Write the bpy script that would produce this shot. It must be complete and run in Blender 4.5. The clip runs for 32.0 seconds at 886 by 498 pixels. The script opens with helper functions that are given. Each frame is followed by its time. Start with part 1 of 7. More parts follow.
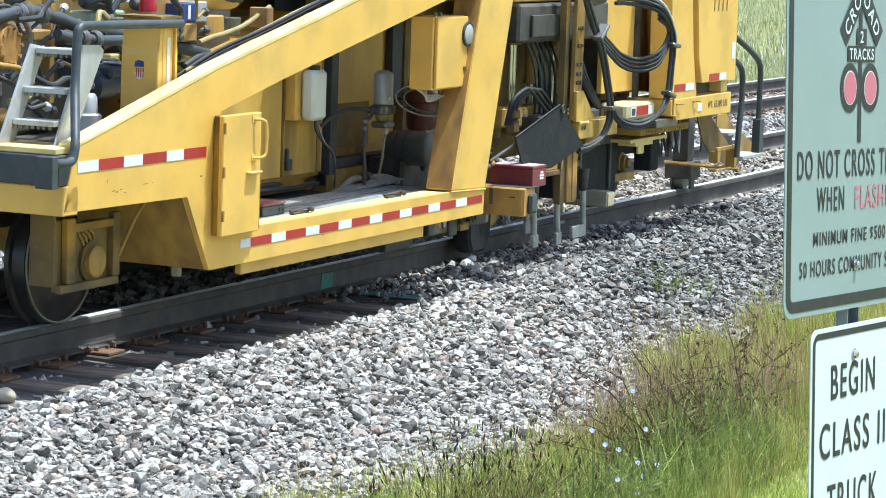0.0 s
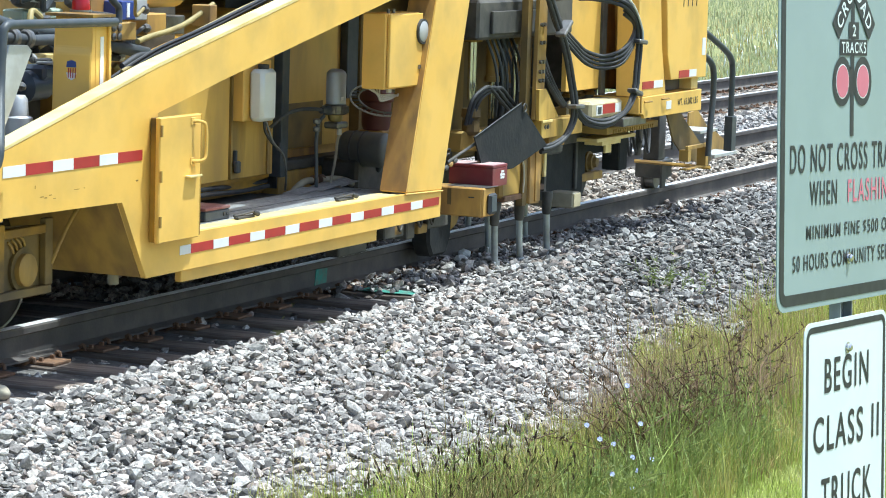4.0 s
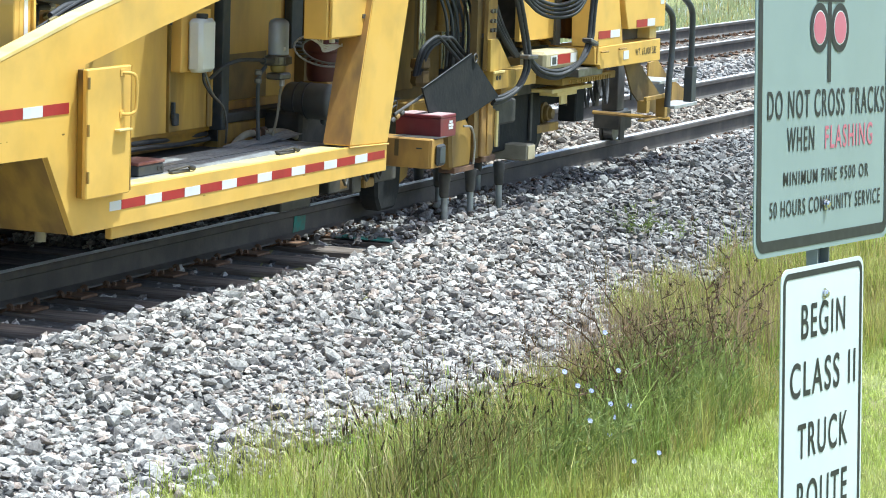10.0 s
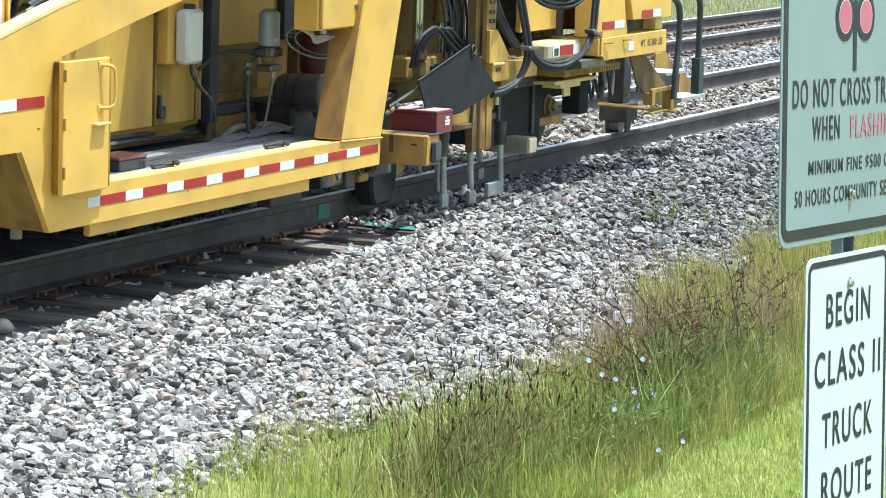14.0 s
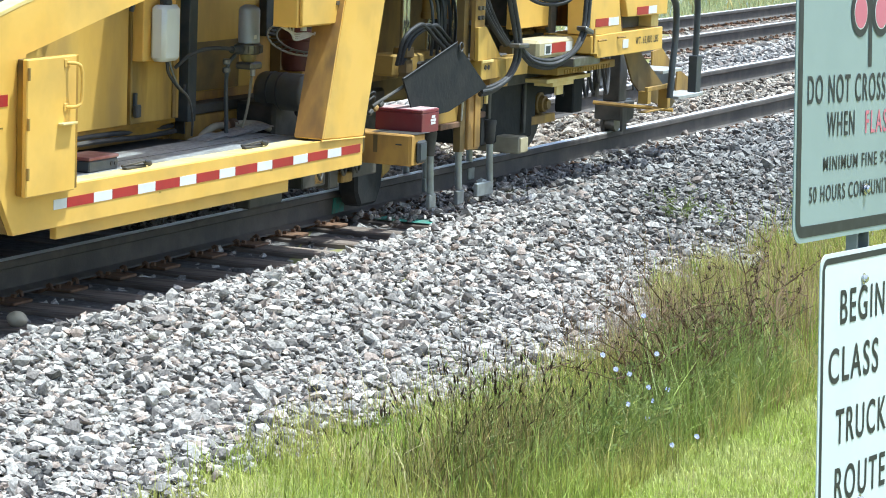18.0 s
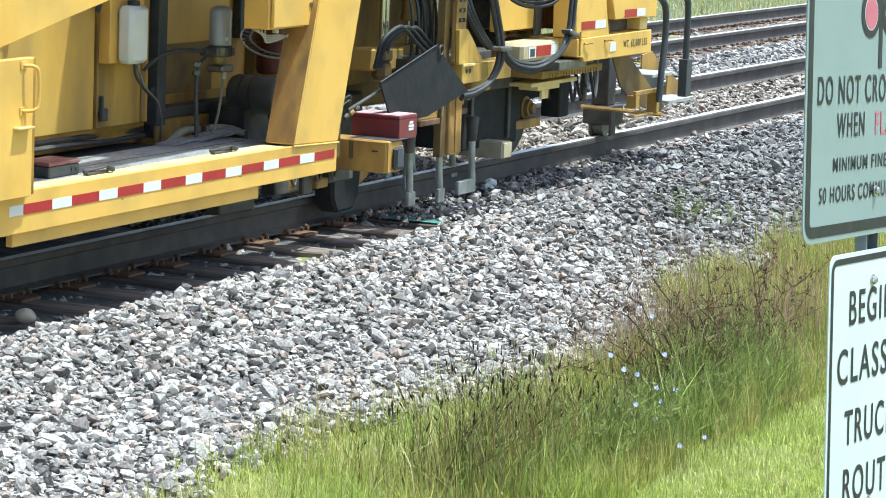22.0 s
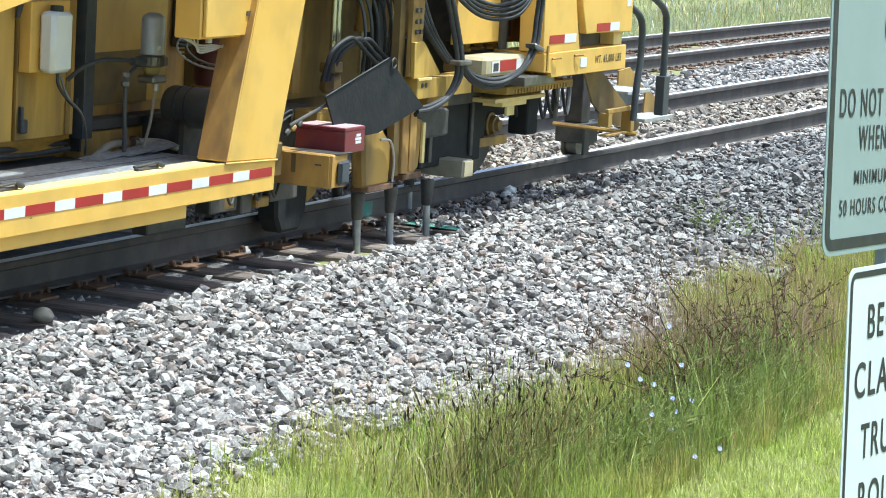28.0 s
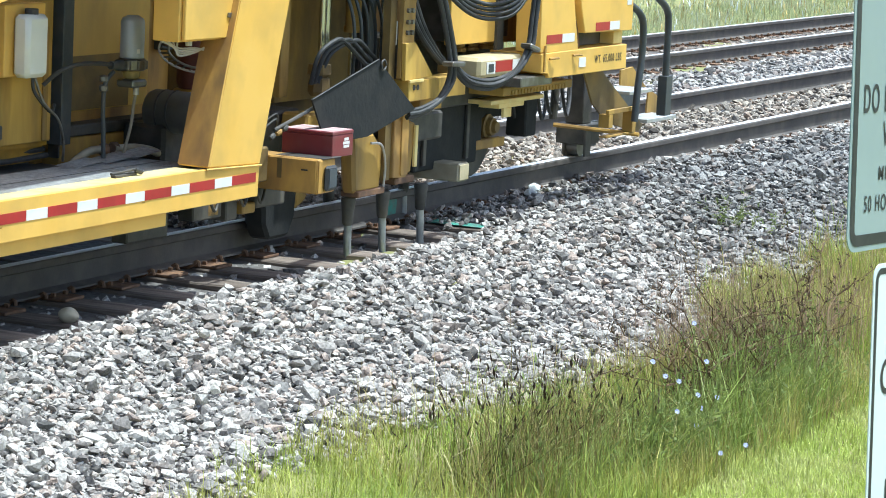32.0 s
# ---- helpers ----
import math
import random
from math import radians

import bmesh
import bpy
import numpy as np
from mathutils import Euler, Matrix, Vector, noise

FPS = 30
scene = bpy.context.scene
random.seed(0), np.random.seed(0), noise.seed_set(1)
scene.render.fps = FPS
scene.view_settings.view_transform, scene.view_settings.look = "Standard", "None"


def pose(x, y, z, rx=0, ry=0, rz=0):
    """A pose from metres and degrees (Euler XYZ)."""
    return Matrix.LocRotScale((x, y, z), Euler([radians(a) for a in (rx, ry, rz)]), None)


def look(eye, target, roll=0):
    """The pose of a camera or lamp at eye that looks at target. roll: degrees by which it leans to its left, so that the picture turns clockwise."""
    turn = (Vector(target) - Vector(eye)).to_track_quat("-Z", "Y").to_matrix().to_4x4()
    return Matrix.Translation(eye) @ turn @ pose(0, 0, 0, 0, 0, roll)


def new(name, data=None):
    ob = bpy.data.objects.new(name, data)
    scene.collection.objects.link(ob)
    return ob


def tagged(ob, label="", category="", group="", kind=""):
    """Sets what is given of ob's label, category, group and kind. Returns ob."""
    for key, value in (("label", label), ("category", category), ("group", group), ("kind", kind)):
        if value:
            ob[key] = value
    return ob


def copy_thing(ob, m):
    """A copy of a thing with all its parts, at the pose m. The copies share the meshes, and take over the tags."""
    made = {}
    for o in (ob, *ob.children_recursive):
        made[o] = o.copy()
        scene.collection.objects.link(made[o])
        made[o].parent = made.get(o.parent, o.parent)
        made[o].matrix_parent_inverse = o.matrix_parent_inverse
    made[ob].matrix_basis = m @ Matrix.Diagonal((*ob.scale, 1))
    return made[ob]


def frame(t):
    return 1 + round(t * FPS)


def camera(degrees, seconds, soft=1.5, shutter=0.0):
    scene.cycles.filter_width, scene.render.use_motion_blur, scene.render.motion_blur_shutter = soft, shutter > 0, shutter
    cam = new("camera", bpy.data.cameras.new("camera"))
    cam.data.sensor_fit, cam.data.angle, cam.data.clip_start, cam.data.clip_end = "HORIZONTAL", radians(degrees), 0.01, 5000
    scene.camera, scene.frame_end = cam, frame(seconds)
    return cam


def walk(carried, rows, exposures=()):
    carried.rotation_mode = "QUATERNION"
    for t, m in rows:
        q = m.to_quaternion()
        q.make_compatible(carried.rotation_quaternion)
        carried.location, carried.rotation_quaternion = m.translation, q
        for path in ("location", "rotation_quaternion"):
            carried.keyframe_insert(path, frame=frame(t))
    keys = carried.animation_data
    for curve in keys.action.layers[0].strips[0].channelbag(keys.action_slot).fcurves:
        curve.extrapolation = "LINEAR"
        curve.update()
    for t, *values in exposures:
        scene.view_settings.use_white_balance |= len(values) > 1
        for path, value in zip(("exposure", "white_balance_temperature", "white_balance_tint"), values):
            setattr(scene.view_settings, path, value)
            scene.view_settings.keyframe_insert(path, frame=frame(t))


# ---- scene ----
cam = camera(17.82, 32.0, soft=1.0)


def aim(yaw, pitch, roll, x, y, z):
    """Pose of the carried camera: yaw from the track's line, pitch below the level, roll."""
    a, b = radians(yaw), radians(pitch)
    way = Vector((math.cos(a) * math.cos(b), math.sin(a) * math.cos(b), -math.sin(b)))
    return look((x, y, z), Vector((x, y, z)) + way * 10, roll)


walk(cam, [
    (0, aim(24.786, 6.055, 0.389, 0.002, -0.004, 2.061)),
    (0.5, aim(24.729, 6.174, 0.612, 0.003, -0.005, 2.060)),
    (1, aim(24.679, 6.319, 0.823, 0.003, -0.006, 2.060)),
    (1.5, aim(24.635, 6.391, 0.827, 0.003, -0.007, 2.057)),
    (2, aim(24.629, 6.393, 0.717, 0.004, -0.007, 2.058)),
    (2.5, aim(24.651, 6.325, 0.493, 0.004, -0.008, 2.059)),
    (3, aim(24.669, 6.235, 0.427, 0.004, -0.008, 2.060)),
    (3.5, aim(24.666, 6.154, 0.277, 0.004, -0.008, 2.061)),
    (5.5, aim(24.757, 6.231, -0.073, 0.005, -0.009, 2.060)),
    (6, aim(24.760, 6.365, -0.088, 0.006, -0.012, 2.061)),
    (6.5, aim(24.680, 6.588, -0.125, 0.006, -0.013, 2.060)),
    (7, aim(24.548, 6.817, -0.122, 0.006, -0.013, 2.060)),
    (7.5, aim(24.449, 7.013, -0.036, 0.007, -0.014, 2.059)),
    (8, aim(24.363, 7.147, 0.014, 0.007, -0.014, 2.059)),
    (8.5, aim(24.305, 7.182, 0.126, 0.006, -0.013, 2.057)),
    (9, aim(24.263, 7.195, 0.146, 0.006, -0.013, 2.056)),
    (9.5, aim(24.247, 7.194, 0.184, 0.006, -0.012, 2.056)),
    (10, aim(24.248, 7.209, 0.208, 0.006, -0.012, 2.057)),
    (10.5, aim(24.300, 7.238, 0.221, 0.005, -0.011, 2.056)),
    (11, aim(24.397, 7.296, 0.264, 0.005, -0.011, 2.057)),
    (11.5, aim(24.521, 7.369, 0.310, 0.005, -0.011, 2.058)),
    (12, aim(24.598, 7.395, 0.341, 0.005, -0.011, 2.057)),
    (12.5, aim(24.622, 7.382, 0.423, 0.005, -0.010, 2.056)),
    (13, aim(24.647, 7.389, 0.424, 0.005, -0.010, 2.057)),
    (13.5, aim(24.681, 7.411, 0.394, 0.005, -0.010, 2.057)),
    (14, aim(24.741, 7.451, 0.278, 0.005, -0.011, 2.057)),
    (14.5, aim(24.832, 7.510, 0.269, 0.005, -0.011, 2.058)),
    (16.5, aim(24.975, 7.559, 0.400, 0.005, -0.011, 2.058)),
    (17, aim(25.000, 7.571, 0.462, 0.005, -0.011, 2.057)),
    (17.5, aim(25.033, 7.583, 0.485, 0.006, -0.012, 2.057)),
    (18, aim(25.038, 7.576, 0.450, 0.006, -0.012, 2.058)),
    (18.5, aim(24.996, 7.546, 0.430, 0.006, -0.012, 2.057)),
    (19, aim(25.002, 7.534, 0.462, 0.006, -0.012, 2.057)),
    (19.5, aim(25.042, 7.544, 0.483, 0.006, -0.013, 2.057)),
    (20, aim(25.106, 7.565, 0.494, 0.006, -0.012, 2.058)),
    (20.5, aim(25.161, 7.583, 0.471, 0.006, -0.012, 2.057)),
    (21, aim(25.181, 7.582, 0.555, 0.005, -0.011, 2.057)),
    (21.5, aim(25.186, 7.574, 0.646, 0.005, -0.011, 2.057)),
    (22, aim(25.199, 7.582, 0.721, 0.004, -0.009, 2.056)),
    (22.5, aim(25.235, 7.586, 0.826, 0.004, -0.009, 2.056)),
    (23, aim(25.299, 7.600, 0.881, 0.004, -0.008, 2.055)),
    (23.5, aim(25.342, 7.601, 0.865, 0.004, -0.008, 2.055)),
    (24, aim(25.363, 7.581, 0.968, 0.004, -0.008, 2.055)),
    (24.5, aim(25.351, 7.547, 1.002, 0.004, -0.009, 2.054)),
    (25, aim(25.363, 7.539, 1.126, 0.004, -0.008, 2.052)),
    (25.5, aim(25.373, 7.531, 1.120, 0.004, -0.008, 2.052)),
    (27.5, aim(25.542, 7.472, 1.584, 0.003, -0.006, 2.051)),
    (28, aim(25.571, 7.444, 1.706, 0.003, -0.006, 2.051)),
    (28.5, aim(25.610, 7.443, 1.729, 0.002, -0.005, 2.051)),
    (29, aim(25.630, 7.441, 1.724, 0.002, -0.004, 2.051)),
    (29.5, aim(25.630, 7.436, 1.777, 0.002, -0.003, 2.050)),
    (30, aim(25.628, 7.419, 1.827, 0.002, -0.004, 2.049)),
    (30.5, aim(25.641, 7.430, 1.838, 0.002, -0.004, 2.049)),
    (31, aim(25.681, 7.457, 1.715, 0.002, -0.004, 2.050)),
    (31.5, aim(25.802, 7.476, 1.533, 0.002, -0.005, 2.050)),
    (32, aim(26.068, 7.496, 1.310, 0.003, -0.006, 2.051)),
], exposures=[(0, 0.73, 5850, 5), (32, 0.73, 5850, 5)])
# ---------------------------------------------------------------- light
world = bpy.data.worlds.new("summer_sky")
scene.world = world
world.use_nodes = True
wn = world.node_tree.nodes
sky = wn.new("ShaderNodeTexSky")
sky.sky_type, sky.sun_disc = "NISHITA", False
sky.sun_elevation, sky.sun_rotation = radians(70), radians(146)
sky.dust_density, sky.air_density = 3.0, 1.0
wn["Background"].inputs["Strength"].default_value = 0.15
world.node_tree.links.new(sky.outputs[0], wn["Background"].inputs["Color"])
sun = new("sun", bpy.data.lights.new("sun", "SUN"))
sun.data.energy, sun.data.angle, sun.data.color = 3.9, radians(1.5), (0.97, 1.0, 0.95)
sun.matrix_world = look((4, -6, 20), (0, 0, 0))


# ---------------------------------------------------------------- materials
def material(name, colour, rough=0.6, metal=0.0, second=None, scale=6.0, amount=0.5, dirt=None, dirt_scale=1.5,
             dirt_amount=0.0, bump=0.0, bump_scale=60.0, island=0.0, obj=0.0, low=0.42, high=0.62, stretch=None, spec=0.5, glow_through=0.0):
    """Painted, worn or natural surface: grain between two colours, larger stains, fine relief, variation by piece."""
    m = bpy.data.materials.new(name)
    m.use_nodes = True
    n, l = m.node_tree.nodes, m.node_tree.links
    b = n["Principled BSDF"]
    b.inputs["Roughness"].default_value, b.inputs["Metallic"].default_value = rough, metal
    b.inputs["Specular IOR Level"].default_value = spec
    co = n.new("ShaderNodeTexCoord")
    src = co.outputs["Object"]
    if stretch:
        mp = n.new("ShaderNodeMapping")
        mp.inputs["Scale"].default_value = stretch
        l.new(src, mp.inputs[0])
        src = mp.outputs[0]

    def grain(s, detail=6.0):
        t = n.new("ShaderNodeTexNoise")
        t.inputs["Scale"].default_value, t.inputs["Detail"].default_value = s, detail
        l.new(src, t.inputs["Vector"])
        return t.outputs["Fac"]

    def ramp(fac, a, c):
        r = n.new("ShaderNodeMapRange")
        r.inputs["From Min"].default_value, r.inputs["From Max"].default_value = a, c
        l.new(fac, r.inputs["Value"])
        return r.outputs[0]

    def mix(fac, a, c, kind="MIX"):
        x = n.new("ShaderNodeMix")
        x.data_type, x.blend_type = "RGBA", kind
        for sock, v in ((x.inputs["Factor"], fac), (x.inputs["A"], a), (x.inputs["B"], c)):
            if hasattr(v, "is_linked"):
                l.new(v, sock)
            else:
                sock.default_value = v
        return x.outputs["Result"]

    def scaled(fac, k):
        x = n.new("ShaderNodeMath")
        x.operation = "MULTIPLY"
        l.new(fac, x.inputs[0])
        x.inputs[1].default_value = k
        return x.outputs[0]

    col = (*colour, 1)
    if second:
        col = mix(scaled(ramp(grain(scale), low, high), amount), col, (*second, 1))
    if island or obj:
        if island:
            rnd = n.new("ShaderNodeNewGeometry").outputs["Random Per Island"]
        else:
            rnd = n.new("ShaderNodeObjectInfo").outputs["Random"]
        hs = n.new("ShaderNodeHueSaturation")
        v = n.new("ShaderNodeMapRange")
        k = island or obj
        v.inputs["To Min"].default_value, v.inputs["To Max"].default_value = 1 - k, 1 + k
        l.new(rnd, v.inputs["Value"])
        l.new(v.outputs[0], hs.inputs["Value"])
        if hasattr(col, "is_linked"):
            l.new(col, hs.inputs["Color"])
        else:
            hs.inputs["Color"].default_value = col
        col = hs.outputs[0]
    if dirt:
        col = mix(scaled(ramp(grain(dirt_scale, 9.0), 0.45, 0.7), dirt_amount), col, (*dirt, 1))
    if hasattr(col, "is_linked"):
        l.new(col, b.inputs["Base Color"])
    else:
        b.inputs["Base Color"].default_value = col
    if bump:
        bp = n.new("ShaderNodeBump")
        bp.inputs["Strength"].default_value, bp.inputs["Distance"].default_value = bump, 0.01
        l.new(grain(bump_scale), bp.inputs["Height"])
        l.new(bp.outputs[0], b.inputs["Normal"])
    if glow_through:
        tr, mx = n.new("ShaderNodeBsdfTranslucent"), n.new("ShaderNodeMixShader")
        if hasattr(col, "is_linked"):
            l.new(col, tr.inputs["Color"])
        else:
            tr.inputs["Color"].default_value = col
        mx.inputs[0].default_value = glow_through
        l.new(b.outputs[0], mx.inputs[1])
        l.new(tr.outputs[0], mx.inputs[2])
        l.new(mx.outputs[0], n["Material Output"].inputs["Surface"])
    return m


M = {}
M["yellow"] = material("yellow_paint", (0.82, 0.505, 0.115), 0.42, second=(0.78, 0.46, 0.085), scale=3, amount=0.7,
                       dirt=(0.40, 0.26, 0.08), dirt_scale=2.6, dirt_amount=0.45, bump=0.05, bump_scale=25)
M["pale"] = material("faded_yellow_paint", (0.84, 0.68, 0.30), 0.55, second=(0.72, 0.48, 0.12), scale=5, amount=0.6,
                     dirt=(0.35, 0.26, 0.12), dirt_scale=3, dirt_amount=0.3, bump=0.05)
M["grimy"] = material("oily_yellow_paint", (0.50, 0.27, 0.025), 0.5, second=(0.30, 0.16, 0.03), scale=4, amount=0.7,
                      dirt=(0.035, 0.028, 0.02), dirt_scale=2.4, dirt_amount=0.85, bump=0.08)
# dust grain and raised base partly stand in for haze on dark parts
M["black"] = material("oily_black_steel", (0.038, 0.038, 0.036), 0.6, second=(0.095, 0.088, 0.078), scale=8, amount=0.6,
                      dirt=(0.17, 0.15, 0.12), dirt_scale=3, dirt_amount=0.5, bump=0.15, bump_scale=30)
M["rubber"] = material("black_rubber", (0.034, 0.036, 0.038), 0.6, second=(0.06, 0.06, 0.06), scale=20, amount=0.4, bump=0.1)
M["pipe"] = material("dark_grey_paint", (0.045, 0.055, 0.062), 0.5, second=(0.09, 0.09, 0.09), scale=14, amount=0.4, bump=0.05)
M["steel"] = material("worn_grey_steel", (0.22, 0.22, 0.21), 0.4, 0.7, second=(0.12, 0.10, 0.08), scale=12, amount=0.6, bump=0.08)
M["alu"] = material("brushed_aluminium", (0.55, 0.56, 0.56), 0.45, 0.35, second=(0.40, 0.39, 0.37), scale=9, amount=0.5,
                    dirt=(0.2, 0.17, 0.12), dirt_scale=4, dirt_amount=0.35, bump=0.05)
M["deck"] = material("grey_grip_plate", (0.24, 0.25, 0.25), 0.55, second=(0.42, 0.43, 0.43), scale=40, amount=0.7,
                     dirt=(0.10, 0.09, 0.075), dirt_scale=3, dirt_amount=0.6, bump=0.6, bump_scale=110)
M["white"] = material("white_reflective_tape", (0.80, 0.80, 0.80), 0.4, second=(0.66, 0.65, 0.62), scale=8, amount=0.4)
M["red"] = material("red_reflective_tape", (0.42, 0.025, 0.028), 0.4, second=(0.30, 0.02, 0.02), scale=8, amount=0.5)
M["toolbox"] = material("dark_red_paint", (0.21, 0.032, 0.042), 0.45, second=(0.16, 0.028, 0.035), scale=5, amount=0.6,
                        dirt=(0.20, 0.12, 0.11), dirt_scale=6, dirt_amount=0.3, bump=0.03)
M["dust"] = material("dusty_lid_paint", (0.46, 0.28, 0.28), 0.7, second=(0.62, 0.52, 0.50), scale=14, amount=0.7)
M["jug"] = material("milky_plastic", (0.74, 0.77, 0.74), 0.35, second=(0.62, 0.66, 0.63), scale=4, amount=0.6)
M["filter"] = material("grey_enamel", (0.46, 0.50, 0.52), 0.35, 0.15, second=(0.36, 0.39, 0.41), scale=5, amount=0.5)
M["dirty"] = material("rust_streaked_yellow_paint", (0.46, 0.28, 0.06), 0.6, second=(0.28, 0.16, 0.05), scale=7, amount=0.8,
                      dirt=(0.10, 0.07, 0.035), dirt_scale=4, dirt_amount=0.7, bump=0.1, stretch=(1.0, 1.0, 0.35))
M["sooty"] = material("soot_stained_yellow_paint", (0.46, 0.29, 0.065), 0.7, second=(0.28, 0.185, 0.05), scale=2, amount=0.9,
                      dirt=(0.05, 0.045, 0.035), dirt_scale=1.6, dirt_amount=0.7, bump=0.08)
M["tank"] = material("dusty_grey_enamel", (0.085, 0.092, 0.094), 0.6, second=(0.13, 0.135, 0.13), scale=6, amount=0.7, dirt=(0.20, 0.19, 0.17), dirt_scale=4, dirt_amount=0.4, bump=0.05)
M["flap"] = material("scuffed_black_rubber", (0.024, 0.027, 0.028), 0.75, second=(0.035, 0.035, 0.034), scale=5, amount=0.6,
                     dirt=(0.06, 0.055, 0.05), dirt_scale=9, dirt_amount=0.3, bump=0.25, bump_scale=30, spec=0.15)
M["tine"] = material("dusty_polished_steel", (0.42, 0.45, 0.45), 0.4, 0.5, second=(0.26, 0.27, 0.26), scale=9, amount=0.7, bump=0.05)
M["clamp"] = material("dusty_beige_steel", (0.34, 0.31, 0.23), 0.7, second=(0.22, 0.19, 0.14), scale=7, amount=0.7, bump=0.1)
M["maroon"] = material("sooty_maroon_paint", (0.13, 0.036, 0.032), 0.6, second=(0.07, 0.025, 0.022), scale=5, amount=0.7, bump=0.08)
M["orange"] = material("oily_orange_paint", (0.62, 0.33, 0.09), 0.45, second=(0.42, 0.22, 0.07), scale=6, amount=0.7,
                       dirt=(0.08, 0.05, 0.03), dirt_scale=6, dirt_amount=0.5, bump=0.08)
M["navy"] = material("dark_blue_enamel", (0.045, 0.06, 0.085), 0.35, second=(0.08, 0.09, 0.11), scale=6, amount=0.6, bump=0.05)
M["brass"] = material("yellowish_hose_cover", (0.34, 0.27, 0.10), 0.6, second=(0.20, 0.15, 0.06), scale=9, amount=0.6, bump=0.05)
M["mint"] = material("pale_green_paint", (0.36, 0.46, 0.38), 0.5, second=(0.28, 0.36, 0.30), scale=5, amount=0.6)
M["wheel"] = material("dark_worn_wheel_steel", (0.055, 0.055, 0.058), 0.34, 0.6, second=(0.10, 0.085, 0.07), scale=5, amount=0.6, bump=0.05)
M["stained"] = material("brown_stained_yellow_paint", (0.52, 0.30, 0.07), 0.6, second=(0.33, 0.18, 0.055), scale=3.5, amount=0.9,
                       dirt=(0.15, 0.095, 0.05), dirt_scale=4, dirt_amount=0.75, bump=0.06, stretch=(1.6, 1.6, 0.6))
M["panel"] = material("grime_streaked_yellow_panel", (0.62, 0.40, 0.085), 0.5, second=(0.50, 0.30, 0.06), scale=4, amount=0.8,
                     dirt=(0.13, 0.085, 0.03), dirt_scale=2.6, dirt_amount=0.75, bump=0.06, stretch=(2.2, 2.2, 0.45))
M["dull_red"] = material("dusty_dull_red_paint", (0.20, 0.065, 0.06), 0.6, second=(0.30, 0.17, 0.15), scale=9, amount=0.8, bump=0.05)
M["dusty_panel"] = material("dusty_yellow_panel", (0.66, 0.42, 0.085), 0.5, second=(0.56, 0.34, 0.065), scale=3, amount=0.8,
                           dirt=(0.26, 0.18, 0.08), dirt_scale=2.2, dirt_amount=0.5, bump=0.05, stretch=(1.6, 1.6, 0.6))
M["cream"] = material("dusty_cream_paint", (0.58, 0.50, 0.31), 0.6, second=(0.46, 0.38, 0.20), scale=5, amount=0.7,
                     dirt=(0.16, 0.13, 0.09), dirt_scale=4, dirt_amount=0.5, bump=0.06)
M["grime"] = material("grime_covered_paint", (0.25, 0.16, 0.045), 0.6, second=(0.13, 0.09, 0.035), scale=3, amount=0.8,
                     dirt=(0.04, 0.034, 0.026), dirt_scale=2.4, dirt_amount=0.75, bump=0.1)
M["chrome"] = material("chromed_rod", (0.62, 0.63, 0.64), 0.18, 1.0)
M["lens"] = material("red_lens", (0.35, 0.006, 0.012), 0.12)
M["blue"] = material("blue_label", (0.03, 0.06, 0.24), 0.4)
M["rust"] = material("rusty_steel", (0.15, 0.085, 0.05), 0.8, second=(0.26, 0.14, 0.07), scale=18, amount=0.7,
                     dirt=(0.05, 0.035, 0.03), dirt_scale=5, dirt_amount=0.6, bump=0.25)
M["rail_web"] = material("brown_rail_steel", (0.085, 0.076, 0.070), 0.75, second=(0.14, 0.12, 0.10), scale=7, amount=0.6,
                         dirt=(0.03, 0.028, 0.027), dirt_scale=2, dirt_amount=0.5, bump=0.15)
# near-white colour carries the sun's reflection on the polished head
M["rail_top"] = material("polished_rail_head", (0.85, 0.85, 0.84), 0.38, 0.3, second=(0.65, 0.63, 0.60), scale=5, amount=0.5,
                         stretch=(0.3, 6, 6))
M["tie"] = material("weathered_creosote_wood", (0.17, 0.132, 0.105), 0.85, second=(0.29, 0.24, 0.20), scale=3, amount=0.8,
                    dirt=(0.035, 0.026, 0.02), dirt_scale=2, dirt_amount=0.6, bump=0.5, bump_scale=9, obj=0.3,
                    stretch=(9, 1, 9))
M["bed"] = material("dirty_ballast_bed", (0.10, 0.092, 0.085), 0.95, second=(0.20, 0.19, 0.18), scale=25, amount=0.6, bump=0.6)
M["soil"] = material("grassy_soil", (0.20, 0.21, 0.07), 0.95, second=(0.26, 0.23, 0.10), scale=5, amount=0.7,
                     dirt=(0.24, 0.29, 0.09), dirt_scale=1.1, dirt_amount=0.5, bump=0.6)
M["grass"] = material("green_grass_blade", (0.30, 0.41, 0.07), 0.55, second=(0.48, 0.47, 0.15), scale=1.1, amount=0.9,
                      island=0.45, spec=0.25, glow_through=0.42)
M["lawn"] = material("bright_mown_grass", (0.48, 0.55, 0.15), 0.6, second=(0.62, 0.62, 0.27), scale=2, amount=0.8, island=0.35, spec=0.25, glow_through=0.35)
M["olive"] = material("olive_grass_blade", (0.48, 0.46, 0.14), 0.6, second=(0.47, 0.38, 0.18), scale=1.7, amount=0.9, island=0.45, spec=0.2, glow_through=0.4)
M["plume"] = material("reddish_grass_plume", (0.40, 0.29, 0.20), 0.75, second=(0.28, 0.18, 0.12), scale=3, amount=0.8, island=0.4, spec=0.15, glow_through=0.3)
M["deep"] = material("deep_green_leaf", (0.27, 0.34, 0.085), 0.5, second=(0.33, 0.38, 0.13), scale=3, amount=0.8, island=0.45, spec=0.3, glow_through=0.4)
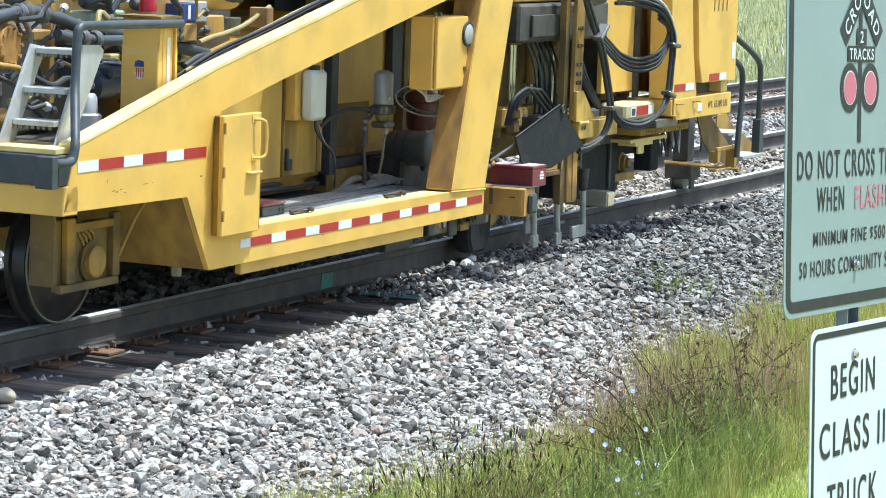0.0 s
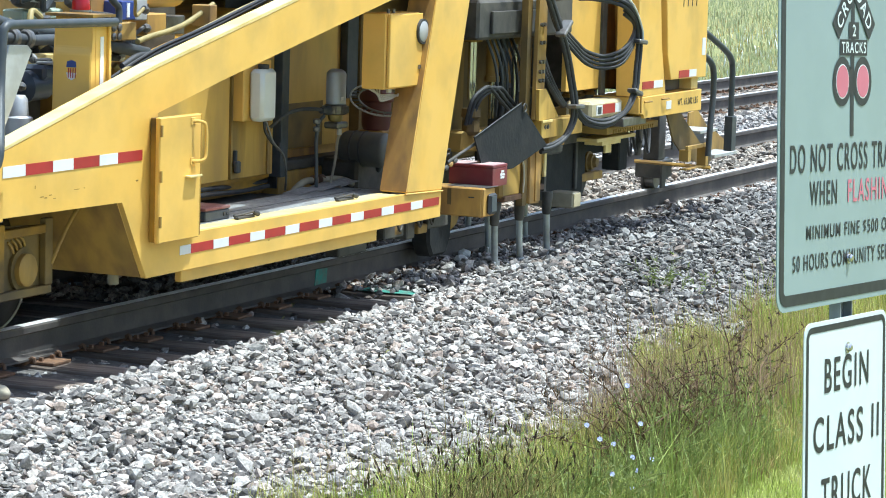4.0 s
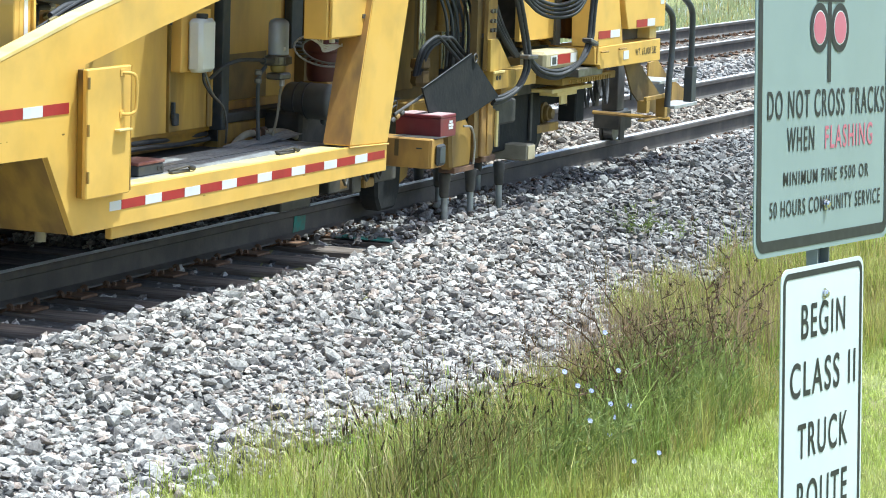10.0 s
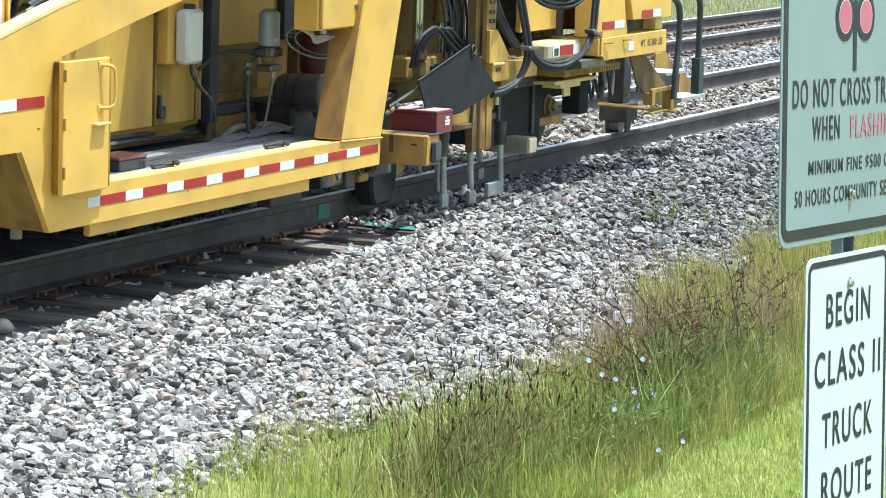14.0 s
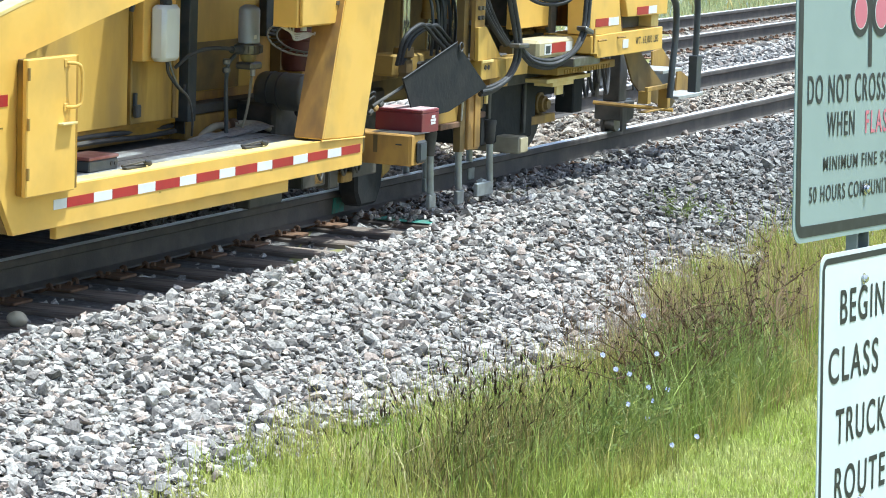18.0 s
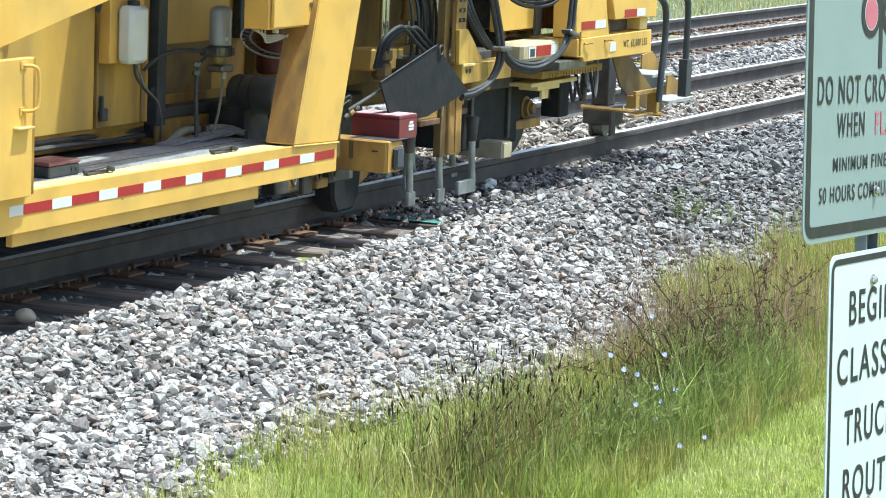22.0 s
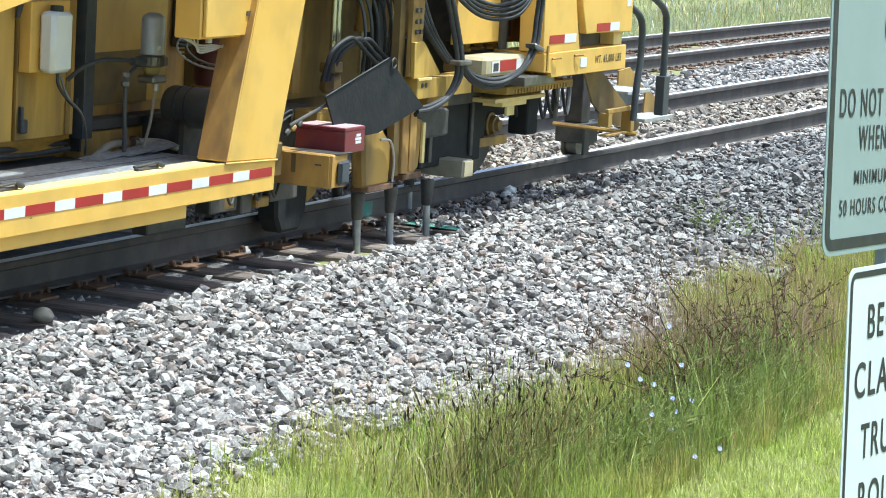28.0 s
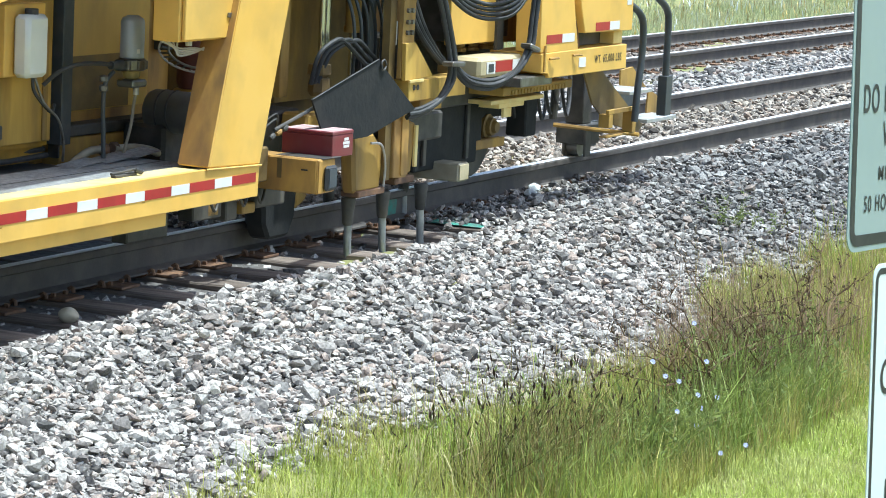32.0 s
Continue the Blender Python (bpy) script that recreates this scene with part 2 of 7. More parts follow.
M["straw"] = material("dry_grass_stem", (0.38, 0.31, 0.13), 0.7, second=(0.26, 0.18, 0.08), scale=2, amount=0.7, island=0.4, spec=0.2)
M["pale_straw"] = material("pale_dry_grass", (0.62, 0.56, 0.30), 0.7, second=(0.48, 0.40, 0.20), scale=3, amount=0.7, island=0.3, spec=0.2)
M["twig"] = material("reddish_brown_weed", (0.15, 0.092, 0.06), 0.8, second=(0.25, 0.165, 0.10), scale=2.5, amount=0.8, island=0.4, spec=0.2)
M["leafy"] = material("weed_leaf", (0.20, 0.26, 0.08), 0.6, second=(0.31, 0.34, 0.13), scale=3, amount=0.7, island=0.35, spec=0.25, glow_through=0.45)
M["stalk"] = material("green_brown_stalk", (0.12, 0.125, 0.05), 0.7, second=(0.17, 0.12, 0.06), scale=2, amount=0.7, island=0.4, spec=0.2)
M["seed"] = material("brown_seed_head", (0.085, 0.058, 0.042), 0.85, island=0.4, spec=0.2)
M["petal"] = material("chicory_blue_petal", (0.46, 0.50, 0.78), 0.6, island=0.15)
M["sign_face"] = material("pale_green_sign_sheeting", (0.285, 0.372, 0.375), 0.22, second=(0.255, 0.338, 0.342), scale=3, amount=0.6,
                          dirt=(0.24, 0.30, 0.295), dirt_scale=2, dirt_amount=0.3)
M["sign_white"] = material("white_sign_sheeting", (0.72, 0.80, 0.79), 0.35, second=(0.66, 0.75, 0.74), scale=3, amount=0.6)
M["sign_black"] = material("black_sign_ink", (0.020, 0.024, 0.024), 0.5, second=(0.05, 0.055, 0.055), scale=20, amount=0.4)
M["sign_red"] = material("faded_red_sign_ink", (0.58, 0.17, 0.22), 0.5, second=(0.52, 0.14, 0.18), scale=10, amount=0.5)
M["galv"] = material("galvanised_post", (0.22, 0.25, 0.25), 0.55, 0.2, second=(0.15, 0.17, 0.17), scale=14, amount=0.6, bump=0.1)


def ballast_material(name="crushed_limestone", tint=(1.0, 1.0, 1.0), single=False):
    """Crushed limestone: each stone its own grey, pinkish or tan; darker stone further along the near shoulder."""
    m = bpy.data.materials.new(name)
    m.use_nodes = True
    n, l = m.node_tree.nodes, m.node_tree.links
    b = n["Principled BSDF"]
    b.inputs["Roughness"].default_value = 0.85
    b.inputs["Specular IOR Level"].default_value = 0.3
    rnd = n.new("ShaderNodeObjectInfo").outputs["Random"] if single else n.new("ShaderNodeNewGeometry").outputs["Random Per Island"]
    cr = n.new("ShaderNodeValToRGB")
    stops = [(0.0, (0.085, 0.083, 0.08)), (0.15, (0.21, 0.195, 0.185)), (0.32, (0.47, 0.45, 0.42)), (0.48, (0.22, 0.21, 0.20)),
             (0.64, (0.56, 0.54, 0.505)), (0.80, (0.40, 0.325, 0.28)), (0.90, (0.15, 0.145, 0.14)), (1.0, (0.70, 0.68, 0.64))]
    while len(cr.color_ramp.elements) < len(stops):
        cr.color_ramp.elements.new(0.5)
    for e, (p, c) in zip(cr.color_ramp.elements, stops):
        e.position, e.color = p, (c[0] * tint[0], c[1] * tint[1], c[2] * tint[2], 1)
    l.new(rnd, cr.inputs[0])
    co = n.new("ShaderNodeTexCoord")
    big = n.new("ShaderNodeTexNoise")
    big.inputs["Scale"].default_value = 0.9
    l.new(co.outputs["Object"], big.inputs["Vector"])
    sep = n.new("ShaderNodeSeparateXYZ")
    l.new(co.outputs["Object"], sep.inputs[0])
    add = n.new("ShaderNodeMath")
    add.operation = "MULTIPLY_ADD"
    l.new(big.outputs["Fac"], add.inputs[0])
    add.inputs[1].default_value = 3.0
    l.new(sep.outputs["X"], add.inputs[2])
    dark_along = n.new("ShaderNodeMapRange")
    dark_along.inputs["From Min"].default_value, dark_along.inputs["From Max"].default_value = 18.0, 21.5
    l.new(add.outputs[0], dark_along.inputs["Value"])
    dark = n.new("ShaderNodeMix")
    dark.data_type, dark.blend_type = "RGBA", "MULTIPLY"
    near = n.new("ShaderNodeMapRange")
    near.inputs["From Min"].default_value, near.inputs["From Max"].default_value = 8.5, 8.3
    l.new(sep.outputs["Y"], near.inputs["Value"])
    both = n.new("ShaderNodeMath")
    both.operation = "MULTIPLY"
    l.new(dark_along.outputs[0], both.inputs[0])
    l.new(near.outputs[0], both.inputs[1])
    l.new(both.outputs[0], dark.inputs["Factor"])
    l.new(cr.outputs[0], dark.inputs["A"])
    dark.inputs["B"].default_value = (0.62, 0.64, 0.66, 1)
    fine = n.new("ShaderNodeTexNoise")
    fine.inputs["Scale"].default_value, fine.inputs["Detail"].default_value = 70.0, 4.0
    l.new(co.outputs["Object"], fine.inputs["Vector"])
    fr = n.new("ShaderNodeMapRange")
    fr.inputs["From Min"].default_value, fr.inputs["From Max"].default_value = 0.3, 0.7
    fr.inputs["To Min"].default_value, fr.inputs["To Max"].default_value = 0.55, 1.32
    l.new(fine.outputs["Fac"], fr.inputs["Value"])
    mul = n.new("ShaderNodeMix")
    mul.data_type, mul.blend_type = "RGBA", "MULTIPLY"
    mul.inputs["Factor"].default_value = 1.0
    l.new(dark.outputs["Result"], mul.inputs["A"])
    l.new(fr.outputs[0], mul.inputs["B"])
    l.new(mul.outputs["Result"], b.inputs["Base Color"])
    return m


M["pebble"] = material("tan_pebble", (0.50, 0.45, 0.33), 0.8, second=(0.38, 0.33, 0.24), scale=14, amount=0.7, bump=0.1)
M["field"] = material("pale_field_grass", (0.36, 0.40, 0.21), 0.6, second=(0.46, 0.46, 0.30), scale=0.6, amount=0.8, island=0.15, spec=0.2, glow_through=0.4)
M["turquoise"] = material("turquoise_marking_paint", (0.05, 0.26, 0.20), 0.7, second=(0.10, 0.16, 0.13), scale=14, amount=0.8, bump=0.2)
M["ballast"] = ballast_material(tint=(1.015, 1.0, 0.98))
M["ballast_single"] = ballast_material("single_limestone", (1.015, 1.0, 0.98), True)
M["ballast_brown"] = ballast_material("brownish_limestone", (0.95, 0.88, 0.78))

# ---------------------------------------------------------------- building helpers
def part(name, bm, mat, parent=None, label="", bevel=0.0, smooth=False):
    """Links a bmesh as one mesh object under a thing or a part."""
    if bevel:
        bmesh.ops.bevel(bm, geom=list(bm.edges), offset=bevel, segments=1, affect="EDGES", clamp_overlap=True)
    bmesh.ops.recalc_face_normals(bm, faces=bm.faces)
    me = bpy.data.meshes.new(name)
    bm.to_mesh(me)
    bm.free()
    if smooth:
        me.polygons.foreach_set("use_smooth", [True] * len(me.polygons))
        me.set_sharp_from_angle(angle=radians(40))
    me.materials.append(M[mat])
    ob = new(name, me)
    if parent:
        ob.parent = parent
    if label:
        ob["label"] = label
    return ob


def B():
    return bmesh.new()


def box(bm, x0, x1, y0, y1, z0, z1):
    v = [bm.verts.new(p) for p in ((x0, y0, z0), (x1, y0, z0), (x1, y1, z0), (x0, y1, z0),
                                   (x0, y0, z1), (x1, y0, z1), (x1, y1, z1), (x0, y1, z1))]
    for f in ((0, 3, 2, 1), (4, 5, 6, 7), (0, 1, 5, 4), (1, 2, 6, 5), (2, 3, 7, 6), (3, 0, 4, 7)):
        bm.faces.new([v[i] for i in f])
    return bm


def prism(bm, pts, y0, y1):
    """A plate whose outline is given in x and z, from y0 to y1."""
    a = [bm.verts.new((x, y0, z)) for x, z in pts]
    b = [bm.verts.new((x, y1, z)) for x, z in pts]
    bm.faces.new(a)
    bm.faces.new(b[::-1])
    for i in range(len(pts)):
        j = (i + 1) % len(pts)
        bm.faces.new((a[i], b[i], b[j], a[j]))
    return bm


def ring(c, d, r, n, up=None):
    d = Vector(d).normalized()
    u = Vector(up) if up else (Vector((0, 0, 1)) if abs(d.z) < 0.9 else Vector((1, 0, 0)))
    e = d.cross(u).normalized()
    g = e.cross(d)
    return [Vector(c) + r * (math.cos(6.28318 * k / n) * e + math.sin(6.28318 * k / n) * g) for k in range(n)]


def cyl(bm, a, b, r, n=18, r2=None):
    d = Vector(b) - Vector(a)
    p = [bm.verts.new(q) for q in ring(a, d, r, n)]
    q = [bm.verts.new(s) for s in ring(b, d, r if r2 is None else r2, n)]
    bm.faces.new(p[::-1])
    bm.faces.new(q)
    for i in range(n):
        j = (i + 1) % n
        bm.faces.new((p[i], p[j], q[j], q[i]))
    return bm


def turned(bm, a, b, profile, n=20):
    """A turned body from a to b: profile is (share of the length, radius)."""
    a, b = Vector(a), Vector(b)
    rings = [[bm.verts.new(q) for q in ring(a.lerp(b, t), b - a, max(r, 0.0005), n)] for t, r in profile]
    bm.faces.new(rings[0][::-1])
    bm.faces.new(rings[-1])
    for p, q in zip(rings, rings[1:]):
        for i in range(n):
            j = (i + 1) % n
            bm.faces.new((p[i], p[j], q[j], q[i]))
    return bm


def curve_points(pts, steps=6):
    pts = [Vector(p) for p in pts]
    pts = [2 * pts[0] - pts[1]] + pts + [2 * pts[-1] - pts[-2]]
    out = []
    for i in range(1, len(pts) - 2):
        p0, p1, p2, p3 = pts[i - 1:i + 3]
        for k in range(steps):
            t = k / steps
            out.append(0.5 * (2 * p1 + (p2 - p0) * t + (2 * p0 - 5 * p1 + 4 * p2 - p3) * t * t
                              + (3 * p1 - p0 - 3 * p2 + p3) * t ** 3))
    return out + [pts[-2]]


def tube(bm, pts, r, n=8, steps=6):
    path = curve_points(pts, steps) if steps > 1 else [Vector(p) for p in pts]
    rings = []
    up = None
    for i, p in enumerate(path):
        d = (path[min(i + 1, len(path) - 1)] - path[max(i - 1, 0)]).normalized()
        if up is None:
            up = Vector((0, 0, 1)) if abs(d.z) < 0.9 else Vector((0, 1, 0))
        e = d.cross(up).normalized()
        g = e.cross(d)
        up = g
        rings.append([bm.verts.new(p + r * (math.cos(6.28318 * k / n) * e + math.sin(6.28318 * k / n) * g)) for k in range(n)])
    bm.faces.new(rings[0][::-1])
    bm.faces.new(rings[-1])
    for p, q in zip(rings, rings[1:]):
        for i in range(n):
            j = (i + 1) % n
            bm.faces.new((p[i], p[j], q[j], q[i]))
    return bm


TURN, GRADE = 0.027, 0.006          # the track's line against the plan's x axis, and its fall


def set_out(p):
    """Lays the track side of the plan along the track's true line; the road side stays as it is."""
    p = np.asarray(p, dtype=np.float64)
    x, y = np.clip(p[..., 0], -40, 120), p[..., 1]
    w = np.clip((y - 6.6) / 0.9, 0, 1)
    with np.errstate(divide="ignore", invalid="ignore"):
        k = np.where(w > 0, 1 + ((y - 17 * TURN) / (y - x * TURN) - 1) * w, 1.0)[..., None]
    low = np.array([0.0, 0.0, 2.06])
    return low + (p - low) * k


def settle(thing, place):
    """Lays a thing of the track and all its parts along the true line; place is its new frame."""
    back = place.inverted()

    def lay(ob, m):
        m = m @ ob.matrix_basis
        if ob.type == "MESH":
            co = np.empty(len(ob.data.vertices) * 3)
            ob.data.vertices.foreach_get("co", co)
            co = set_out(co.reshape(-1, 3) @ np.array(m.to_3x3()).T + np.array(m.translation))
            co = co @ np.array(back.to_3x3()).T + np.array(back.translation)
            ob.data.vertices.foreach_set("co", co.ravel())
            ob.data.update()
        for child in ob.children:
            lay(child, m)
        ob.matrix_basis = Matrix()

    lay(thing, Matrix())
    thing.matrix_basis = place


def on_track(x, dx=0.0, dz=0.0, turn=0.0):
    """The frame on the near rail's top at plan length x, moved dx on along the track."""
    p = set_out((x, TRACK_Y, 0.0))
    return pose(p[0] + dx, p[1] + dx * TURN, p[2] - dx * GRADE + dz, CANT, math.degrees(GRADE), math.degrees(TURN) + turn)


def slab(name, verts, faces, mat, label="", category="", kind="", smooth=False):
    """One mesh object out of number arrays (all faces with the same number of corners)."""
    verts, faces = set_out(verts).astype(np.float32), np.asarray(faces, dtype=np.int32)
    k = faces.shape[1]
    me = bpy.data.meshes.new(name)
    me.vertices.add(len(verts))
    me.vertices.foreach_set("co", verts.ravel())
    me.loops.add(faces.size)
    me.loops.foreach_set("vertex_index", faces.ravel())
    me.polygons.add(len(faces))
    me.polygons.foreach_set("loop_start", np.arange(0, faces.size, k, dtype=np.int32))
    me.polygons.foreach_set("use_smooth", np.full(len(faces), smooth))
    me.update(calc_edges=True)
    me.materials.append(M[mat])
    return tagged(new(name, me), label, category, kind=kind)


def lettering(text, width, height, mat, parent, place, label="", name="letter"):
    """Flat letters of a given width and height, centred on a place; the letters face the -y side of their parent."""
    cu = bpy.data.curves.new(name, "FONT")
    cu.body, cu.align_x, cu.align_y, cu.extrude, cu.offset = text, "LEFT", "BOTTOM", 0.0, 0.012
    cu.space_character = 1.22
    tmp = new(name, cu)
    me = bpy.data.meshes.new_from_object(tmp.evaluated_get(bpy.context.evaluated_depsgraph_get()))
    bpy.data.objects.remove(tmp)
    co = np.empty(len(me.vertices) * 3)
    me.vertices.foreach_get("co", co)
    co = co.reshape(-1, 3)
    lo, hi = co.min(0), co.max(0)
    x = (co[:, 0] - (lo[0] + hi[0]) / 2) * width / (hi[0] - lo[0])
    z = (co[:, 1] - (lo[1] + hi[1]) / 2) * height / (hi[1] - lo[1])
    out = np.stack([x + place[0], np.full(len(x), place[1]), z + place[2]], 1)
    group = list(range(len(out)))

    def root(a):
        while group[a] != a:
            group[a] = group[group[a]]
            a = group[a]
        return a

    for p in me.polygons:
        for a in p.vertices[1:]:
            group[root(a)] = root(p.vertices[0])
    letters = {}
    for p in me.polygons:
        letters.setdefault(root(p.vertices[0]), []).append(list(p.vertices))
    for faces in letters.values():
        used = sorted({a for f in faces for a in f})
        spot = {a: k for k, a in enumerate(used)}
        lm = bpy.data.meshes.new(name)
        lm.from_pydata([out[a] for a in used], [], [[spot[a] for a in f] for f in faces])
        lm.materials.append(M[mat])
        ob = new(name, lm)
        ob.parent = parent
        if label:
            ob["label"] = label
    bpy.data.meshes.remove(me)


TRACK_Y = 8.418                     # near rail of the near track
CANT = math.degrees(0.0303)         # both tracks lean towards the crossing road
GAUGE = 1.505

# ---------------------------------------------------------------- ground and track bed
PROFILE = [(-400, 0.5), (-3, 0.5), (0, 0.3), (1.2, -0.75), (2.5, -1.36), (5.8, -0.78), (6.45, -0.62), (6.8, -0.52), (7.45, -0.235),
           (7.75, -0.262), (7.9, -0.25), (8.5, -0.205), (9.9, -0.16), (10.6, -0.19), (12.2, -0.24), (14.9, -0.19), (15.4, -0.30), (17, -0.75), (22, -0.8), (400, 1.0)]


def ground_z(y):
    return np.interp(y, [p[0] for p in PROFILE], [p[1] for p in PROFILE])


def sheet(name, ys, xs, lift, mat, label, category, wobble=0.0):
    X, Y = np.meshgrid(xs, ys)
    Z = ground_z(Y) + lift
    if wobble:
        Z = Z + wobble * (np.sin(X * 1.7 + 2 * np.sin(Y * 1.1)) + np.sin(X * 0.6 - Y * 1.9)) * 0.5
    v = np.stack([X, Y, Z], 2).reshape(-1, 3)
    a, b = len(ys), len(xs)
    i = np.arange(a * b).reshape(a, b)
    f = np.stack([i[:-1, :-1], i[:-1, 1:], i[1:, 1:], i[1:, :-1]], 2).reshape(-1, 4)
    return slab(name, v, f, mat, label, category, "structure", smooth=True)


far = [-400, -120, -40, -10]
sheet("ground", [-400, -100, -30, -3, 0, 1.2] + list(np.arange(2.0, 24.1, 0.4)) + [30, 45, 80, 150, 400],
      far + list(np.arange(0, 60.1, 1.0)) + [80, 140, 400], -0.03, "soil", "rough grassy ground sloping to a ditch", "ground", 0.03)
sheet("ballast_bed", [6.48, 6.8, 7.1, 7.45, 7.9, 9.0, 9.9, 10.6, 11.4, 12.2, 13.5, 14.9, 15.25],
      list(np.arange(-30, 120.1, 2.0)), -0.012, "bed", "grey bed of crushed stone under two tracks", "track bed")

# rails: one section, drawn out along the track
RAIL = [(-0.07, -0.186), (0.07, -0.186), (0.07, -0.175), (0.012, -0.158), (0.009, -0.055), (0.037, -0.042), (0.037, -0.012),
        (0.030, -0.002), (-0.030, -0.002), (-0.037, -0.012), (-0.037, -0.042), (-0.009, -0.055), (-0.012, -0.158), (-0.07, -0.175)]


def rail(y, z, label):
    bm = B()
    xs = [-40, 0, 5, 10, 15, 20, 25, 30, 40, 60, 110]
    loops = [[bm.verts.new((x, p, q)) for p, q in RAIL] for x in xs]
    for a, b in zip(loops, loops[1:]):
        for i in range(len(RAIL)):
            j = (i + 1) % len(RAIL)
            bm.faces.new((a[i], a[j], b[j], b[i]))
    bm.faces.new(loops[0][::-1])
    bm.faces.new(loops[-1])
    ob = part("rail", bm, "rail_web")
    bm = B()
    a = [bm.verts.new((x, p, q)) for x in (-40, 110) for p, q in ((-0.0305, -0.0015), (0.0305, -0.0015))]
    b = [bm.verts.new((x, p, q)) for x in (-40, 110) for p, q in ((-0.028, 0.0), (0.028, 0.0))]
    bm.faces.new((b[0], b[2], b[3], b[1]))
    bm.faces.new((a[0], a[2], b[2], b[0]))
    bm.faces.new((b[1], b[3], a[3], a[1]))
    bm.faces.new((a[0], b[0], b[1], a[1]))
    bm.faces.new((a[2], a[3], b[3], b[2]))
    bm.faces.new((a[1], a[3], a[2], a[0]))
    part("running_surface", bm, "rail_top", ob, "polished rail top, whitened as a sun glint")
    ob.matrix_basis = pose(0, y, z, CANT)
    settle(ob, Matrix())
    return tagged(ob, label, "rail", "rails of the two tracks")


FAR_Y, FAR_Z = 12.87, -0.035
rail(TRACK_Y, 0, "brown steel rail with a polished head, under the yellow machine")
rail(TRACK_Y + GAUGE, GAUGE * 0.0303, "brown rail with a polished head, beyond the machine")
rail(FAR_Y, FAR_Z, "brown steel rail of the empty second track")
rail(FAR_Y + GAUGE, FAR_Z + GAUGE * 0.0303, "brown steel rail of the empty second track beside the field")


def make_tie():
    """A wooden tie in the track's own space: x along, y across from the near rail, top at -0.205."""
    bm = B()
    box(bm, -0.112, 0.112, -0.63, 2.05, -0.385, -0.205)
    bmesh.ops.subdivide_edges(bm, edges=[e for e in bm.edges if abs((e.verts[0].co - e.verts[1].co).y) > 1], cuts=10)
    for v in bm.verts:
        v.co += Vector((noise.noise(v.co * 3) * 0.012, 0, noise.noise(v.co * 5 + Vector((7, 1, 3))) * 0.008))
    tie = part("railroad_tie", bm, "tie", bevel=0.008)
    for y in (0, GAUGE):
        p = part("tie_plate", box(B(), -0.095, 0.095, y - 0.19, y + 0.19, -0.203, -0.187), "rust", tie, "rusty steel plate", 0.003)
        for sx in (-1, 1):
            for k, dy in enumerate((-0.095, 0.095, 0.15 if y == 0 else -0.15)):
                bm = B()
                box(bm, sx * 0.06 - 0.009, sx * 0.06 + 0.009, y + dy - 0.011, y + dy + 0.011, -0.187, -0.168)
                part("spike", bm, "rust", p)
        for sx in (-1, 1):
            bm = tube(B(), [(sx * 0.135, y - 0.10, -0.19), (sx * 0.135, y - 0.085, -0.16), (sx * 0.135, y - 0.02, -0.205),
                            (sx * 0.135, y + 0.085, -0.195)], 0.011, 6, 3)
            part("rail_anchor", bm, "rust", tie, "bent rusty steel clip")
    return tagged(tie, "weathered dark wooden tie with rusty plates", "railroad tie", "ties of the near track")


near_ties = [10.84, 11.33, 11.88, 12.42, 12.97, 13.48, 13.97, 14.52, 15.04]
while near_ties[0] > 7:
    near_ties.insert(0, near_ties[0] - 0.52)
rng = random.Random(5)
while near_ties[-1] < 44:
    near_ties.append(near_ties[-1] + 0.525 + rng.uniform(-0.025, 0.025))
first = make_tie()
first.matrix_basis = on_track(near_ties[0])
for x in near_ties[1:]:
    copy_thing(first, on_track(x, 0, rng.uniform(-0.006, 0.003), rng.uniform(-1.2, 1.2)))
far_ties = list(np.arange(17, 62, 0.525))
for x in far_ties:
    p = set_out((x + rng.uniform(-0.03, 0.03), FAR_Y, FAR_Z - 0.002))
    t = copy_thing(first, pose(*p, CANT, math.degrees(GRADE), math.degrees(TURN) + rng.uniform(-1.5, 1.5)))
    tagged(t, "weathered wooden tie half sunk in crushed stone", group="ties of the far track")


# turquoise marking paint on the rail's web and on one tie
mark = part("paint_mark", prism(B(), [(16.31, -0.158), (16.48, -0.152), (16.49, -0.06), (16.33, -0.05)], -0.016, -0.0125), "turquoise")
mark.matrix_basis = pose(0, TRACK_Y, 0, CANT)
settle(mark, Matrix())
tagged(mark, "turquoise marking paint sprayed on the rail's web", "paint mark")
tie_x = min(near_ties, key=lambda q: abs(q - 16.83))
mark = part("paint_mark", box(B(), tie_x - 0.085, tie_x + 0.07, -0.60, -0.2, -0.199, -0.1955), "turquoise")
mark.matrix_basis = pose(0, TRACK_Y, 0, CANT)
settle(mark, Matrix())
tagged(mark, "turquoise marking paint sprayed on a wooden tie", "paint mark")


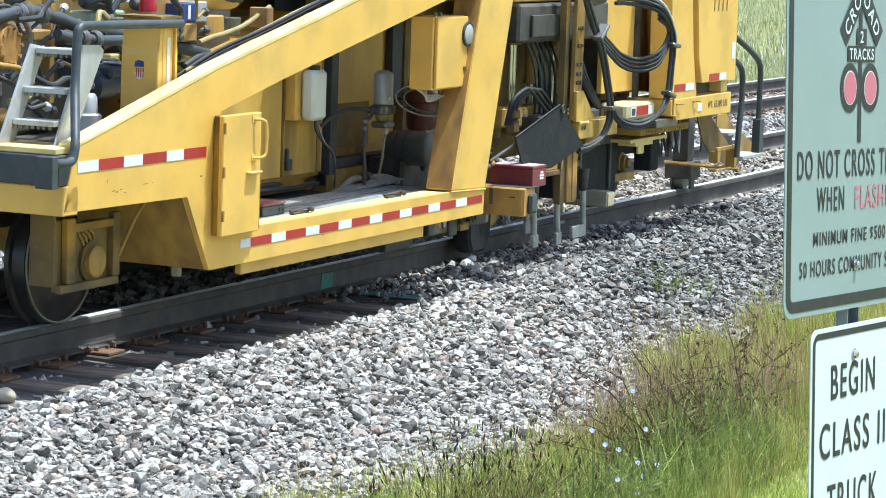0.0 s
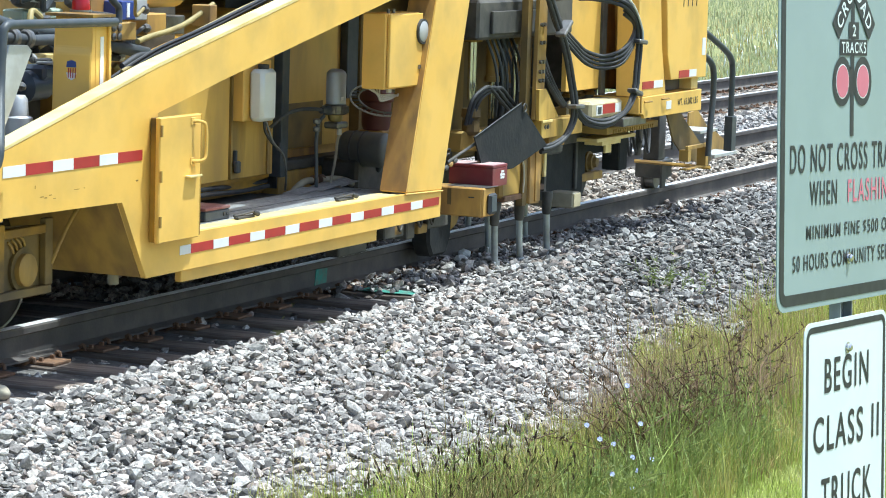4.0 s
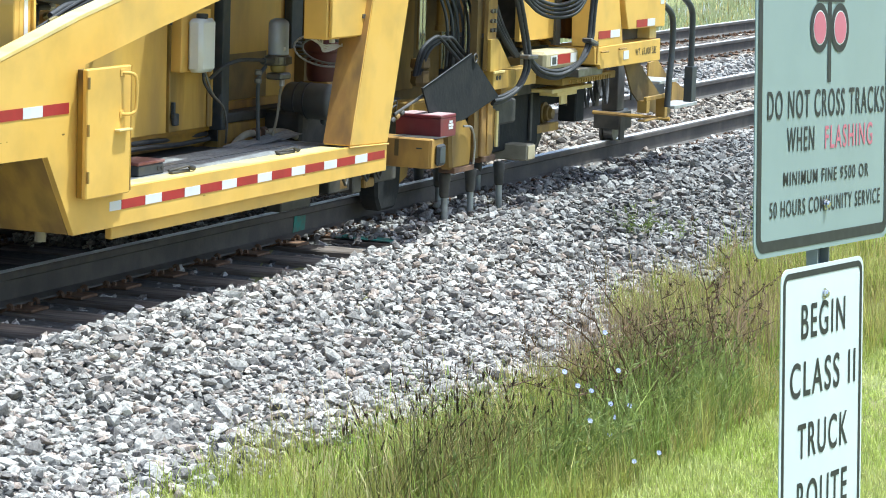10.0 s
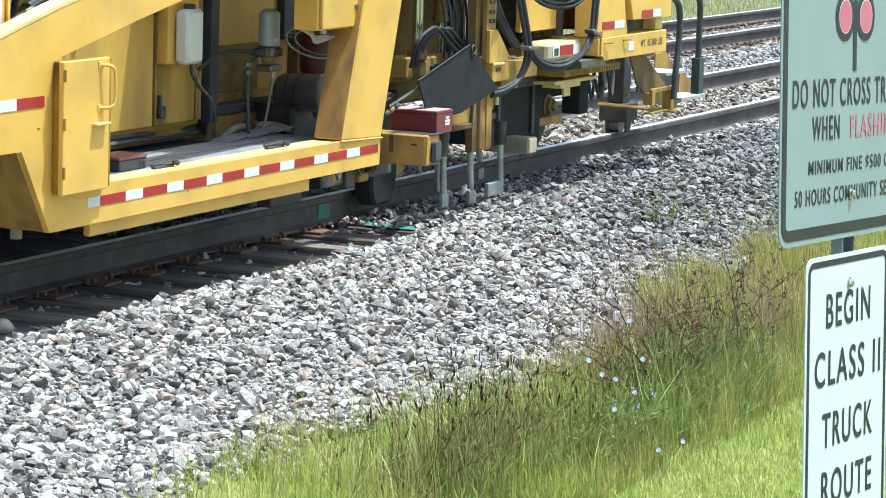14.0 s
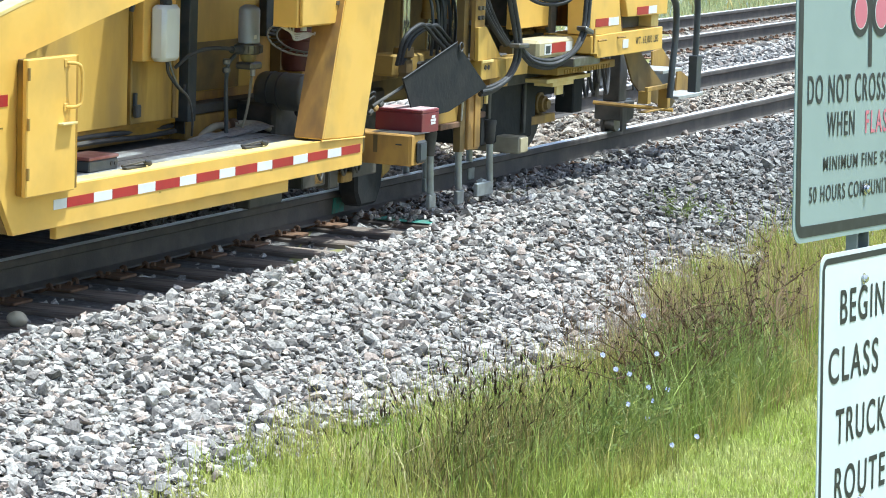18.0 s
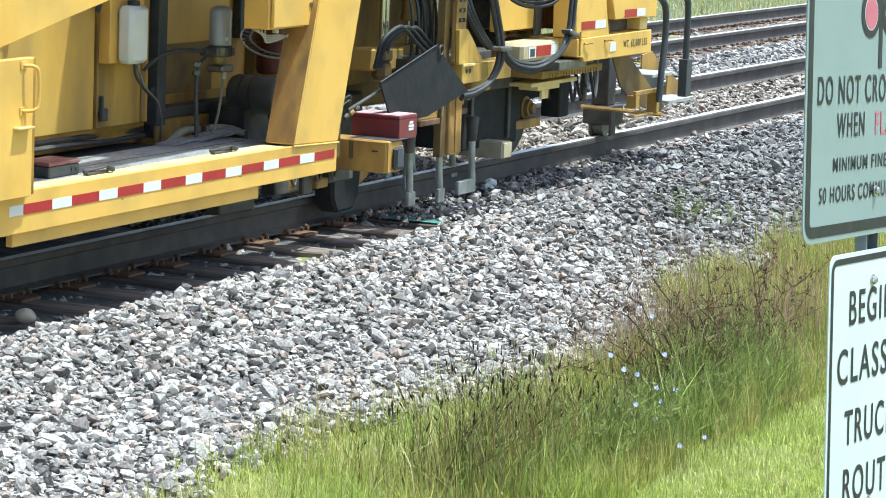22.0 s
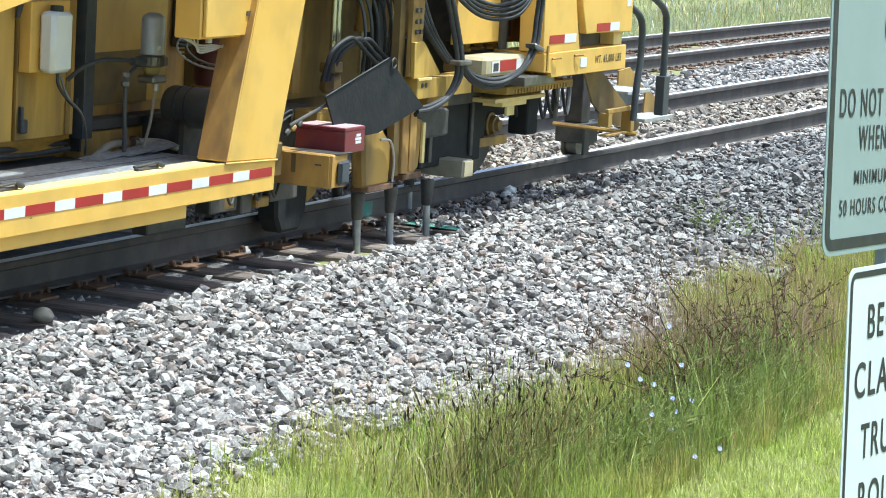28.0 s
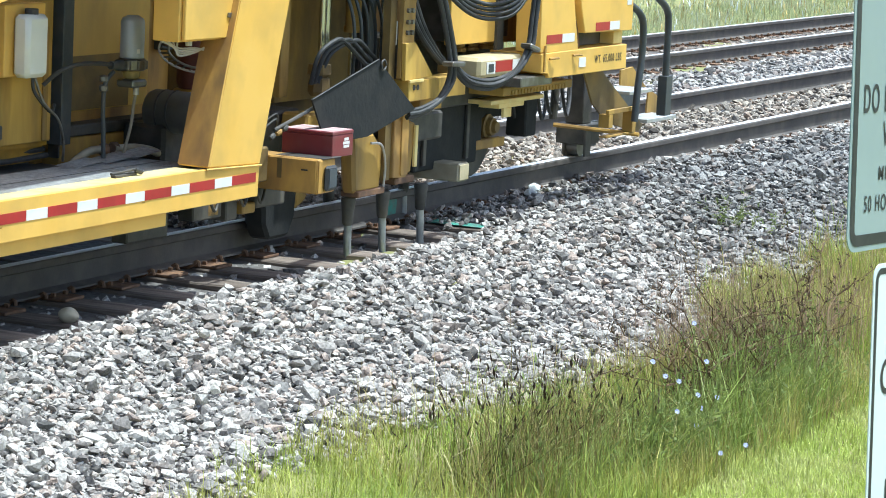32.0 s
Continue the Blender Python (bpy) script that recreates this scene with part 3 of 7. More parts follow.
# ---------------------------------------------------------------- crushed stone
def rocks(name, n, xr, yr, size, seed, label, keep=None, raise_by=0.0, x_power=1.0, mat="ballast"):
    """Many angular stones as one heap: squashed, broken-edged bodies of twelve corners, lying at random."""
    g = np.random.default_rng(seed)
    t = (1 + 5 ** 0.5) / 2
    ico = np.array([(-1, t, 0), (1, t, 0), (-1, -t, 0), (1, -t, 0), (0, -1, t), (0, 1, t), (0, -1, -t), (0, 1, -t),
                    (t, 0, -1), (t, 0, 1), (-t, 0, -1), (-t, 0, 1)]) / 1.9
    tri = np.array([(0, 11, 5), (0, 5, 1), (0, 1, 7), (0, 7, 10), (0, 10, 11), (1, 5, 9), (5, 11, 4), (11, 10, 2), (10, 7, 6),
                    (7, 1, 8), (3, 9, 4), (3, 4, 2), (3, 2, 6), (3, 6, 8), (3, 8, 9), (4, 9, 5), (2, 4, 11), (6, 2, 10),
                    (8, 6, 7), (9, 8, 1)])
    x = xr[0] + (xr[1] - xr[0]) * g.random(n) ** x_power
    y = g.uniform(yr[0], yr[1], n)
    if keep is not None:
        ok = keep(x, y, g)
        x, y = x[ok], y[ok]
        n = len(x)
    z = ground_z(y) + raise_by
    s = size * np.exp(g.normal(0, 0.33, n))
    v = ico[None] * g.uniform(0.62, 1.25, (n, 12, 1))
    v = v + g.normal(0, 0.13, (n, 12, 3))
    v *= np.stack([g.uniform(0.85, 1.35, n), g.uniform(0.7, 1.05, n), g.uniform(0.38, 0.78, n)], 1)[:, None]
    # a random turn: free heading, moderate tilt
    yaw, ti, td = g.uniform(0, 6.283, n), g.normal(0, 0.52, n), g.uniform(0, 6.283, n)
    cy, sy = np.cos(yaw), np.sin(yaw)
    v = np.stack([v[..., 0] * cy[:, None] - v[..., 1] * sy[:, None], v[..., 0] * sy[:, None] + v[..., 1] * cy[:, None], v[..., 2]], 2)
    ax = np.stack([np.cos(td), np.sin(td), np.zeros(n)], 1)[:, None]
    c, sn = np.cos(ti)[:, None, None], np.sin(ti)[:, None, None]
    v = v * c + np.cross(np.broadcast_to(ax, v.shape), v) * sn + ax * (v * ax).sum(2, keepdims=True) * (1 - c)
    v *= s[:, None, None] * 0.5
    z = z + g.uniform(-0.4, 0.95, n) * s * 0.6
    v += np.stack([x, y, z], 1)[:, None]
    f = (tri[None] + (np.arange(n) * 12)[:, None, None]).reshape(-1, 3)
    return slab(name, v.reshape(-1, 3), f, mat, label, "crushed stone", "stuff")


ties_x = np.array(near_ties)


def off_ties(x, y, g):
    """Bare tie ends near the rail; stones lie between them and bury them outwards."""
    near = np.abs(x[:, None] - ties_x[None]).min(1) < 0.125
    bury = (y < TRACK_Y - 0.655) | (g.random(len(x)) < 0.04 + 0.96 * np.clip((x - 15.6) / 2.6, 0, 1))
    return ~near | bury


def heaped(x, y, g):
    """Stones lie over the ties, up to the rail's foot, where the machine has not yet worked them."""
    return g.random(len(x)) < np.clip((x - 16.2) / 1.6, 0, 1)


EDGE = [(8, 6.2), (10.4, 6.32), (11.1, 6.40), (11.8, 6.40), (12.5, 6.36), (13.1, 6.26), (14.0, 6.08), (15.5, 6.08), (16.6, 6.35), (17.5, 6.56),
        (18.6, 6.48), (19.2, 6.50), (20, 6.38), (40, 6.4)]


def edge_y(x):
    """Where the stones end and the grass begins."""
    return np.interp(x, [p[0] for p in EDGE], [p[1] for p in EDGE]) - 0.07 + 0.04 * np.sin(x * 5.3) + 0.03 * np.sin(x * 11 + 1)


def off_edge(x, y, g):
    """The ragged outer edge, where the stones thin out in the grass."""
    bare = (x < 16.9) & (y > 7.755 + g.normal(0, 0.02, len(x)))
    return (y > edge_y(x) - 0.06 + g.normal(0, 0.05, len(x))) & ~bare


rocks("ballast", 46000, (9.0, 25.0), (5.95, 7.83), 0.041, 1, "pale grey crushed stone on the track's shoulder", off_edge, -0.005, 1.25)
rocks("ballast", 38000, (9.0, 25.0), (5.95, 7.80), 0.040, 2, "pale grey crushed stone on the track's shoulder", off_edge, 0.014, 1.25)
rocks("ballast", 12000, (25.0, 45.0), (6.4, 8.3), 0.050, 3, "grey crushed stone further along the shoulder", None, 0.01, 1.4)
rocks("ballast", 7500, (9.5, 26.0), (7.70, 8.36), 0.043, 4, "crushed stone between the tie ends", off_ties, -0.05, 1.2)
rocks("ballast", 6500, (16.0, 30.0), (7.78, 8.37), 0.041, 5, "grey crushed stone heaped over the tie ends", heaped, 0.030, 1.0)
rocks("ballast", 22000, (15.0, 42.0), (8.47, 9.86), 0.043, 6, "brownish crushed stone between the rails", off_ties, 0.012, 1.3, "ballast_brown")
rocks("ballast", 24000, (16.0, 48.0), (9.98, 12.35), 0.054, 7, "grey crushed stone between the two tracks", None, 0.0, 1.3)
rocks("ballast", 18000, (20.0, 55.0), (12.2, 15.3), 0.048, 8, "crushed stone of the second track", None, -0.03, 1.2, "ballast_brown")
# ---------------------------------------------------------------- road signs
SIGN = Matrix(((0.99534, -0.0880, 0.04098, 7.514), (-0.08819, 0.9959, 0.01988, 2.2105), (-0.03907, -0.0234, 0.99896, 0.955), (0, 0, 0, 1)))
hx, hz = Vector((0.99534, -0.08819, -0.03907)).normalized(), Vector((0.04098, 0.01988, 0.99896))
hz = (hz - hx * hz.dot(hx)).normalized()
hy = hz.cross(hx)
for i in range(3):
    SIGN[i][0], SIGN[i][1], SIGN[i][2] = hx[i], hy[i], hz[i]


def round_rect(x0, x1, z0, z1, r, n=6):
    out = []
    for cx, cz, a0 in ((x1 - r, z1 - r, 0), (x0 + r, z1 - r, 90), (x0 + r, z0 + r, 180), (x1 - r, z0 + r, 270)):
        for k in range(n + 1):
            a = radians(a0 + 90 * k / n)
            out.append((cx + r * math.cos(a), cz + r * math.sin(a)))
    return out


def flat(pts, y=-0.0015):
    bm = B()
    bm.faces.new([bm.verts.new((x, y, z)) for x, z in pts])
    return bm


def frame_band(x0, x1, z0, z1, r, w, y=-0.0012):
    bm = B()
    a = [bm.verts.new((x, y, z)) for x, z in round_rect(x0, x1, z0, z1, r)]
    b = [bm.verts.new((x, y, z)) for x, z in round_rect(x0 + w, x1 - w, z0 + w, z1 - w, max(r - w, 0.004))]
    for i in range(len(a)):
        j = (i + 1) % len(a)
        bm.faces.new((a[i], a[j], b[j], b[i]))
    return bm


def disc(cx, cz, r, n=28):
    return [(cx + r * math.cos(6.28318 * k / n), cz + r * math.sin(6.28318 * k / n)) for k in range(n)]


def bolt(parent, x, z):
    bm = B()
    turned(bm, (x, -0.001, z), (x, -0.014, z), [(0, 0.016), (0.15, 0.016), (0.2, 0.011), (0.7, 0.011), (1, 0.007)], 14)
    part("bolt", bm, "chrome", parent, "shiny round bolt head")


def crossing_sign():
    s = new("crossing_sign")
    s.matrix_basis = SIGN
    bm = prism(B(), round_rect(-0.50, 0.50, 0.128, 1.135, 0.05), 0.0, 0.003)
    part("panel", bm, "sign_face", s, "pale green reflective panel")
    part("border", frame_band(-0.486, 0.486, 0.142, 1.121, 0.045, 0.030), "sign_black", s, "black border line")
    lettering("DO NOT CROSS TRACKS", 0.865, 0.076, "sign_black", s, (0.012, -0.0015, 0.530))
    lettering("WHEN", 0.195, 0.066, "sign_black", s, (-0.187, -0.0015, 0.435))
    lettering("FLASHING", 0.365, 0.064, "sign_red", s, (0.172, -0.0015, 0.434), "faded red letters")
    lettering("MINIMUM FINE $500 OR", 0.632, 0.044, "sign_black", s, (0.011, -0.0015, 0.328))
    lettering("50 HOURS COMMUNITY SERVICE", 0.820, 0.044, "sign_black", s, (0.012, -0.0015, 0.252))
    part("signal_mast", flat([(0.001, 0.585), (0.027, 0.585), (0.027, 1.0), (0.001, 1.0)], -0.0014), "sign_black", s)
    for cx in (-0.061, 0.090):
        d = part("signal_disc", flat(disc(cx, 0.735, 0.068), -0.0018), "sign_black", s, "black disc with a red lamp")
        part("lamp_ring", flat(disc(cx, 0.735, 0.0475), -0.0024), "sign_white", d, "thin white ring")
        part("signal_lamp", flat(disc(cx, 0.735, 0.0445), -0.0030), "sign_red", d, "faded red disc")
    p = part("count_plate", flat([(-0.080, 0.806), (0.122, 0.806), (0.122, 0.850), (-0.080, 0.850)], -0.002), "sign_black", s)
    lettering("TRACKS", 0.180, 0.031, "sign_white", p, (0.021, -0.0028, 0.828), "white letters")
    p = part("count_plate", flat([(-0.016, 0.852), (0.058, 0.852), (0.058, 0.898), (-0.016, 0.898)], -0.002), "sign_black", s)
    lettering("2", 0.024, 0.032, "sign_white", p, (0.021, -0.0028, 0.875), "white letters")
    for k, (ang, words) in enumerate(((45, "CROSSING"), (-45, "RAILROAD"))):
        bm = flat([(-0.19, -0.033), (0.19, -0.033), (0.19, 0.033), (-0.19, 0.033)], -0.0022 - 0.0006 * k)
        p = part("crossbuck_arm", bm, "sign_black", s, "black slanting bar")
        p.matrix_basis = pose(0.021, 0, 1.006, 0, -ang, 0)
        lettering(words, 0.335, 0.042, "sign_white", p, (0, -0.0036, 0), "white letters")
    bolt(s, 0.0, 0.248)
    bolt(s, 0.0, 1.085)
    tagged(s, "pale green crossing sign with black letters above the white plate", "sign")


def route_sign():
    s = new("truck_route_sign")
    s.matrix_basis = SIGN
    bm = prism(B(), round_rect(-0.308, 0.302, -0.690, 0.086, 0.04), 0.0, 0.003)
    part("panel", bm, "sign_white", s, "white reflective panel")
    part("border", frame_band(-0.296, 0.290, -0.678, 0.074, 0.035, 0.017), "sign_black", s, "thin black border line")
    lettering("BEGIN", 0.325, 0.096, "sign_black", s, (-0.002, -0.0015, -0.066))
    lettering("CLASS II", 0.485, 0.098, "sign_black", s, (0.002, -0.0015, -0.223))
    lettering("TRUCK", 0.372, 0.098, "sign_black", s, (0.004, -0.0015, -0.394))
    lettering("ROUTE", 0.372, 0.098, "sign_black", s, (0.004, -0.0015, -0.555))
    bolt(s, 0.0, 0.0)
    bolt(s, 0.0, -0.62)
    tagged(s, "white truck route sign with black letters and border", "sign")


crossing_sign()
route_sign()
bm = B()
for x0, x1, y0, y1 in ((-0.045, 0.045, 0.030, 0.036), (-0.045, -0.039, 0.0035, 0.030), (0.039, 0.045, 0.0035, 0.030)):
    box(bm, x0, x1, y0, y1, -2.42, 1.15)
post = part("sign_post", bm, "galv")
post.matrix_basis = SIGN
tagged(post, "dark galvanised channel post holding two road signs", "sign post")

# ---------------------------------------------------------------- grass and weeds
def blades(name, n, place, height, width, mat, seed, label, bend=0.35, category="grass"):
    """Thin curved blades as one sheet of two-part ribbons. place(rng, n) gives x, y."""
    g = np.random.default_rng(seed)
    x, y = place(g, n)
    n = len(x)
    z = ground_z(y) - 0.03
    hgt = height(x, y) * np.exp(g.normal(0, 0.34, n))
    yaw, lean = g.uniform(0, 6.283, n), np.abs(g.normal(0, bend, n)) + 0.05
    dx, dy = np.cos(yaw), np.sin(yaw)
    tx, ty = -dy, dx
    w = width * g.uniform(0.6, 1.3, n)
    pts = []
    for t, k in ((0, 1.0), (0.55, 0.8), (1.0, 0.12)):
        off = lean * hgt * t ** 2
        cx, cy, cz = x + dx * off, y + dy * off, z + hgt * t * (1 - 0.25 * lean * t)
        for s in (-0.5, 0.5):
            pts.append(np.stack([cx + tx * w * k * s, cy + ty * w * k * s, cz], 1))
    v = np.stack(pts, 1).reshape(-1, 3)
    f = np.array([(0, 1, 3, 2), (2, 3, 5, 4)])
    f = (f[None] + (np.arange(n) * 6)[:, None, None]).reshape(-1, 4)
    return slab(name, v, f, mat, label, category, "stuff")


def patch(xr, yr, edge=False):
    def place(g, n):
        x, y = g.uniform(xr[0], xr[1], n), g.uniform(yr[0], yr[1], n)
        if edge:
            ok = y < edge_y(x) + g.normal(0, 0.05, n)
            x, y = x[ok], y[ok]
        return x, y
    return place


def clump(cx, cy, rx, ry):
    def place(g, n):
        return cx + g.normal(0, rx, n), cy + g.normal(0, ry, n)
    return place


def const(h):
    return lambda x, y: np.full(len(x), h)


def rough(x, y):
    return 0.115 + 0.04 * np.sin(x * 2.3 + y) + 0.035 * np.sin(x * 5 - y * 3)


def mixed(xr, yr, low, high, seed):
    """Grass in drifts: thicker where a slow wave of the ground is high."""
    def place(g, n):
        x, y = patch(xr, yr, True)(g, n)
        v = np.sin(x * 1.9 + seed) + np.sin(y * 4.1 - x * 0.7 + seed * 2) + 0.6 * np.sin(x * 6.3 + y * 5)
        ok = g.random(len(x)) < np.interp(v, (-1.2, 1.4), (low, high))
        return x[ok], y[ok]
    return place


blades("tall_grass", 72000, mixed((9.5, 21.0), (4.9, 6.65), 0.25, 1.0, 1), rough, 0.0055, "grass", 21, "uncut fresh green grass along the stones")
blades("olive_grass", 56000, mixed((12.6, 22.0), (4.9, 6.75), 0.3, 1.0, 4), lambda x, y: 1.25 * rough(x, y), 0.0046, "olive", 30, "uncut olive and yellowish grass", 0.3)
blades("long_grass", 5200, mixed((10.3, 13.6), (5.2, 5.95), 0.1, 1.0, 2), const(0.23), 0.0042, "grass", 46, "long arching fresh green grass blades", 0.55)
blades("broad_grass", 1100, clump(12.5, 5.42, 0.42, 0.16), const(0.27), 0.0065, "deep", 50, "broad green leaves at the foot of the stalks", 0.6)
blades("broad_grass", 1300, clump(13.9, 5.2, 0.5, 0.14), const(0.28), 0.0060, "deep", 51, "broad dark green leaves under the weed bush", 0.55)
blades("broad_grass", 1700, clump(15.0, 5.22, 0.38, 0.14), const(0.33), 0.0055, "deep", 55, "broad dark green leaves under the weed bush", 0.4)
blades("grass_plume", 1700, clump(15.5, 5.65, 0.55, 0.22), const(0.46), 0.0022, "plume", 56, "fine reddish brown grass plumes", 0.18)
blades("grass_plume", 420, clump(17.1, 5.5, 0.45, 0.14), const(0.40), 0.0032, "plume", 62, "grey-brown dry grass plumes", 0.3)
blades("grass_plume", 1100, clump(12.5, 5.45, 0.42, 0.12), const(0.36), 0.0030, "straw", 57, "fine straw-coloured grass plumes", 0.3)
blades("mown_grass", 76000, patch((10.0, 21.0), (3.4, 4.98)), const(0.05), 0.0068, "lawn", 22, "bright short mown grass")
blades("tall_grass", 9000, patch((20.0, 34.0), (4.0, 6.7)), const(0.2), 0.009, "grass", 23, "uncut green grass further along")
blades("dry_grass", 5000, patch((11.5, 20.0), (5.0, 6.55), True), const(0.24), 0.0026, "straw", 24, "dry straw stems among the grass", 0.5)
blades("field_grass", 70000, patch((22.0, 75.0), (15.1, 24.0)), const(0.11), 0.011, "field", 25, "uncut grass field behind the tracks")
blades("field_grass", 26000, patch((35.0, 150.0), (24.0, 60.0)), const(0.22), 0.04, "field", 26, "uncut grass field behind the tracks")
blades("field_straw", 9000, patch((24.0, 110.0), (17.0, 45.0)), const(0.26), 0.016, "straw", 27, "pale dry stems in the field", 0.3, "dry grass")


blades("field_flower", 2600, patch((24.0, 90.0), (16.0, 40.0)), const(0.17), 0.03, "jug", 28, "white and pale flowers in the field", 0.3, "flowers")
blades("field_flower", 1800, patch((24.0, 90.0), (16.0, 40.0)), const(0.16), 0.03, "pale", 29, "yellow flowers in the field", 0.3, "flowers")


def stems(name, base, count, spread, height, twigs, mat, seed, label, lean=0.35, r=0.0022, seeds=0, seed_len=0.03, leaves=0, category="weed"):
    """A weed: many thin branching stems with seed heads and small leaves, in parts."""
    g = np.random.default_rng(seed)
    thing = new(name)
    thing.matrix_basis = pose(base[0], base[1], float(ground_z(base[1])) - 0.02)
    V, F, tips = [], [], []

    def ribbon(p, q, w0, w1):
        d = q - p
        e = np.cross(d, g.normal(0, 1, 3))
        e /= np.linalg.norm(e) + 1e-9
        k = np.cross(d, e)
        k /= np.linalg.norm(k) + 1e-9
        for a in (e, k):
            i = len(V)
            V.extend([p - a * w0, p + a * w0, q + a * w1, q - a * w1])
            F.append((i, i + 1, i + 2, i + 3))

    for _ in range(count):
        p = np.array([g.normal(0, spread[0]), g.normal(0, spread[1]), 0])
        h = height * g.uniform(0.55, 1.05)
        d = np.array([g.normal(0, lean), g.normal(0, lean), 1.0])
        d /= np.linalg.norm(d)
        for s in range(5):
            d2 = d + g.normal(0, 0.13, 3)
            d2 /= np.linalg.norm(d2)
            q = p + d2 * h / 5
            ribbon(p, q, r * (1 - s * 0.15), r * (1 - s * 0.15 - 0.15))
            if s >= 1:
                for _k in range(twigs):
                    if g.random() < 0.75:
                        t = p + (q - p) * g.random()
                        w = d2 * 0.7 + g.normal(0, 0.5, 3)
                        w /= np.linalg.norm(w)
                        e = t + w * h * g.uniform(0.08, 0.24)
                        ribbon(t, e, r * 0.55, r * 0.3)
                        tips.append((e, w))
            p, d = q, d2
        tips.append((p, d))
    part_mesh(name="stem_mass", V=V, F=F, mat=mat, parent=thing)
    for what, n, size, m in (("seed_head_mass", seeds, seed_len, "seed"), ("leaf_mass", leaves, 0.022, "leafy")):
        if not n:
            continue
        V, F = [], []
        for _ in range(n):
            e, w = tips[g.integers(len(tips))]
            o = e - w * size * g.uniform(0, 3 if what == "leaf_mass" else 1.5)
            a = np.cross(w, g.normal(0, 1, 3))
            a /= np.linalg.norm(a) + 1e-9
            ln = size * g.uniform(0.6, 1.4)
            wd = ln * (0.12 if what == "seed_head_mass" else 0.26)
            b = np.cross(w, a)
            dirn = w if what == "seed_head_mass" else (w + g.normal(0, 0.8, 3))
            for c in ((a, b) if what == "seed_head_mass" else (a,)):
                i = len(V)
                V.extend([o, o + dirn * ln * 0.4 + c * wd, o + dirn * ln, o + dirn * ln * 0.4 - c * wd])
                F.append((i, i + 1, i + 2, i + 3))
        part_mesh(what, V, F, m, thing)
    return tagged(thing, label, category)


def part_mesh(name, V, F, mat, parent):
    ob = slab(name, np.array(V), np.array(F), mat)
    ob.parent = parent
    if "mass" in name:
        ob["kind"] = "stuff"
    return ob


def bush(base, tips, seed, label):
    """An open weed bush: long arching branches from one root, with alternate side twigs, buds and a few leaves."""
    g = np.random.default_rng(seed)
    thing = new("weed_bush")
    o = np.array([base[0], base[1], float(ground_z(base[1])) - 0.02])
    thing.matrix_basis = pose(*o)
    V, F = [], []
    LV, LF = [], []

    def blade(LV, LF, p, w, ln, wd):
        a = np.cross(w, g.normal(0, 1, 3))
        a /= np.linalg.norm(a) + 1e-9
        i = len(LV)
        LV.extend([p, p + w * ln * 0.45 + a * wd, p + w * ln, p + w * ln * 0.45 - a * wd])
        LF.append((i, i + 1, i + 2, i + 3))

    def rod(p, q, r0, r1):
        d = (q - p) / (np.linalg.norm(q - p) + 1e-9)
        e = np.cross(d, (0.3, 0.9, 0.1))
        e /= np.linalg.norm(e)
        k = np.cross(d, e)
        i = len(V)
        for c, r in ((p, r0), (q, r1)):
            for s in range(3):
                V.append(c + r * (math.cos(2.094 * s) * e + math.sin(2.094 * s) * k))
        F.extend([(i + s, i + (s + 1) % 3, i + 3 + (s + 1) % 3, i + 3 + s) for s in range(3)])

    BV, BF = [], []
    for tip in tips:
        end = np.array(tip) - o
        p = np.array([g.normal(0, 0.05), g.normal(0, 0.04), 0.0])
        last = p
        steps = 12
        for s in range(1, steps + 1):
            t = s / steps
            # rises first, leans out later
            q = p * (1 - t) + np.array([end[0] * t ** 1.25, end[1] * t ** 1.25, end[2] * t ** 0.85]) + g.normal(0, 0.012, 3)
            rod(last, q, 0.0066 * (1.2 - t), 0.0066 * (1.2 - t) - 0.0003)
            if t > 0.18:
                for side in (-1, 1):
                    if g.random() < 0.62:
                        w = np.array([side * g.uniform(0.5, 1.0), g.normal(0, 0.5), g.uniform(0.2, 1.0)])
                        w /= np.linalg.norm(w)
                        ln = g.uniform(0.10, 0.42) * (1.15 - t)
                        m = q + w * ln * 0.5 + g.normal(0, 0.012, 3)
                        e = m + (w + g.normal(0, 0.25, 3)) * ln * 0.5
                        rod(q, m, 0.0034, 0.0027)
                        rod(m, e, 0.0027, 0.0016)
                        for _ in range(g.integers(3, 8)):
                            u = g.random()
                            blade(BV, BF, (q * (1 - u) + e * u) + g.normal(0, 0.004, 3), g.normal(0, 0.6, 3) + (0, 0, 0.4), 0.014, 0.005)
                        if t < 0.75:
                            for _ in range(g.integers(2, 7)):
                                u = g.random()
                                blade(LV, LF, q * (1 - u) + e * u, g.normal(0, 0.6, 3) + (0, 0, 0.3), g.uniform(0.014, 0.034), 0.005)
            last = q
    part_mesh("branch_mass", V, F, "twig", thing)
    part_mesh("bud_mass", BV, BF, "seed", thing)
    part_mesh("leaf_mass", LV, LF, "leafy", thing)
    return tagged(thing, label, "weed")


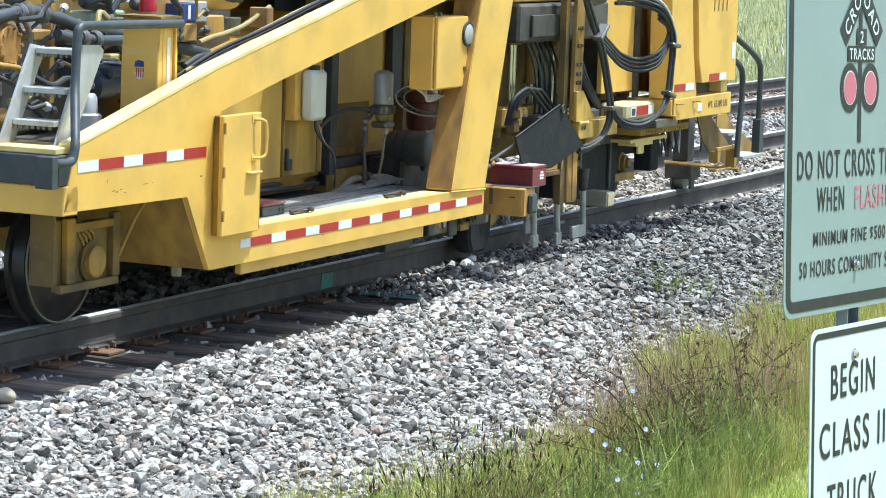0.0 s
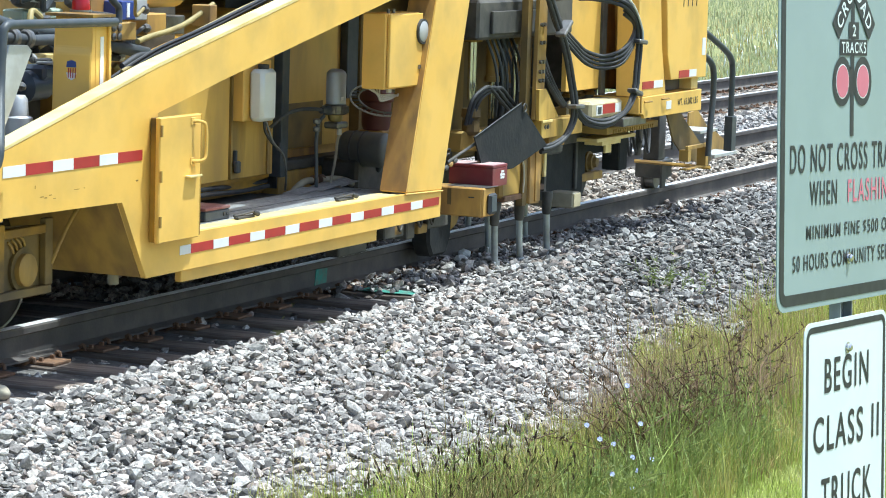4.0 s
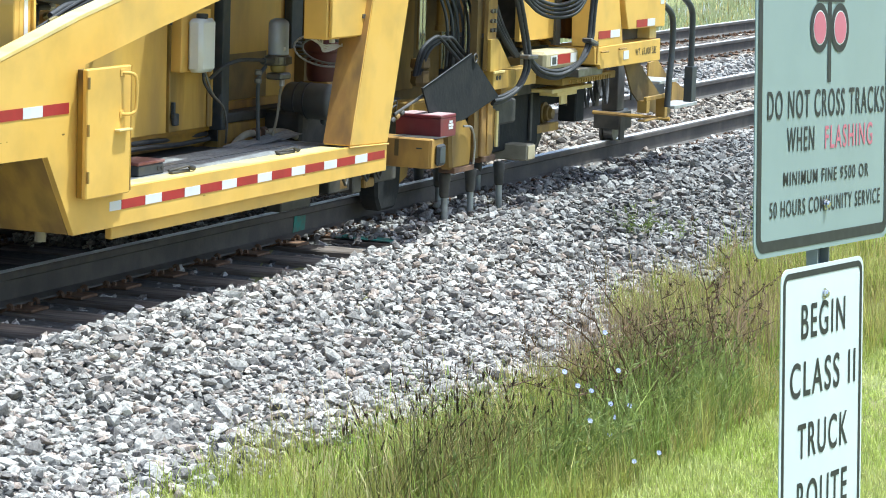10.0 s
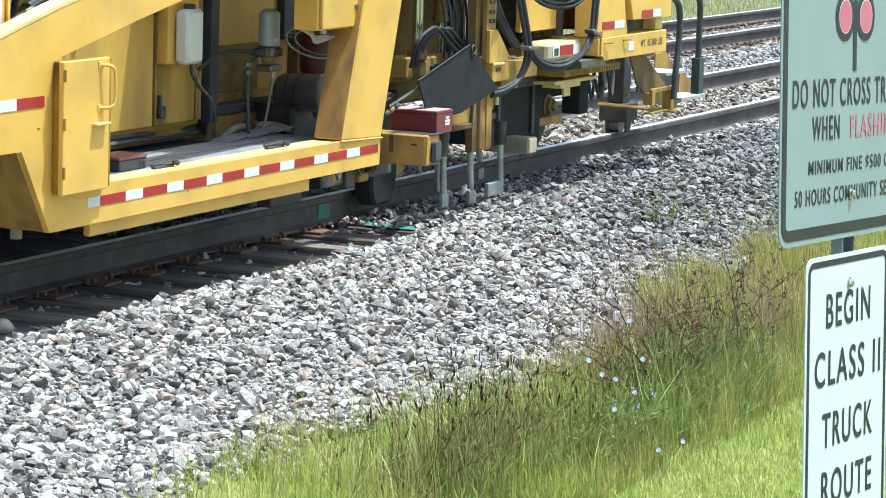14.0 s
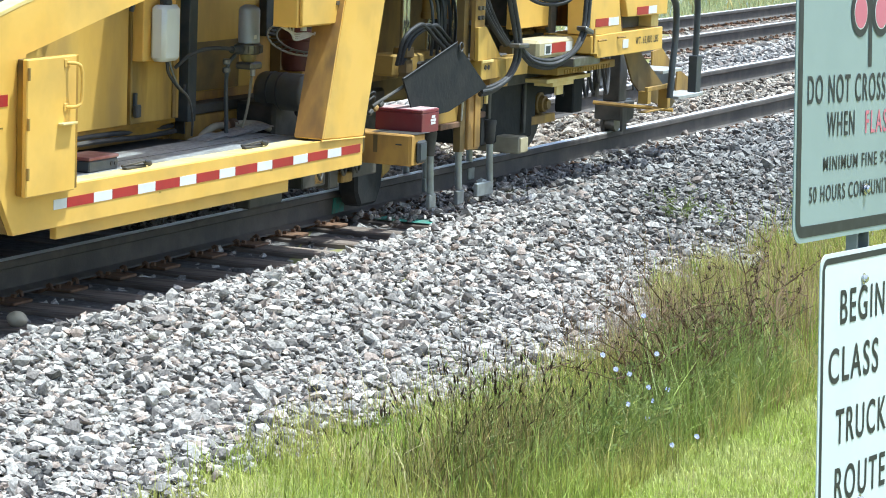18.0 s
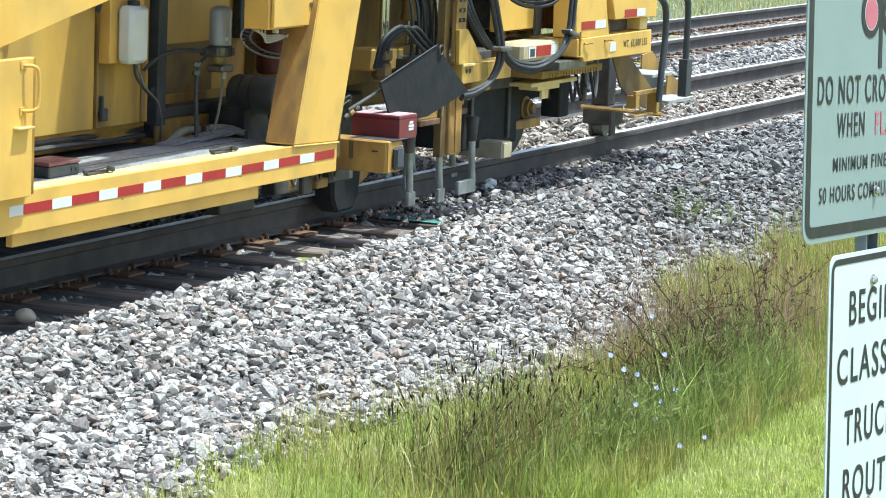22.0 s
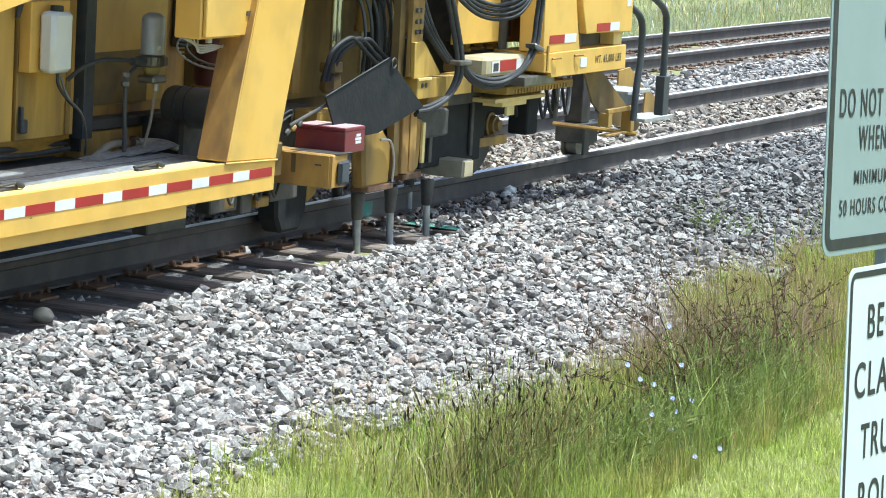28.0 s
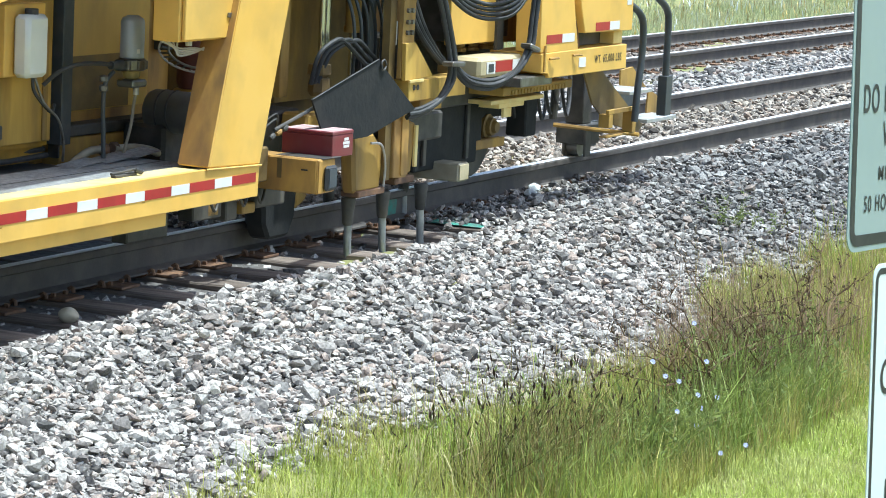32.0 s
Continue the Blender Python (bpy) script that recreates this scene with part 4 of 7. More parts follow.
bush((14.62, 5.28), [(13.6, 5.3, 0.18), (13.3, 5.35, -0.08), (12.75, 5.3, -0.16), (12.6, 5.4, -0.34), (13.9, 5.5, -0.1), (13.1, 5.5, -0.28)],
     31, "open reddish brown weed bush with thin bare branches")
bush((14.85, 5.22), [(14.72, 5.3, 0.0), (14.3, 5.45, -0.06), (15.2, 5.4, -0.12), (14.95, 5.1, -0.2), (14.5, 5.2, -0.2), (14.1, 5.2, -0.26)],
     32, "open reddish brown weed bush with thin bare branches")
bush((15.1, 5.18), [(15.9, 5.3, -0.09), (16.5, 5.3, -0.30), (15.5, 5.45, -0.18), (16.1, 5.1, -0.52), (15.75, 5.2, -0.72), (16.4, 5.5, -0.22)],
     33, "open reddish brown weed bush with thin bare branches")
bush((15.3, 5.14), [(15.25, 5.28, 0.20), (15.75, 5.22, 0.16), (16.1, 5.15, 0.04), (15.5, 5.05, -0.16), (16.4, 5.12, -0.26), (15.05, 5.12, -0.08)],
     64, "open reddish brown weed bush with thin bare branches")
stems("dry_stalk_clump", (15.0, 5.42), 200, (0.42, 0.13), 0.60, 0, "twig", 42, "dense reddish brown upright stalks", 0.15, 0.0026, 420, 0.018)
stems("dry_stalk_clump", (14.25, 5.40), 120, (0.35, 0.12), 0.50, 0, "twig", 52, "reddish brown upright stalks among grass", 0.18, 0.0024, 200, 0.018)
stems("green_weed", (14.45, 5.22), 46, (0.30, 0.12), 0.55, 3, "leafy", 47, "leafy green weed with thin stalks", 0.26, 0.0016, 60, 0.010, 550)
stems("green_weed", (15.2, 5.10), 50, (0.30, 0.12), 0.48, 3, "leafy", 34, "leafy green weed with thin stalks", 0.26, 0.0016, 60, 0.010, 550)
stems("green_weed", (13.55, 5.18), 26, (0.22, 0.10), 0.46, 3, "leafy", 48, "leafy green weed with thin stalks", 0.26, 0.0016, 40, 0.010, 500)
stems("green_weed", (12.5, 5.42), 46, (0.30, 0.08), 0.34, 3, "leafy", 49, "low dark green weed under the stalks", 0.4, 0.0016, 0, 0.010, 700)
stems("green_weed", (13.15, 5.28), 40, (0.22, 0.08), 0.36, 3, "leafy", 53, "low dark green weed under the stalks", 0.4, 0.0016, 0, 0.010, 600)
for bx, by, n, sx, hh, ln, sd in ((11.86, 5.56, 34, 0.16, 0.60, 0.30, 35), (12.12, 5.50, 44, 0.16, 0.66, 0.22, 36), (12.42, 5.47, 46, 0.17, 0.66, 0.16, 37),
                                  (12.75, 5.44, 42, 0.18, 0.58, 0.15, 43), (13.10, 5.36, 30, 0.16, 0.50, 0.16, 58), (11.62, 5.70, 14, 0.12, 0.44, 0.22, 59)):
    stems("plantain_weed", (bx, by), n, (sx, 0.08), hh, 0, "stalk", sd, "clump of green stalks with dark brown seed heads", ln, 0.0022, int(n * 1.25), 0.042, 40)
blades("straw_clump", 46, clump(11.75, 5.68, 0.16, 0.08), const(0.34), 0.0055, "pale_straw", 38, "pale arching dry grass blades", 0.55, "dry grass")
blades("straw_clump", 60, clump(12.35, 5.48, 0.28, 0.08), const(0.38), 0.0045, "pale_straw", 61, "pale arching dry grass blades", 0.4, "dry grass")
stems("straw_clump", (12.4, 5.45), 26, (0.3, 0.1), 0.50, 0, "straw", 54, "upright pale straw stems", 0.2, 0.0020, 10, 0.03)
stems("straw_clump", (12.1, 5.5), 14, (0.25, 0.1), 0.42, 0, "straw", 44, "arching dry straw stems", 0.8, 0.0020)
stems("twiggy_weed", (16.9, 6.35), 8, (0.25, 0.10), 0.40, 3, "twig", 39, "thin bare twigs at the edge of the stones", 0.40, 0.0014, 60, 0.010, 30)
stems("small_weed", (19.1, 7.03), 12, (0.12, 0.05), 0.30, 3, "leafy", 40, "small green weed growing in the stones", 0.5, 0.0016, 20, 0.010, 160)
stems("small_weed", (19.6, 6.9), 8, (0.10, 0.05), 0.25, 3, "leafy", 41, "small green weed growing in the stones", 0.5, 0.0016, 20, 0.010, 100)


def chicory(x, y, z, seed):
    """A blue flower of flat rays on a thin stalk."""
    g = np.random.default_rng(seed)
    t = new("chicory_flower")
    gz = float(ground_z(y)) - 0.02
    t.matrix_basis = pose(x, y, gz)
    h = max(z - gz, 0.12)
    part("stalk", tube(B(), [(0.05, 0.02, 0), (0.02, 0.0, h * 0.5), (0, 0, h)], 0.0025, 5, 3), "leafy", t)
    V, F = [], []
    n = Vector((-0.6, -0.6, 0.6)).normalized()
    e = n.orthogonal().normalized()
    k = n.cross(e)
    for a in np.linspace(0, 6.283, 13)[:-1]:
        d = e * math.cos(a) + k * math.sin(a)
        s = n.cross(d)
        c = Vector((0, 0, h))
        i = len(V)
        V += [c, c + d * 0.011 + s * 0.0028, c + d * 0.016 + n * 0.003, c + d * 0.011 - s * 0.0028]
        F.append((i, i + 1, i + 2, i + 3))
    part_mesh("petals", [tuple(v) for v in V], F, "petal", t)
    tagged(t, "pale blue chicory flower on a thin green stalk", "flower", "chicory flowers")


for k, (x, y, z) in enumerate(((12.95, 5.15, -0.32), (13.71, 5.15, -0.43), (13.13, 5.15, -0.42), (13.60, 5.15, -0.59), (13.66, 5.15, -0.67), (13.31, 5.15, -0.63),
                               (13.59, 5.15, -0.75), (13.37, 4.93, -0.95), (13.66, 4.90, -1.05), (13.51, 5.15, -0.20), (13.45, 5.2, -0.50), (13.75, 5.1, -0.62))):
    chicory(x, y, z, 60 + k)

# the pale round stone and the bright loose stone by the rail
bm = B()
bmesh.ops.create_icosphere(bm, subdivisions=3, radius=0.052)
for v in bm.verts:
    v.co *= 1 + 0.14 * noise.noise(v.co * 22)
    v.co.z *= 0.78
ob = part("round_stone", bm, "pebble", smooth=True)
ob.matrix_basis = pose(*set_out((11.87, 7.90, -0.19)))
tagged(ob, "rounded pale tan stone lying on the tie ends", "stone")


for sx, sy, sz, turn in ((18.22, 8.22, -0.16, 25), (18.44, 8.30, -0.15, 70)):
    bm = B()
    bmesh.ops.create_icosphere(bm, subdivisions=1, radius=0.055)
    for v in bm.verts:
        v.co *= 1 + 0.5 * noise.noise(v.co * 31 + Vector((sx, 0, 0)))
        v.co.z *= 0.7
    ob = part("loose_stone", bm, "jug")
    ob.matrix_basis = pose(*set_out((sx, sy, sz)), 10, 8, turn)
    tagged(ob, "large broken white stone lying by the rail", "stone", "loose white stones")
# ---------------------------------------------------------------- the yellow tamping machine
# Its own space: x along the track, y across from the near rail, z up from the rail's top.
machine = new("tamping_machine")
machine.matrix_basis = pose(17.178, TRACK_Y, 0, CANT)
tagged(machine, "yellow track tamping machine with red and white striped sill, on rails", "rail vehicle")
Y0 = -0.80


def tape_strip(x, z, h, runs, y, parent=machine):
    """Alternating red and white reflective tape; runs are (colour, length)."""
    for colour, w in runs:
        part("tape", prism(B(), [(x + 0.001, z - h / 2), (x + w - 0.001, z - h / 2), (x + w - 0.001, z + h / 2), (x + 0.001, z + h / 2)],
                           y - 0.003, y - 0.001), colour, parent, colour + " reflective tape")
        x += w


SCUFFS = [(-4.83, 0.885, 0.008, 0.016), (-4.78, 0.838, 0.03, 0.005), (-4.74, 0.83, 0.02, 0.006), (-4.70, 0.842, 0.025, 0.004), (-4.47, 0.852, 0.05, 0.004),
          (-4.38, 0.853, 0.012, 0.005), (-3.87, 0.850, 0.022, 0.008), (-4.66, 0.822, 0.02, 0.004), (-2.4, 0.40, 0.02, 0.006), (-1.2, 0.405, 0.03, 0.004)]


def side_frame():
    pts = [(-5.24, 0.762), (-4.003, 0.754), (-3.747, 0.326), (-0.055, 0.335), (-0.048, 0.500), (-0.572, 0.520), (-3.66, 0.525),
           (-3.66, 1.198), (-2.955, 1.341), (-0.765, 1.762), (-0.19, 1.872), (-0.11, 2.16), (-1.978, 1.784), (-3.693, 1.43), (-5.12, 1.083)]
    fr = part("side_frame", prism(B(), pts, Y0, Y0 + 0.035), "yellow", machine, "yellow painted gooseneck side plate", 0.003)
    bm = B()
    top = [(-5.13, 1.083), (-3.693, 1.432), (-1.978, 1.787), (-0.11, 2.163)]
    prism(bm, top + [(x - 0.004, z + 0.018) for x, z in top[::-1]], Y0 - 0.002, Y0 + 0.10)
    # this flange takes a paler yellow than the side plate
    part("top_flange", bm, "pale", fr, "paler yellow top flange", 0.002)
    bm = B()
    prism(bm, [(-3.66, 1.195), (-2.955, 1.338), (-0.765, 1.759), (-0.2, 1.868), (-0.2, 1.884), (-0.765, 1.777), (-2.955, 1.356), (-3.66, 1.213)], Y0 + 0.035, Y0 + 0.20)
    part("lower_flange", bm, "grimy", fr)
    bm = B()
    prism(bm, [(-0.572, 0.527), (-0.05, 0.507), (0.304, 1.756), (0.415, 2.16), (-0.09, 2.16), (-0.209, 1.762)], Y0 - 0.004, Y0 + 0.19)
    part("pillar", bm, "yellow", fr, "raked yellow box pillar", 0.008)
    # thin plate makes this side browner than the pillar's front
    part("pillar_side", prism(B(), [(-0.5745, 0.535), (-0.5725, 0.535), (-0.2115, 1.755), (-0.2135, 1.755)], Y0 + 0.004, Y0 + 0.186), "stained", fr, "browner side of the pillar")
    bm = B()
    cyl(bm, (-0.60, Y0 - 0.006, 0.523), (-0.045, Y0 - 0.006, 0.503), 0.006, 6)
    part("weld_seam", bm, "yellow", fr)
    part("sill_top", box(B(), -3.64, -0.58, Y0 + 0.036, -0.60, 0.485, 0.516), "pale", fr, "worn yellow edge of the deck", 0.004)
    part("lower_sill", box(B(), -3.31, -0.90, -0.76, -0.72, 0.255, 0.334), "yellow", fr, "", 0.004)
    bm = prism(B(), [(-4.003, 0.754), (-3.752, 0.33), (-3.735, 0.33), (-3.985, 0.756)], Y0 + 0.036, 0.7)
    part("arch_plate", bm, "dirty", fr, "oil-stained plate behind the wheel arch")
    runs = [("white", 0.12)]
    for k in range(8):
        runs += [("red", 0.2475), ("white", 0.174)]
    runs.pop()
    tape_strip(-3.404, 0.441, 0.050, runs, Y0)
    tape_strip(-5.116, 0.985, 0.056, [("white", 0.20), ("red", 0.245), ("white", 0.19), ("red", 0.245), ("white", 0.18), ("red", 0.245)], Y0)
    for x, z, w, h in SCUFFS:
        part("paint_chip", box(B(), x, x + w, Y0 - 0.0012, Y0 - 0.0002, z, z + h), "grimy", fr, "dark chip in the paint")
    # end beam with a worn black pad and a yellow step over it
    eb = part("end_beam", box(B(), -5.24, -5.10, Y0, 2.30, 0.745, 0.895), "yellow", machine, "", 0.006)
    part("rubber_pad", box(B(), -5.27, -5.12, Y0 + 0.01, 1.6, 0.897, 1.05), "pipe", eb, "worn black pad", 0.006)
    part("step_top", box(B(), -5.26, -4.95, Y0 + 0.04, -0.35, 1.052, 1.085), "pale", eb, "", 0.005)
    return fr


side_frame()


def access_door():
    d = part("cabinet_door", box(B(), -3.755, -3.325, -0.875, -0.845, 0.515, 1.180), "yellow", machine, "yellow sheet steel door standing proud of the frame", 0.006)
    part("door_case", box(B(), -3.735, -3.262, -0.845, -0.803, 0.518, 1.176), "grimy", machine, "oil-stained case behind the door", 0.003)
    bm = tube(B(), [(-3.415, -0.875, 1.145), (-3.385, -0.92, 1.14), (-3.365, -0.93, 1.10), (-3.365, -0.93, 0.97), (-3.385, -0.92, 0.935), (-3.42, -0.875, 0.93)], 0.009, 8)
    part("handle", bm, "yellow", d, "bent bar handle", smooth=True)
    for z in (1.145, 0.93):
        part("handle_foot", box(B(), -3.44, -3.39, -0.880, -0.8755, z - 0.02, z + 0.02), "yellow", d, "", 0.003)
    part("latch_plate", box(B(), -3.49, -3.36, -0.91, -0.876, 0.846, 0.858), "pale", d, "", 0.003)
    for z in (0.60, 0.84, 1.08):
        part("hinge", cyl(B(), (-3.752, -0.882, z), (-3.752, -0.882, z + 0.06), 0.008, 8), "dirty", d)


access_door()


def deck():
    dk = part("deck_plate", box(B(), -3.20, -0.36, -0.598, -0.16, 0.494, 0.512), "deck", machine, "worn grey grip plate walkway", 0.002)
    part("deck_seam", box(B(), -3.19, -0.40, -0.40, -0.394, 0.5115, 0.5135), "black", dk)
    for x in (-2.39, -1.12):
        c = part("toggle_clamp", box(B(), x - 0.10, x + 0.10, -0.655, -0.625, 0.516, 0.532), "black", machine, "black rubber toggle clamp", 0.004)
        lv = part("clamp_lever", box(B(), -0.10, 0.07, -0.010, 0.010, -0.006, 0.006), "black", c, "worn black lever", 0.003)
        lv.matrix_basis = pose(x, -0.645, 0.545, 0, -6, -12)
        part("clamp_knob", turned(B(), (x + 0.07, -0.66, 0.548), (x + 0.13, -0.665, 0.530), [(0, 0.010), (0.3, 0.015), (0.8, 0.015), (1, 0.008)], 10), "rubber", c, smooth=True)
    bm = B()
    box(bm, -3.3, 0.0, -0.70, 2.2, 0.335, 0.46)
    box(bm, -4.9, -3.75, 0.35, 1.25, 0.50, 0.72)
    part("underframe", bm, "black", machine, "dark oily frame under the deck")


deck()


def cabinet():
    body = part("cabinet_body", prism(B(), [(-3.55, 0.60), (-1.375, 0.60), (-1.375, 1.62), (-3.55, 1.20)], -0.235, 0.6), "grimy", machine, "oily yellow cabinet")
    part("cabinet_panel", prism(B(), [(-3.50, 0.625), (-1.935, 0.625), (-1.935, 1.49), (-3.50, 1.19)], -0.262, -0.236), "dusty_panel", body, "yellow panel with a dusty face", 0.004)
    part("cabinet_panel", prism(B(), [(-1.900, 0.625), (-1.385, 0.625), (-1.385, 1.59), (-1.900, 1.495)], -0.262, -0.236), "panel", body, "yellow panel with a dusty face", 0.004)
    part("cabinet_edge", box(B(), -1.47, -1.43, -0.275, -0.263, 0.63, 1.2), "dirty", body, "", 0.004)
    part("padlock_strap", box(B(), -1.885, -1.865, -0.285, -0.263, 0.70, 0.80), "pipe", body, "", 0.003)
    bm = box(B(), -1.895, -1.845, -0.30, -0.272, 0.665, 0.735)
    part("padlock", bm, "pipe", body, "dark brass padlock", 0.006)
    part("latch_knob", turned(B(), (-1.84, -0.262, 1.03), (-1.80, -0.33, 1.03), [(0, 0.012), (0.5, 0.012), (0.55, 0.022), (1, 0.020)], 12), "steel", body, "worn steel knob", smooth=True)
    part("hanging_strap", tube(B(), [(-1.93, -0.28, 1.42), (-1.94, -0.30, 1.34), (-1.96, -0.29, 1.25)], 0.014, 8), "rubber", body, "black rubber strap")
    part("hose_tail", tube(B(), [(-2.12, -0.3, 1.42), (-2.13, -0.31, 1.36), (-2.14, -0.31, 1.31)], 0.008, 6), "grimy", body)
    br = part("jug_bracket", box(B(), -1.90, -1.56, -0.335, -0.263, 0.975, 1.33), "yellow", body, "", 0.005)
    bm = box(B(), -1.845, -1.665, -0.435, -0.337, 0.975, 1.285)
    jug = part("fluid_jug", bm, "jug", machine, "milky white plastic fluid jug", 0.022, True)
    bm = turned(B(), (-1.755, -0.386, 1.284), (-1.755, -0.386, 1.312), [(0, 0.034), (0.9, 0.034), (1, 0.03)], 14)
    part("cap", bm, "rubber", jug, "black screw cap")
    for k, pts in enumerate(([(-1.74, -0.39, 0.975), (-1.73, -0.40, 0.90), (-1.62, -0.42, 0.80), (-1.56, -0.40, 0.83)],
                             [(-1.72, -0.39, 0.975), (-1.68, -0.42, 0.85), (-1.58, -0.44, 0.76), (-1.50, -0.42, 0.64), (-1.47, -0.40, 0.54)])):
        part("jug_hose", tube(B(), pts, 0.009 - 0.002 * k, 7), "rubber" if k == 0 else "steel", jug)
    ch = part("steel_channel", box(B(), -1.345, -1.255, -0.30, -0.20, 0.60, 2.1), "pipe", machine, "dark grey upright channel", 0.004)
    part("channel_web", box(B(), -1.250, -1.215, -0.22, -0.16, 0.52, 2.1), "black", ch)
    for y, z in ((-0.22, 0.545), (-0.20, 0.575)):
        bm = tube(B(), [(-3.0, y, z), (-2.2, y - 0.03, z + 0.012), (-1.7, y + 0.02, z - 0.01), (-1.35, y, z)], 0.015, 7)
        part("floor_hose", bm, "black", machine, "oily black hose under the cabinet", smooth=True)
    part("oily_rail", box(B(), -3.1, -1.36, -0.20, -0.17, 0.515, 0.598), "grimy", machine, "oil-soaked rail under the cabinet", 0.004)
    for k in range(9):
        x = -3.0 + 0.19 * k
        part("deck_edge_scrap", box(B(), x, x + 0.11, -0.175, -0.145, 0.513, 0.522 + 0.004 * (k % 3)), "deck", machine, "", 0.002)


def step_back(parts, k, lift):
    """Moves parts of the machine further in across the track and on along it, at their true size."""
    low = np.array([-17.178, -8.355, 2.315])
    for ob in parts:
        if ob.matrix_basis != Matrix():
            p = low + (np.array(ob.matrix_basis.translation) - low) * k
            ob.matrix_basis.translation = (p[0], p[1], p[2] + lift)
            continue
        co = np.empty(len(ob.data.vertices) * 3)
        ob.data.vertices.foreach_get("co", co)
        ob.data.vertices.foreach_set("co", (low + (co.reshape(-1, 3) - low) * k + (0, 0, lift)).ravel())


known = set(machine.children_recursive)
cabinet()
step_back([ob for ob in machine.children_recursive if ob not in known], 1.04, 0.05)


def recess():
    """The niche behind the deck: oil filter, air tank, red pump housing, hoses and the electrical box."""
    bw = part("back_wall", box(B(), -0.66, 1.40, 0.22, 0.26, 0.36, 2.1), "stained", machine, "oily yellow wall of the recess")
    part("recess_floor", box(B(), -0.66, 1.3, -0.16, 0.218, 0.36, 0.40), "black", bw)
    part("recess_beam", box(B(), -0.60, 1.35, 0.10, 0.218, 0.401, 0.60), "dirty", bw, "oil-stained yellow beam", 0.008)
    # black strip draws the dark band over the beam
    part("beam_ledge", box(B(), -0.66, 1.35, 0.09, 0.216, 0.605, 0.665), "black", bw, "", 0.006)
    # lighter paint stands in for light falling on the upper wall
    part("wall_panel", box(B(), -0.40, 0.40, 0.202, 0.218, 0.72, 2.0), "dusty_panel", bw, "yellow panel, lighter for the light on the wall", 0.004)
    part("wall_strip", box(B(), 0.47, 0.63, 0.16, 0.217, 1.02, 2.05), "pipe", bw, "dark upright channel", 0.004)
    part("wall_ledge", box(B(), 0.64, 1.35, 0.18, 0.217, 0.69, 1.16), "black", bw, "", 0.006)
    # lower part of the wall, darker than the rest
    part("soot_patch", box(B(), -0.58, 0.20, 0.2000, 0.2012, 0.725, 1.02), "grime", bw, "darker patch low on the wall")
    # plate out of view, added to keep the high sun off the recess
    part("roof_plate", box(B(), -1.40, 1.3, -0.74, 1.9, 2.16, 2.19), "dirty", bw, "unseen plate added to shade the recess")
    f = part("oil_filter", turned(B(), (-0.40, -0.20, 1.045), (-0.40, -0.20, 1.272), [(0, 0.060), (0.03, 0.0655), (0.06, 0.064), (0.86, 0.064), (0.93, 0.056), (1, 0.030)], 28),
             "filter", machine, "grey canister oil filter", smooth=True)
    part("filter_head", turned(B(), (-0.40, -0.20, 0.980), (-0.40, -0.20, 1.046), [(0, 0.060), (0.1, 0.074), (0.3, 0.078), (0.85, 0.078), (1, 0.066)], 20), "steel", f, "cast head with lugs", 0, True)
    for k in range(12):
        q = 6.28318 * k / 12
        p = Vector((-0.40 + 0.078 * math.cos(q), -0.20 + 0.078 * math.sin(q), 0.99))
        part("head_lug", cyl(B(), p, p + Vector((0, 0, 0.045)), 0.009, 6), "steel", f)
    part("filter_bowl", turned(B(), (-0.40, -0.20, 0.935), (-0.40, -0.20, 0.982), [(0, 0.035), (0.3, 0.046), (1, 0.050)], 16), "brass", f, "yellowish bowl", 0, True)
    part("filter_block", box(B(), -0.47, -0.33, -0.26, -0.15, 0.893, 0.934), "steel", f, "", 0.01)
    part("filter_port", cyl(B(), (-0.38, -0.22, 0.85), (-0.38, -0.22, 0.893), 0.016, 10), "alu", f)
    part("filter_label", box(B(), -0.455, -0.425, -0.2665, -0.2645, 1.075, 1.098), "white", f, "small white label")
    part("head_port", turned(B(), (-0.50, -0.20, 1.012), (-0.60, -0.20, 1.016), [(0, 0.03), (0.4, 0.03), (0.5, 0.022), (1, 0.022)], 10), "pipe", f, smooth=True)
    for pts, r, m in (([(-0.58, -0.20, 1.016), (-0.70, -0.20, 1.03), (-0.84, -0.16, 1.03), (-0.93, -0.10, 0.99), (-0.98, -0.04, 0.92)], 0.012, "rubber"),
                      ([(-0.60, -0.22, 0.985), (-0.66, -0.21, 0.93), (-0.66, -0.20, 0.80), (-0.65, -0.20, 0.66), (-0.642, -0.20, 0.52)], 0.012, "pipe"),
                      ([(-0.38, -0.22, 0.86), (-0.365, -0.20, 0.80), (-0.39, -0.20, 0.68), (-0.45, -0.20, 0.54)], 0.009, "clamp")):
        part("filter_hose", tube(B(), pts, r, 8), m, f, smooth=True)
    for z in (0.95, 0.90):
        part("pipe_valve", turned(B(), (-0.66, -0.20, z - 0.018), (-0.66, -0.20, z + 0.018), [(0, 0.017), (0.2, 0.024), (0.8, 0.024), (1, 0.017)], 8), "steel", f, smooth=True)
    t = part("air_tank", turned(B(), (0.11, 0.00, 0.722), (0.11, -0.335, 0.722), [(0, 0.080), (0.05, 0.106), (0.12, 0.116), (0.92, 0.116), (0.97, 0.106), (1, 0.080)], 30),
             "tank", machine, "dull dark grey air tank with two straps", smooth=True)
    for y in (-0.10, -0.17):
        part("strap", turned(B(), (0.11, y + 0.006, 0.722), (0.11, y - 0.006, 0.722), [(0, 0.118), (0.5, 0.1205), (1, 0.118)], 30), "pipe", t, "dark steel strap")
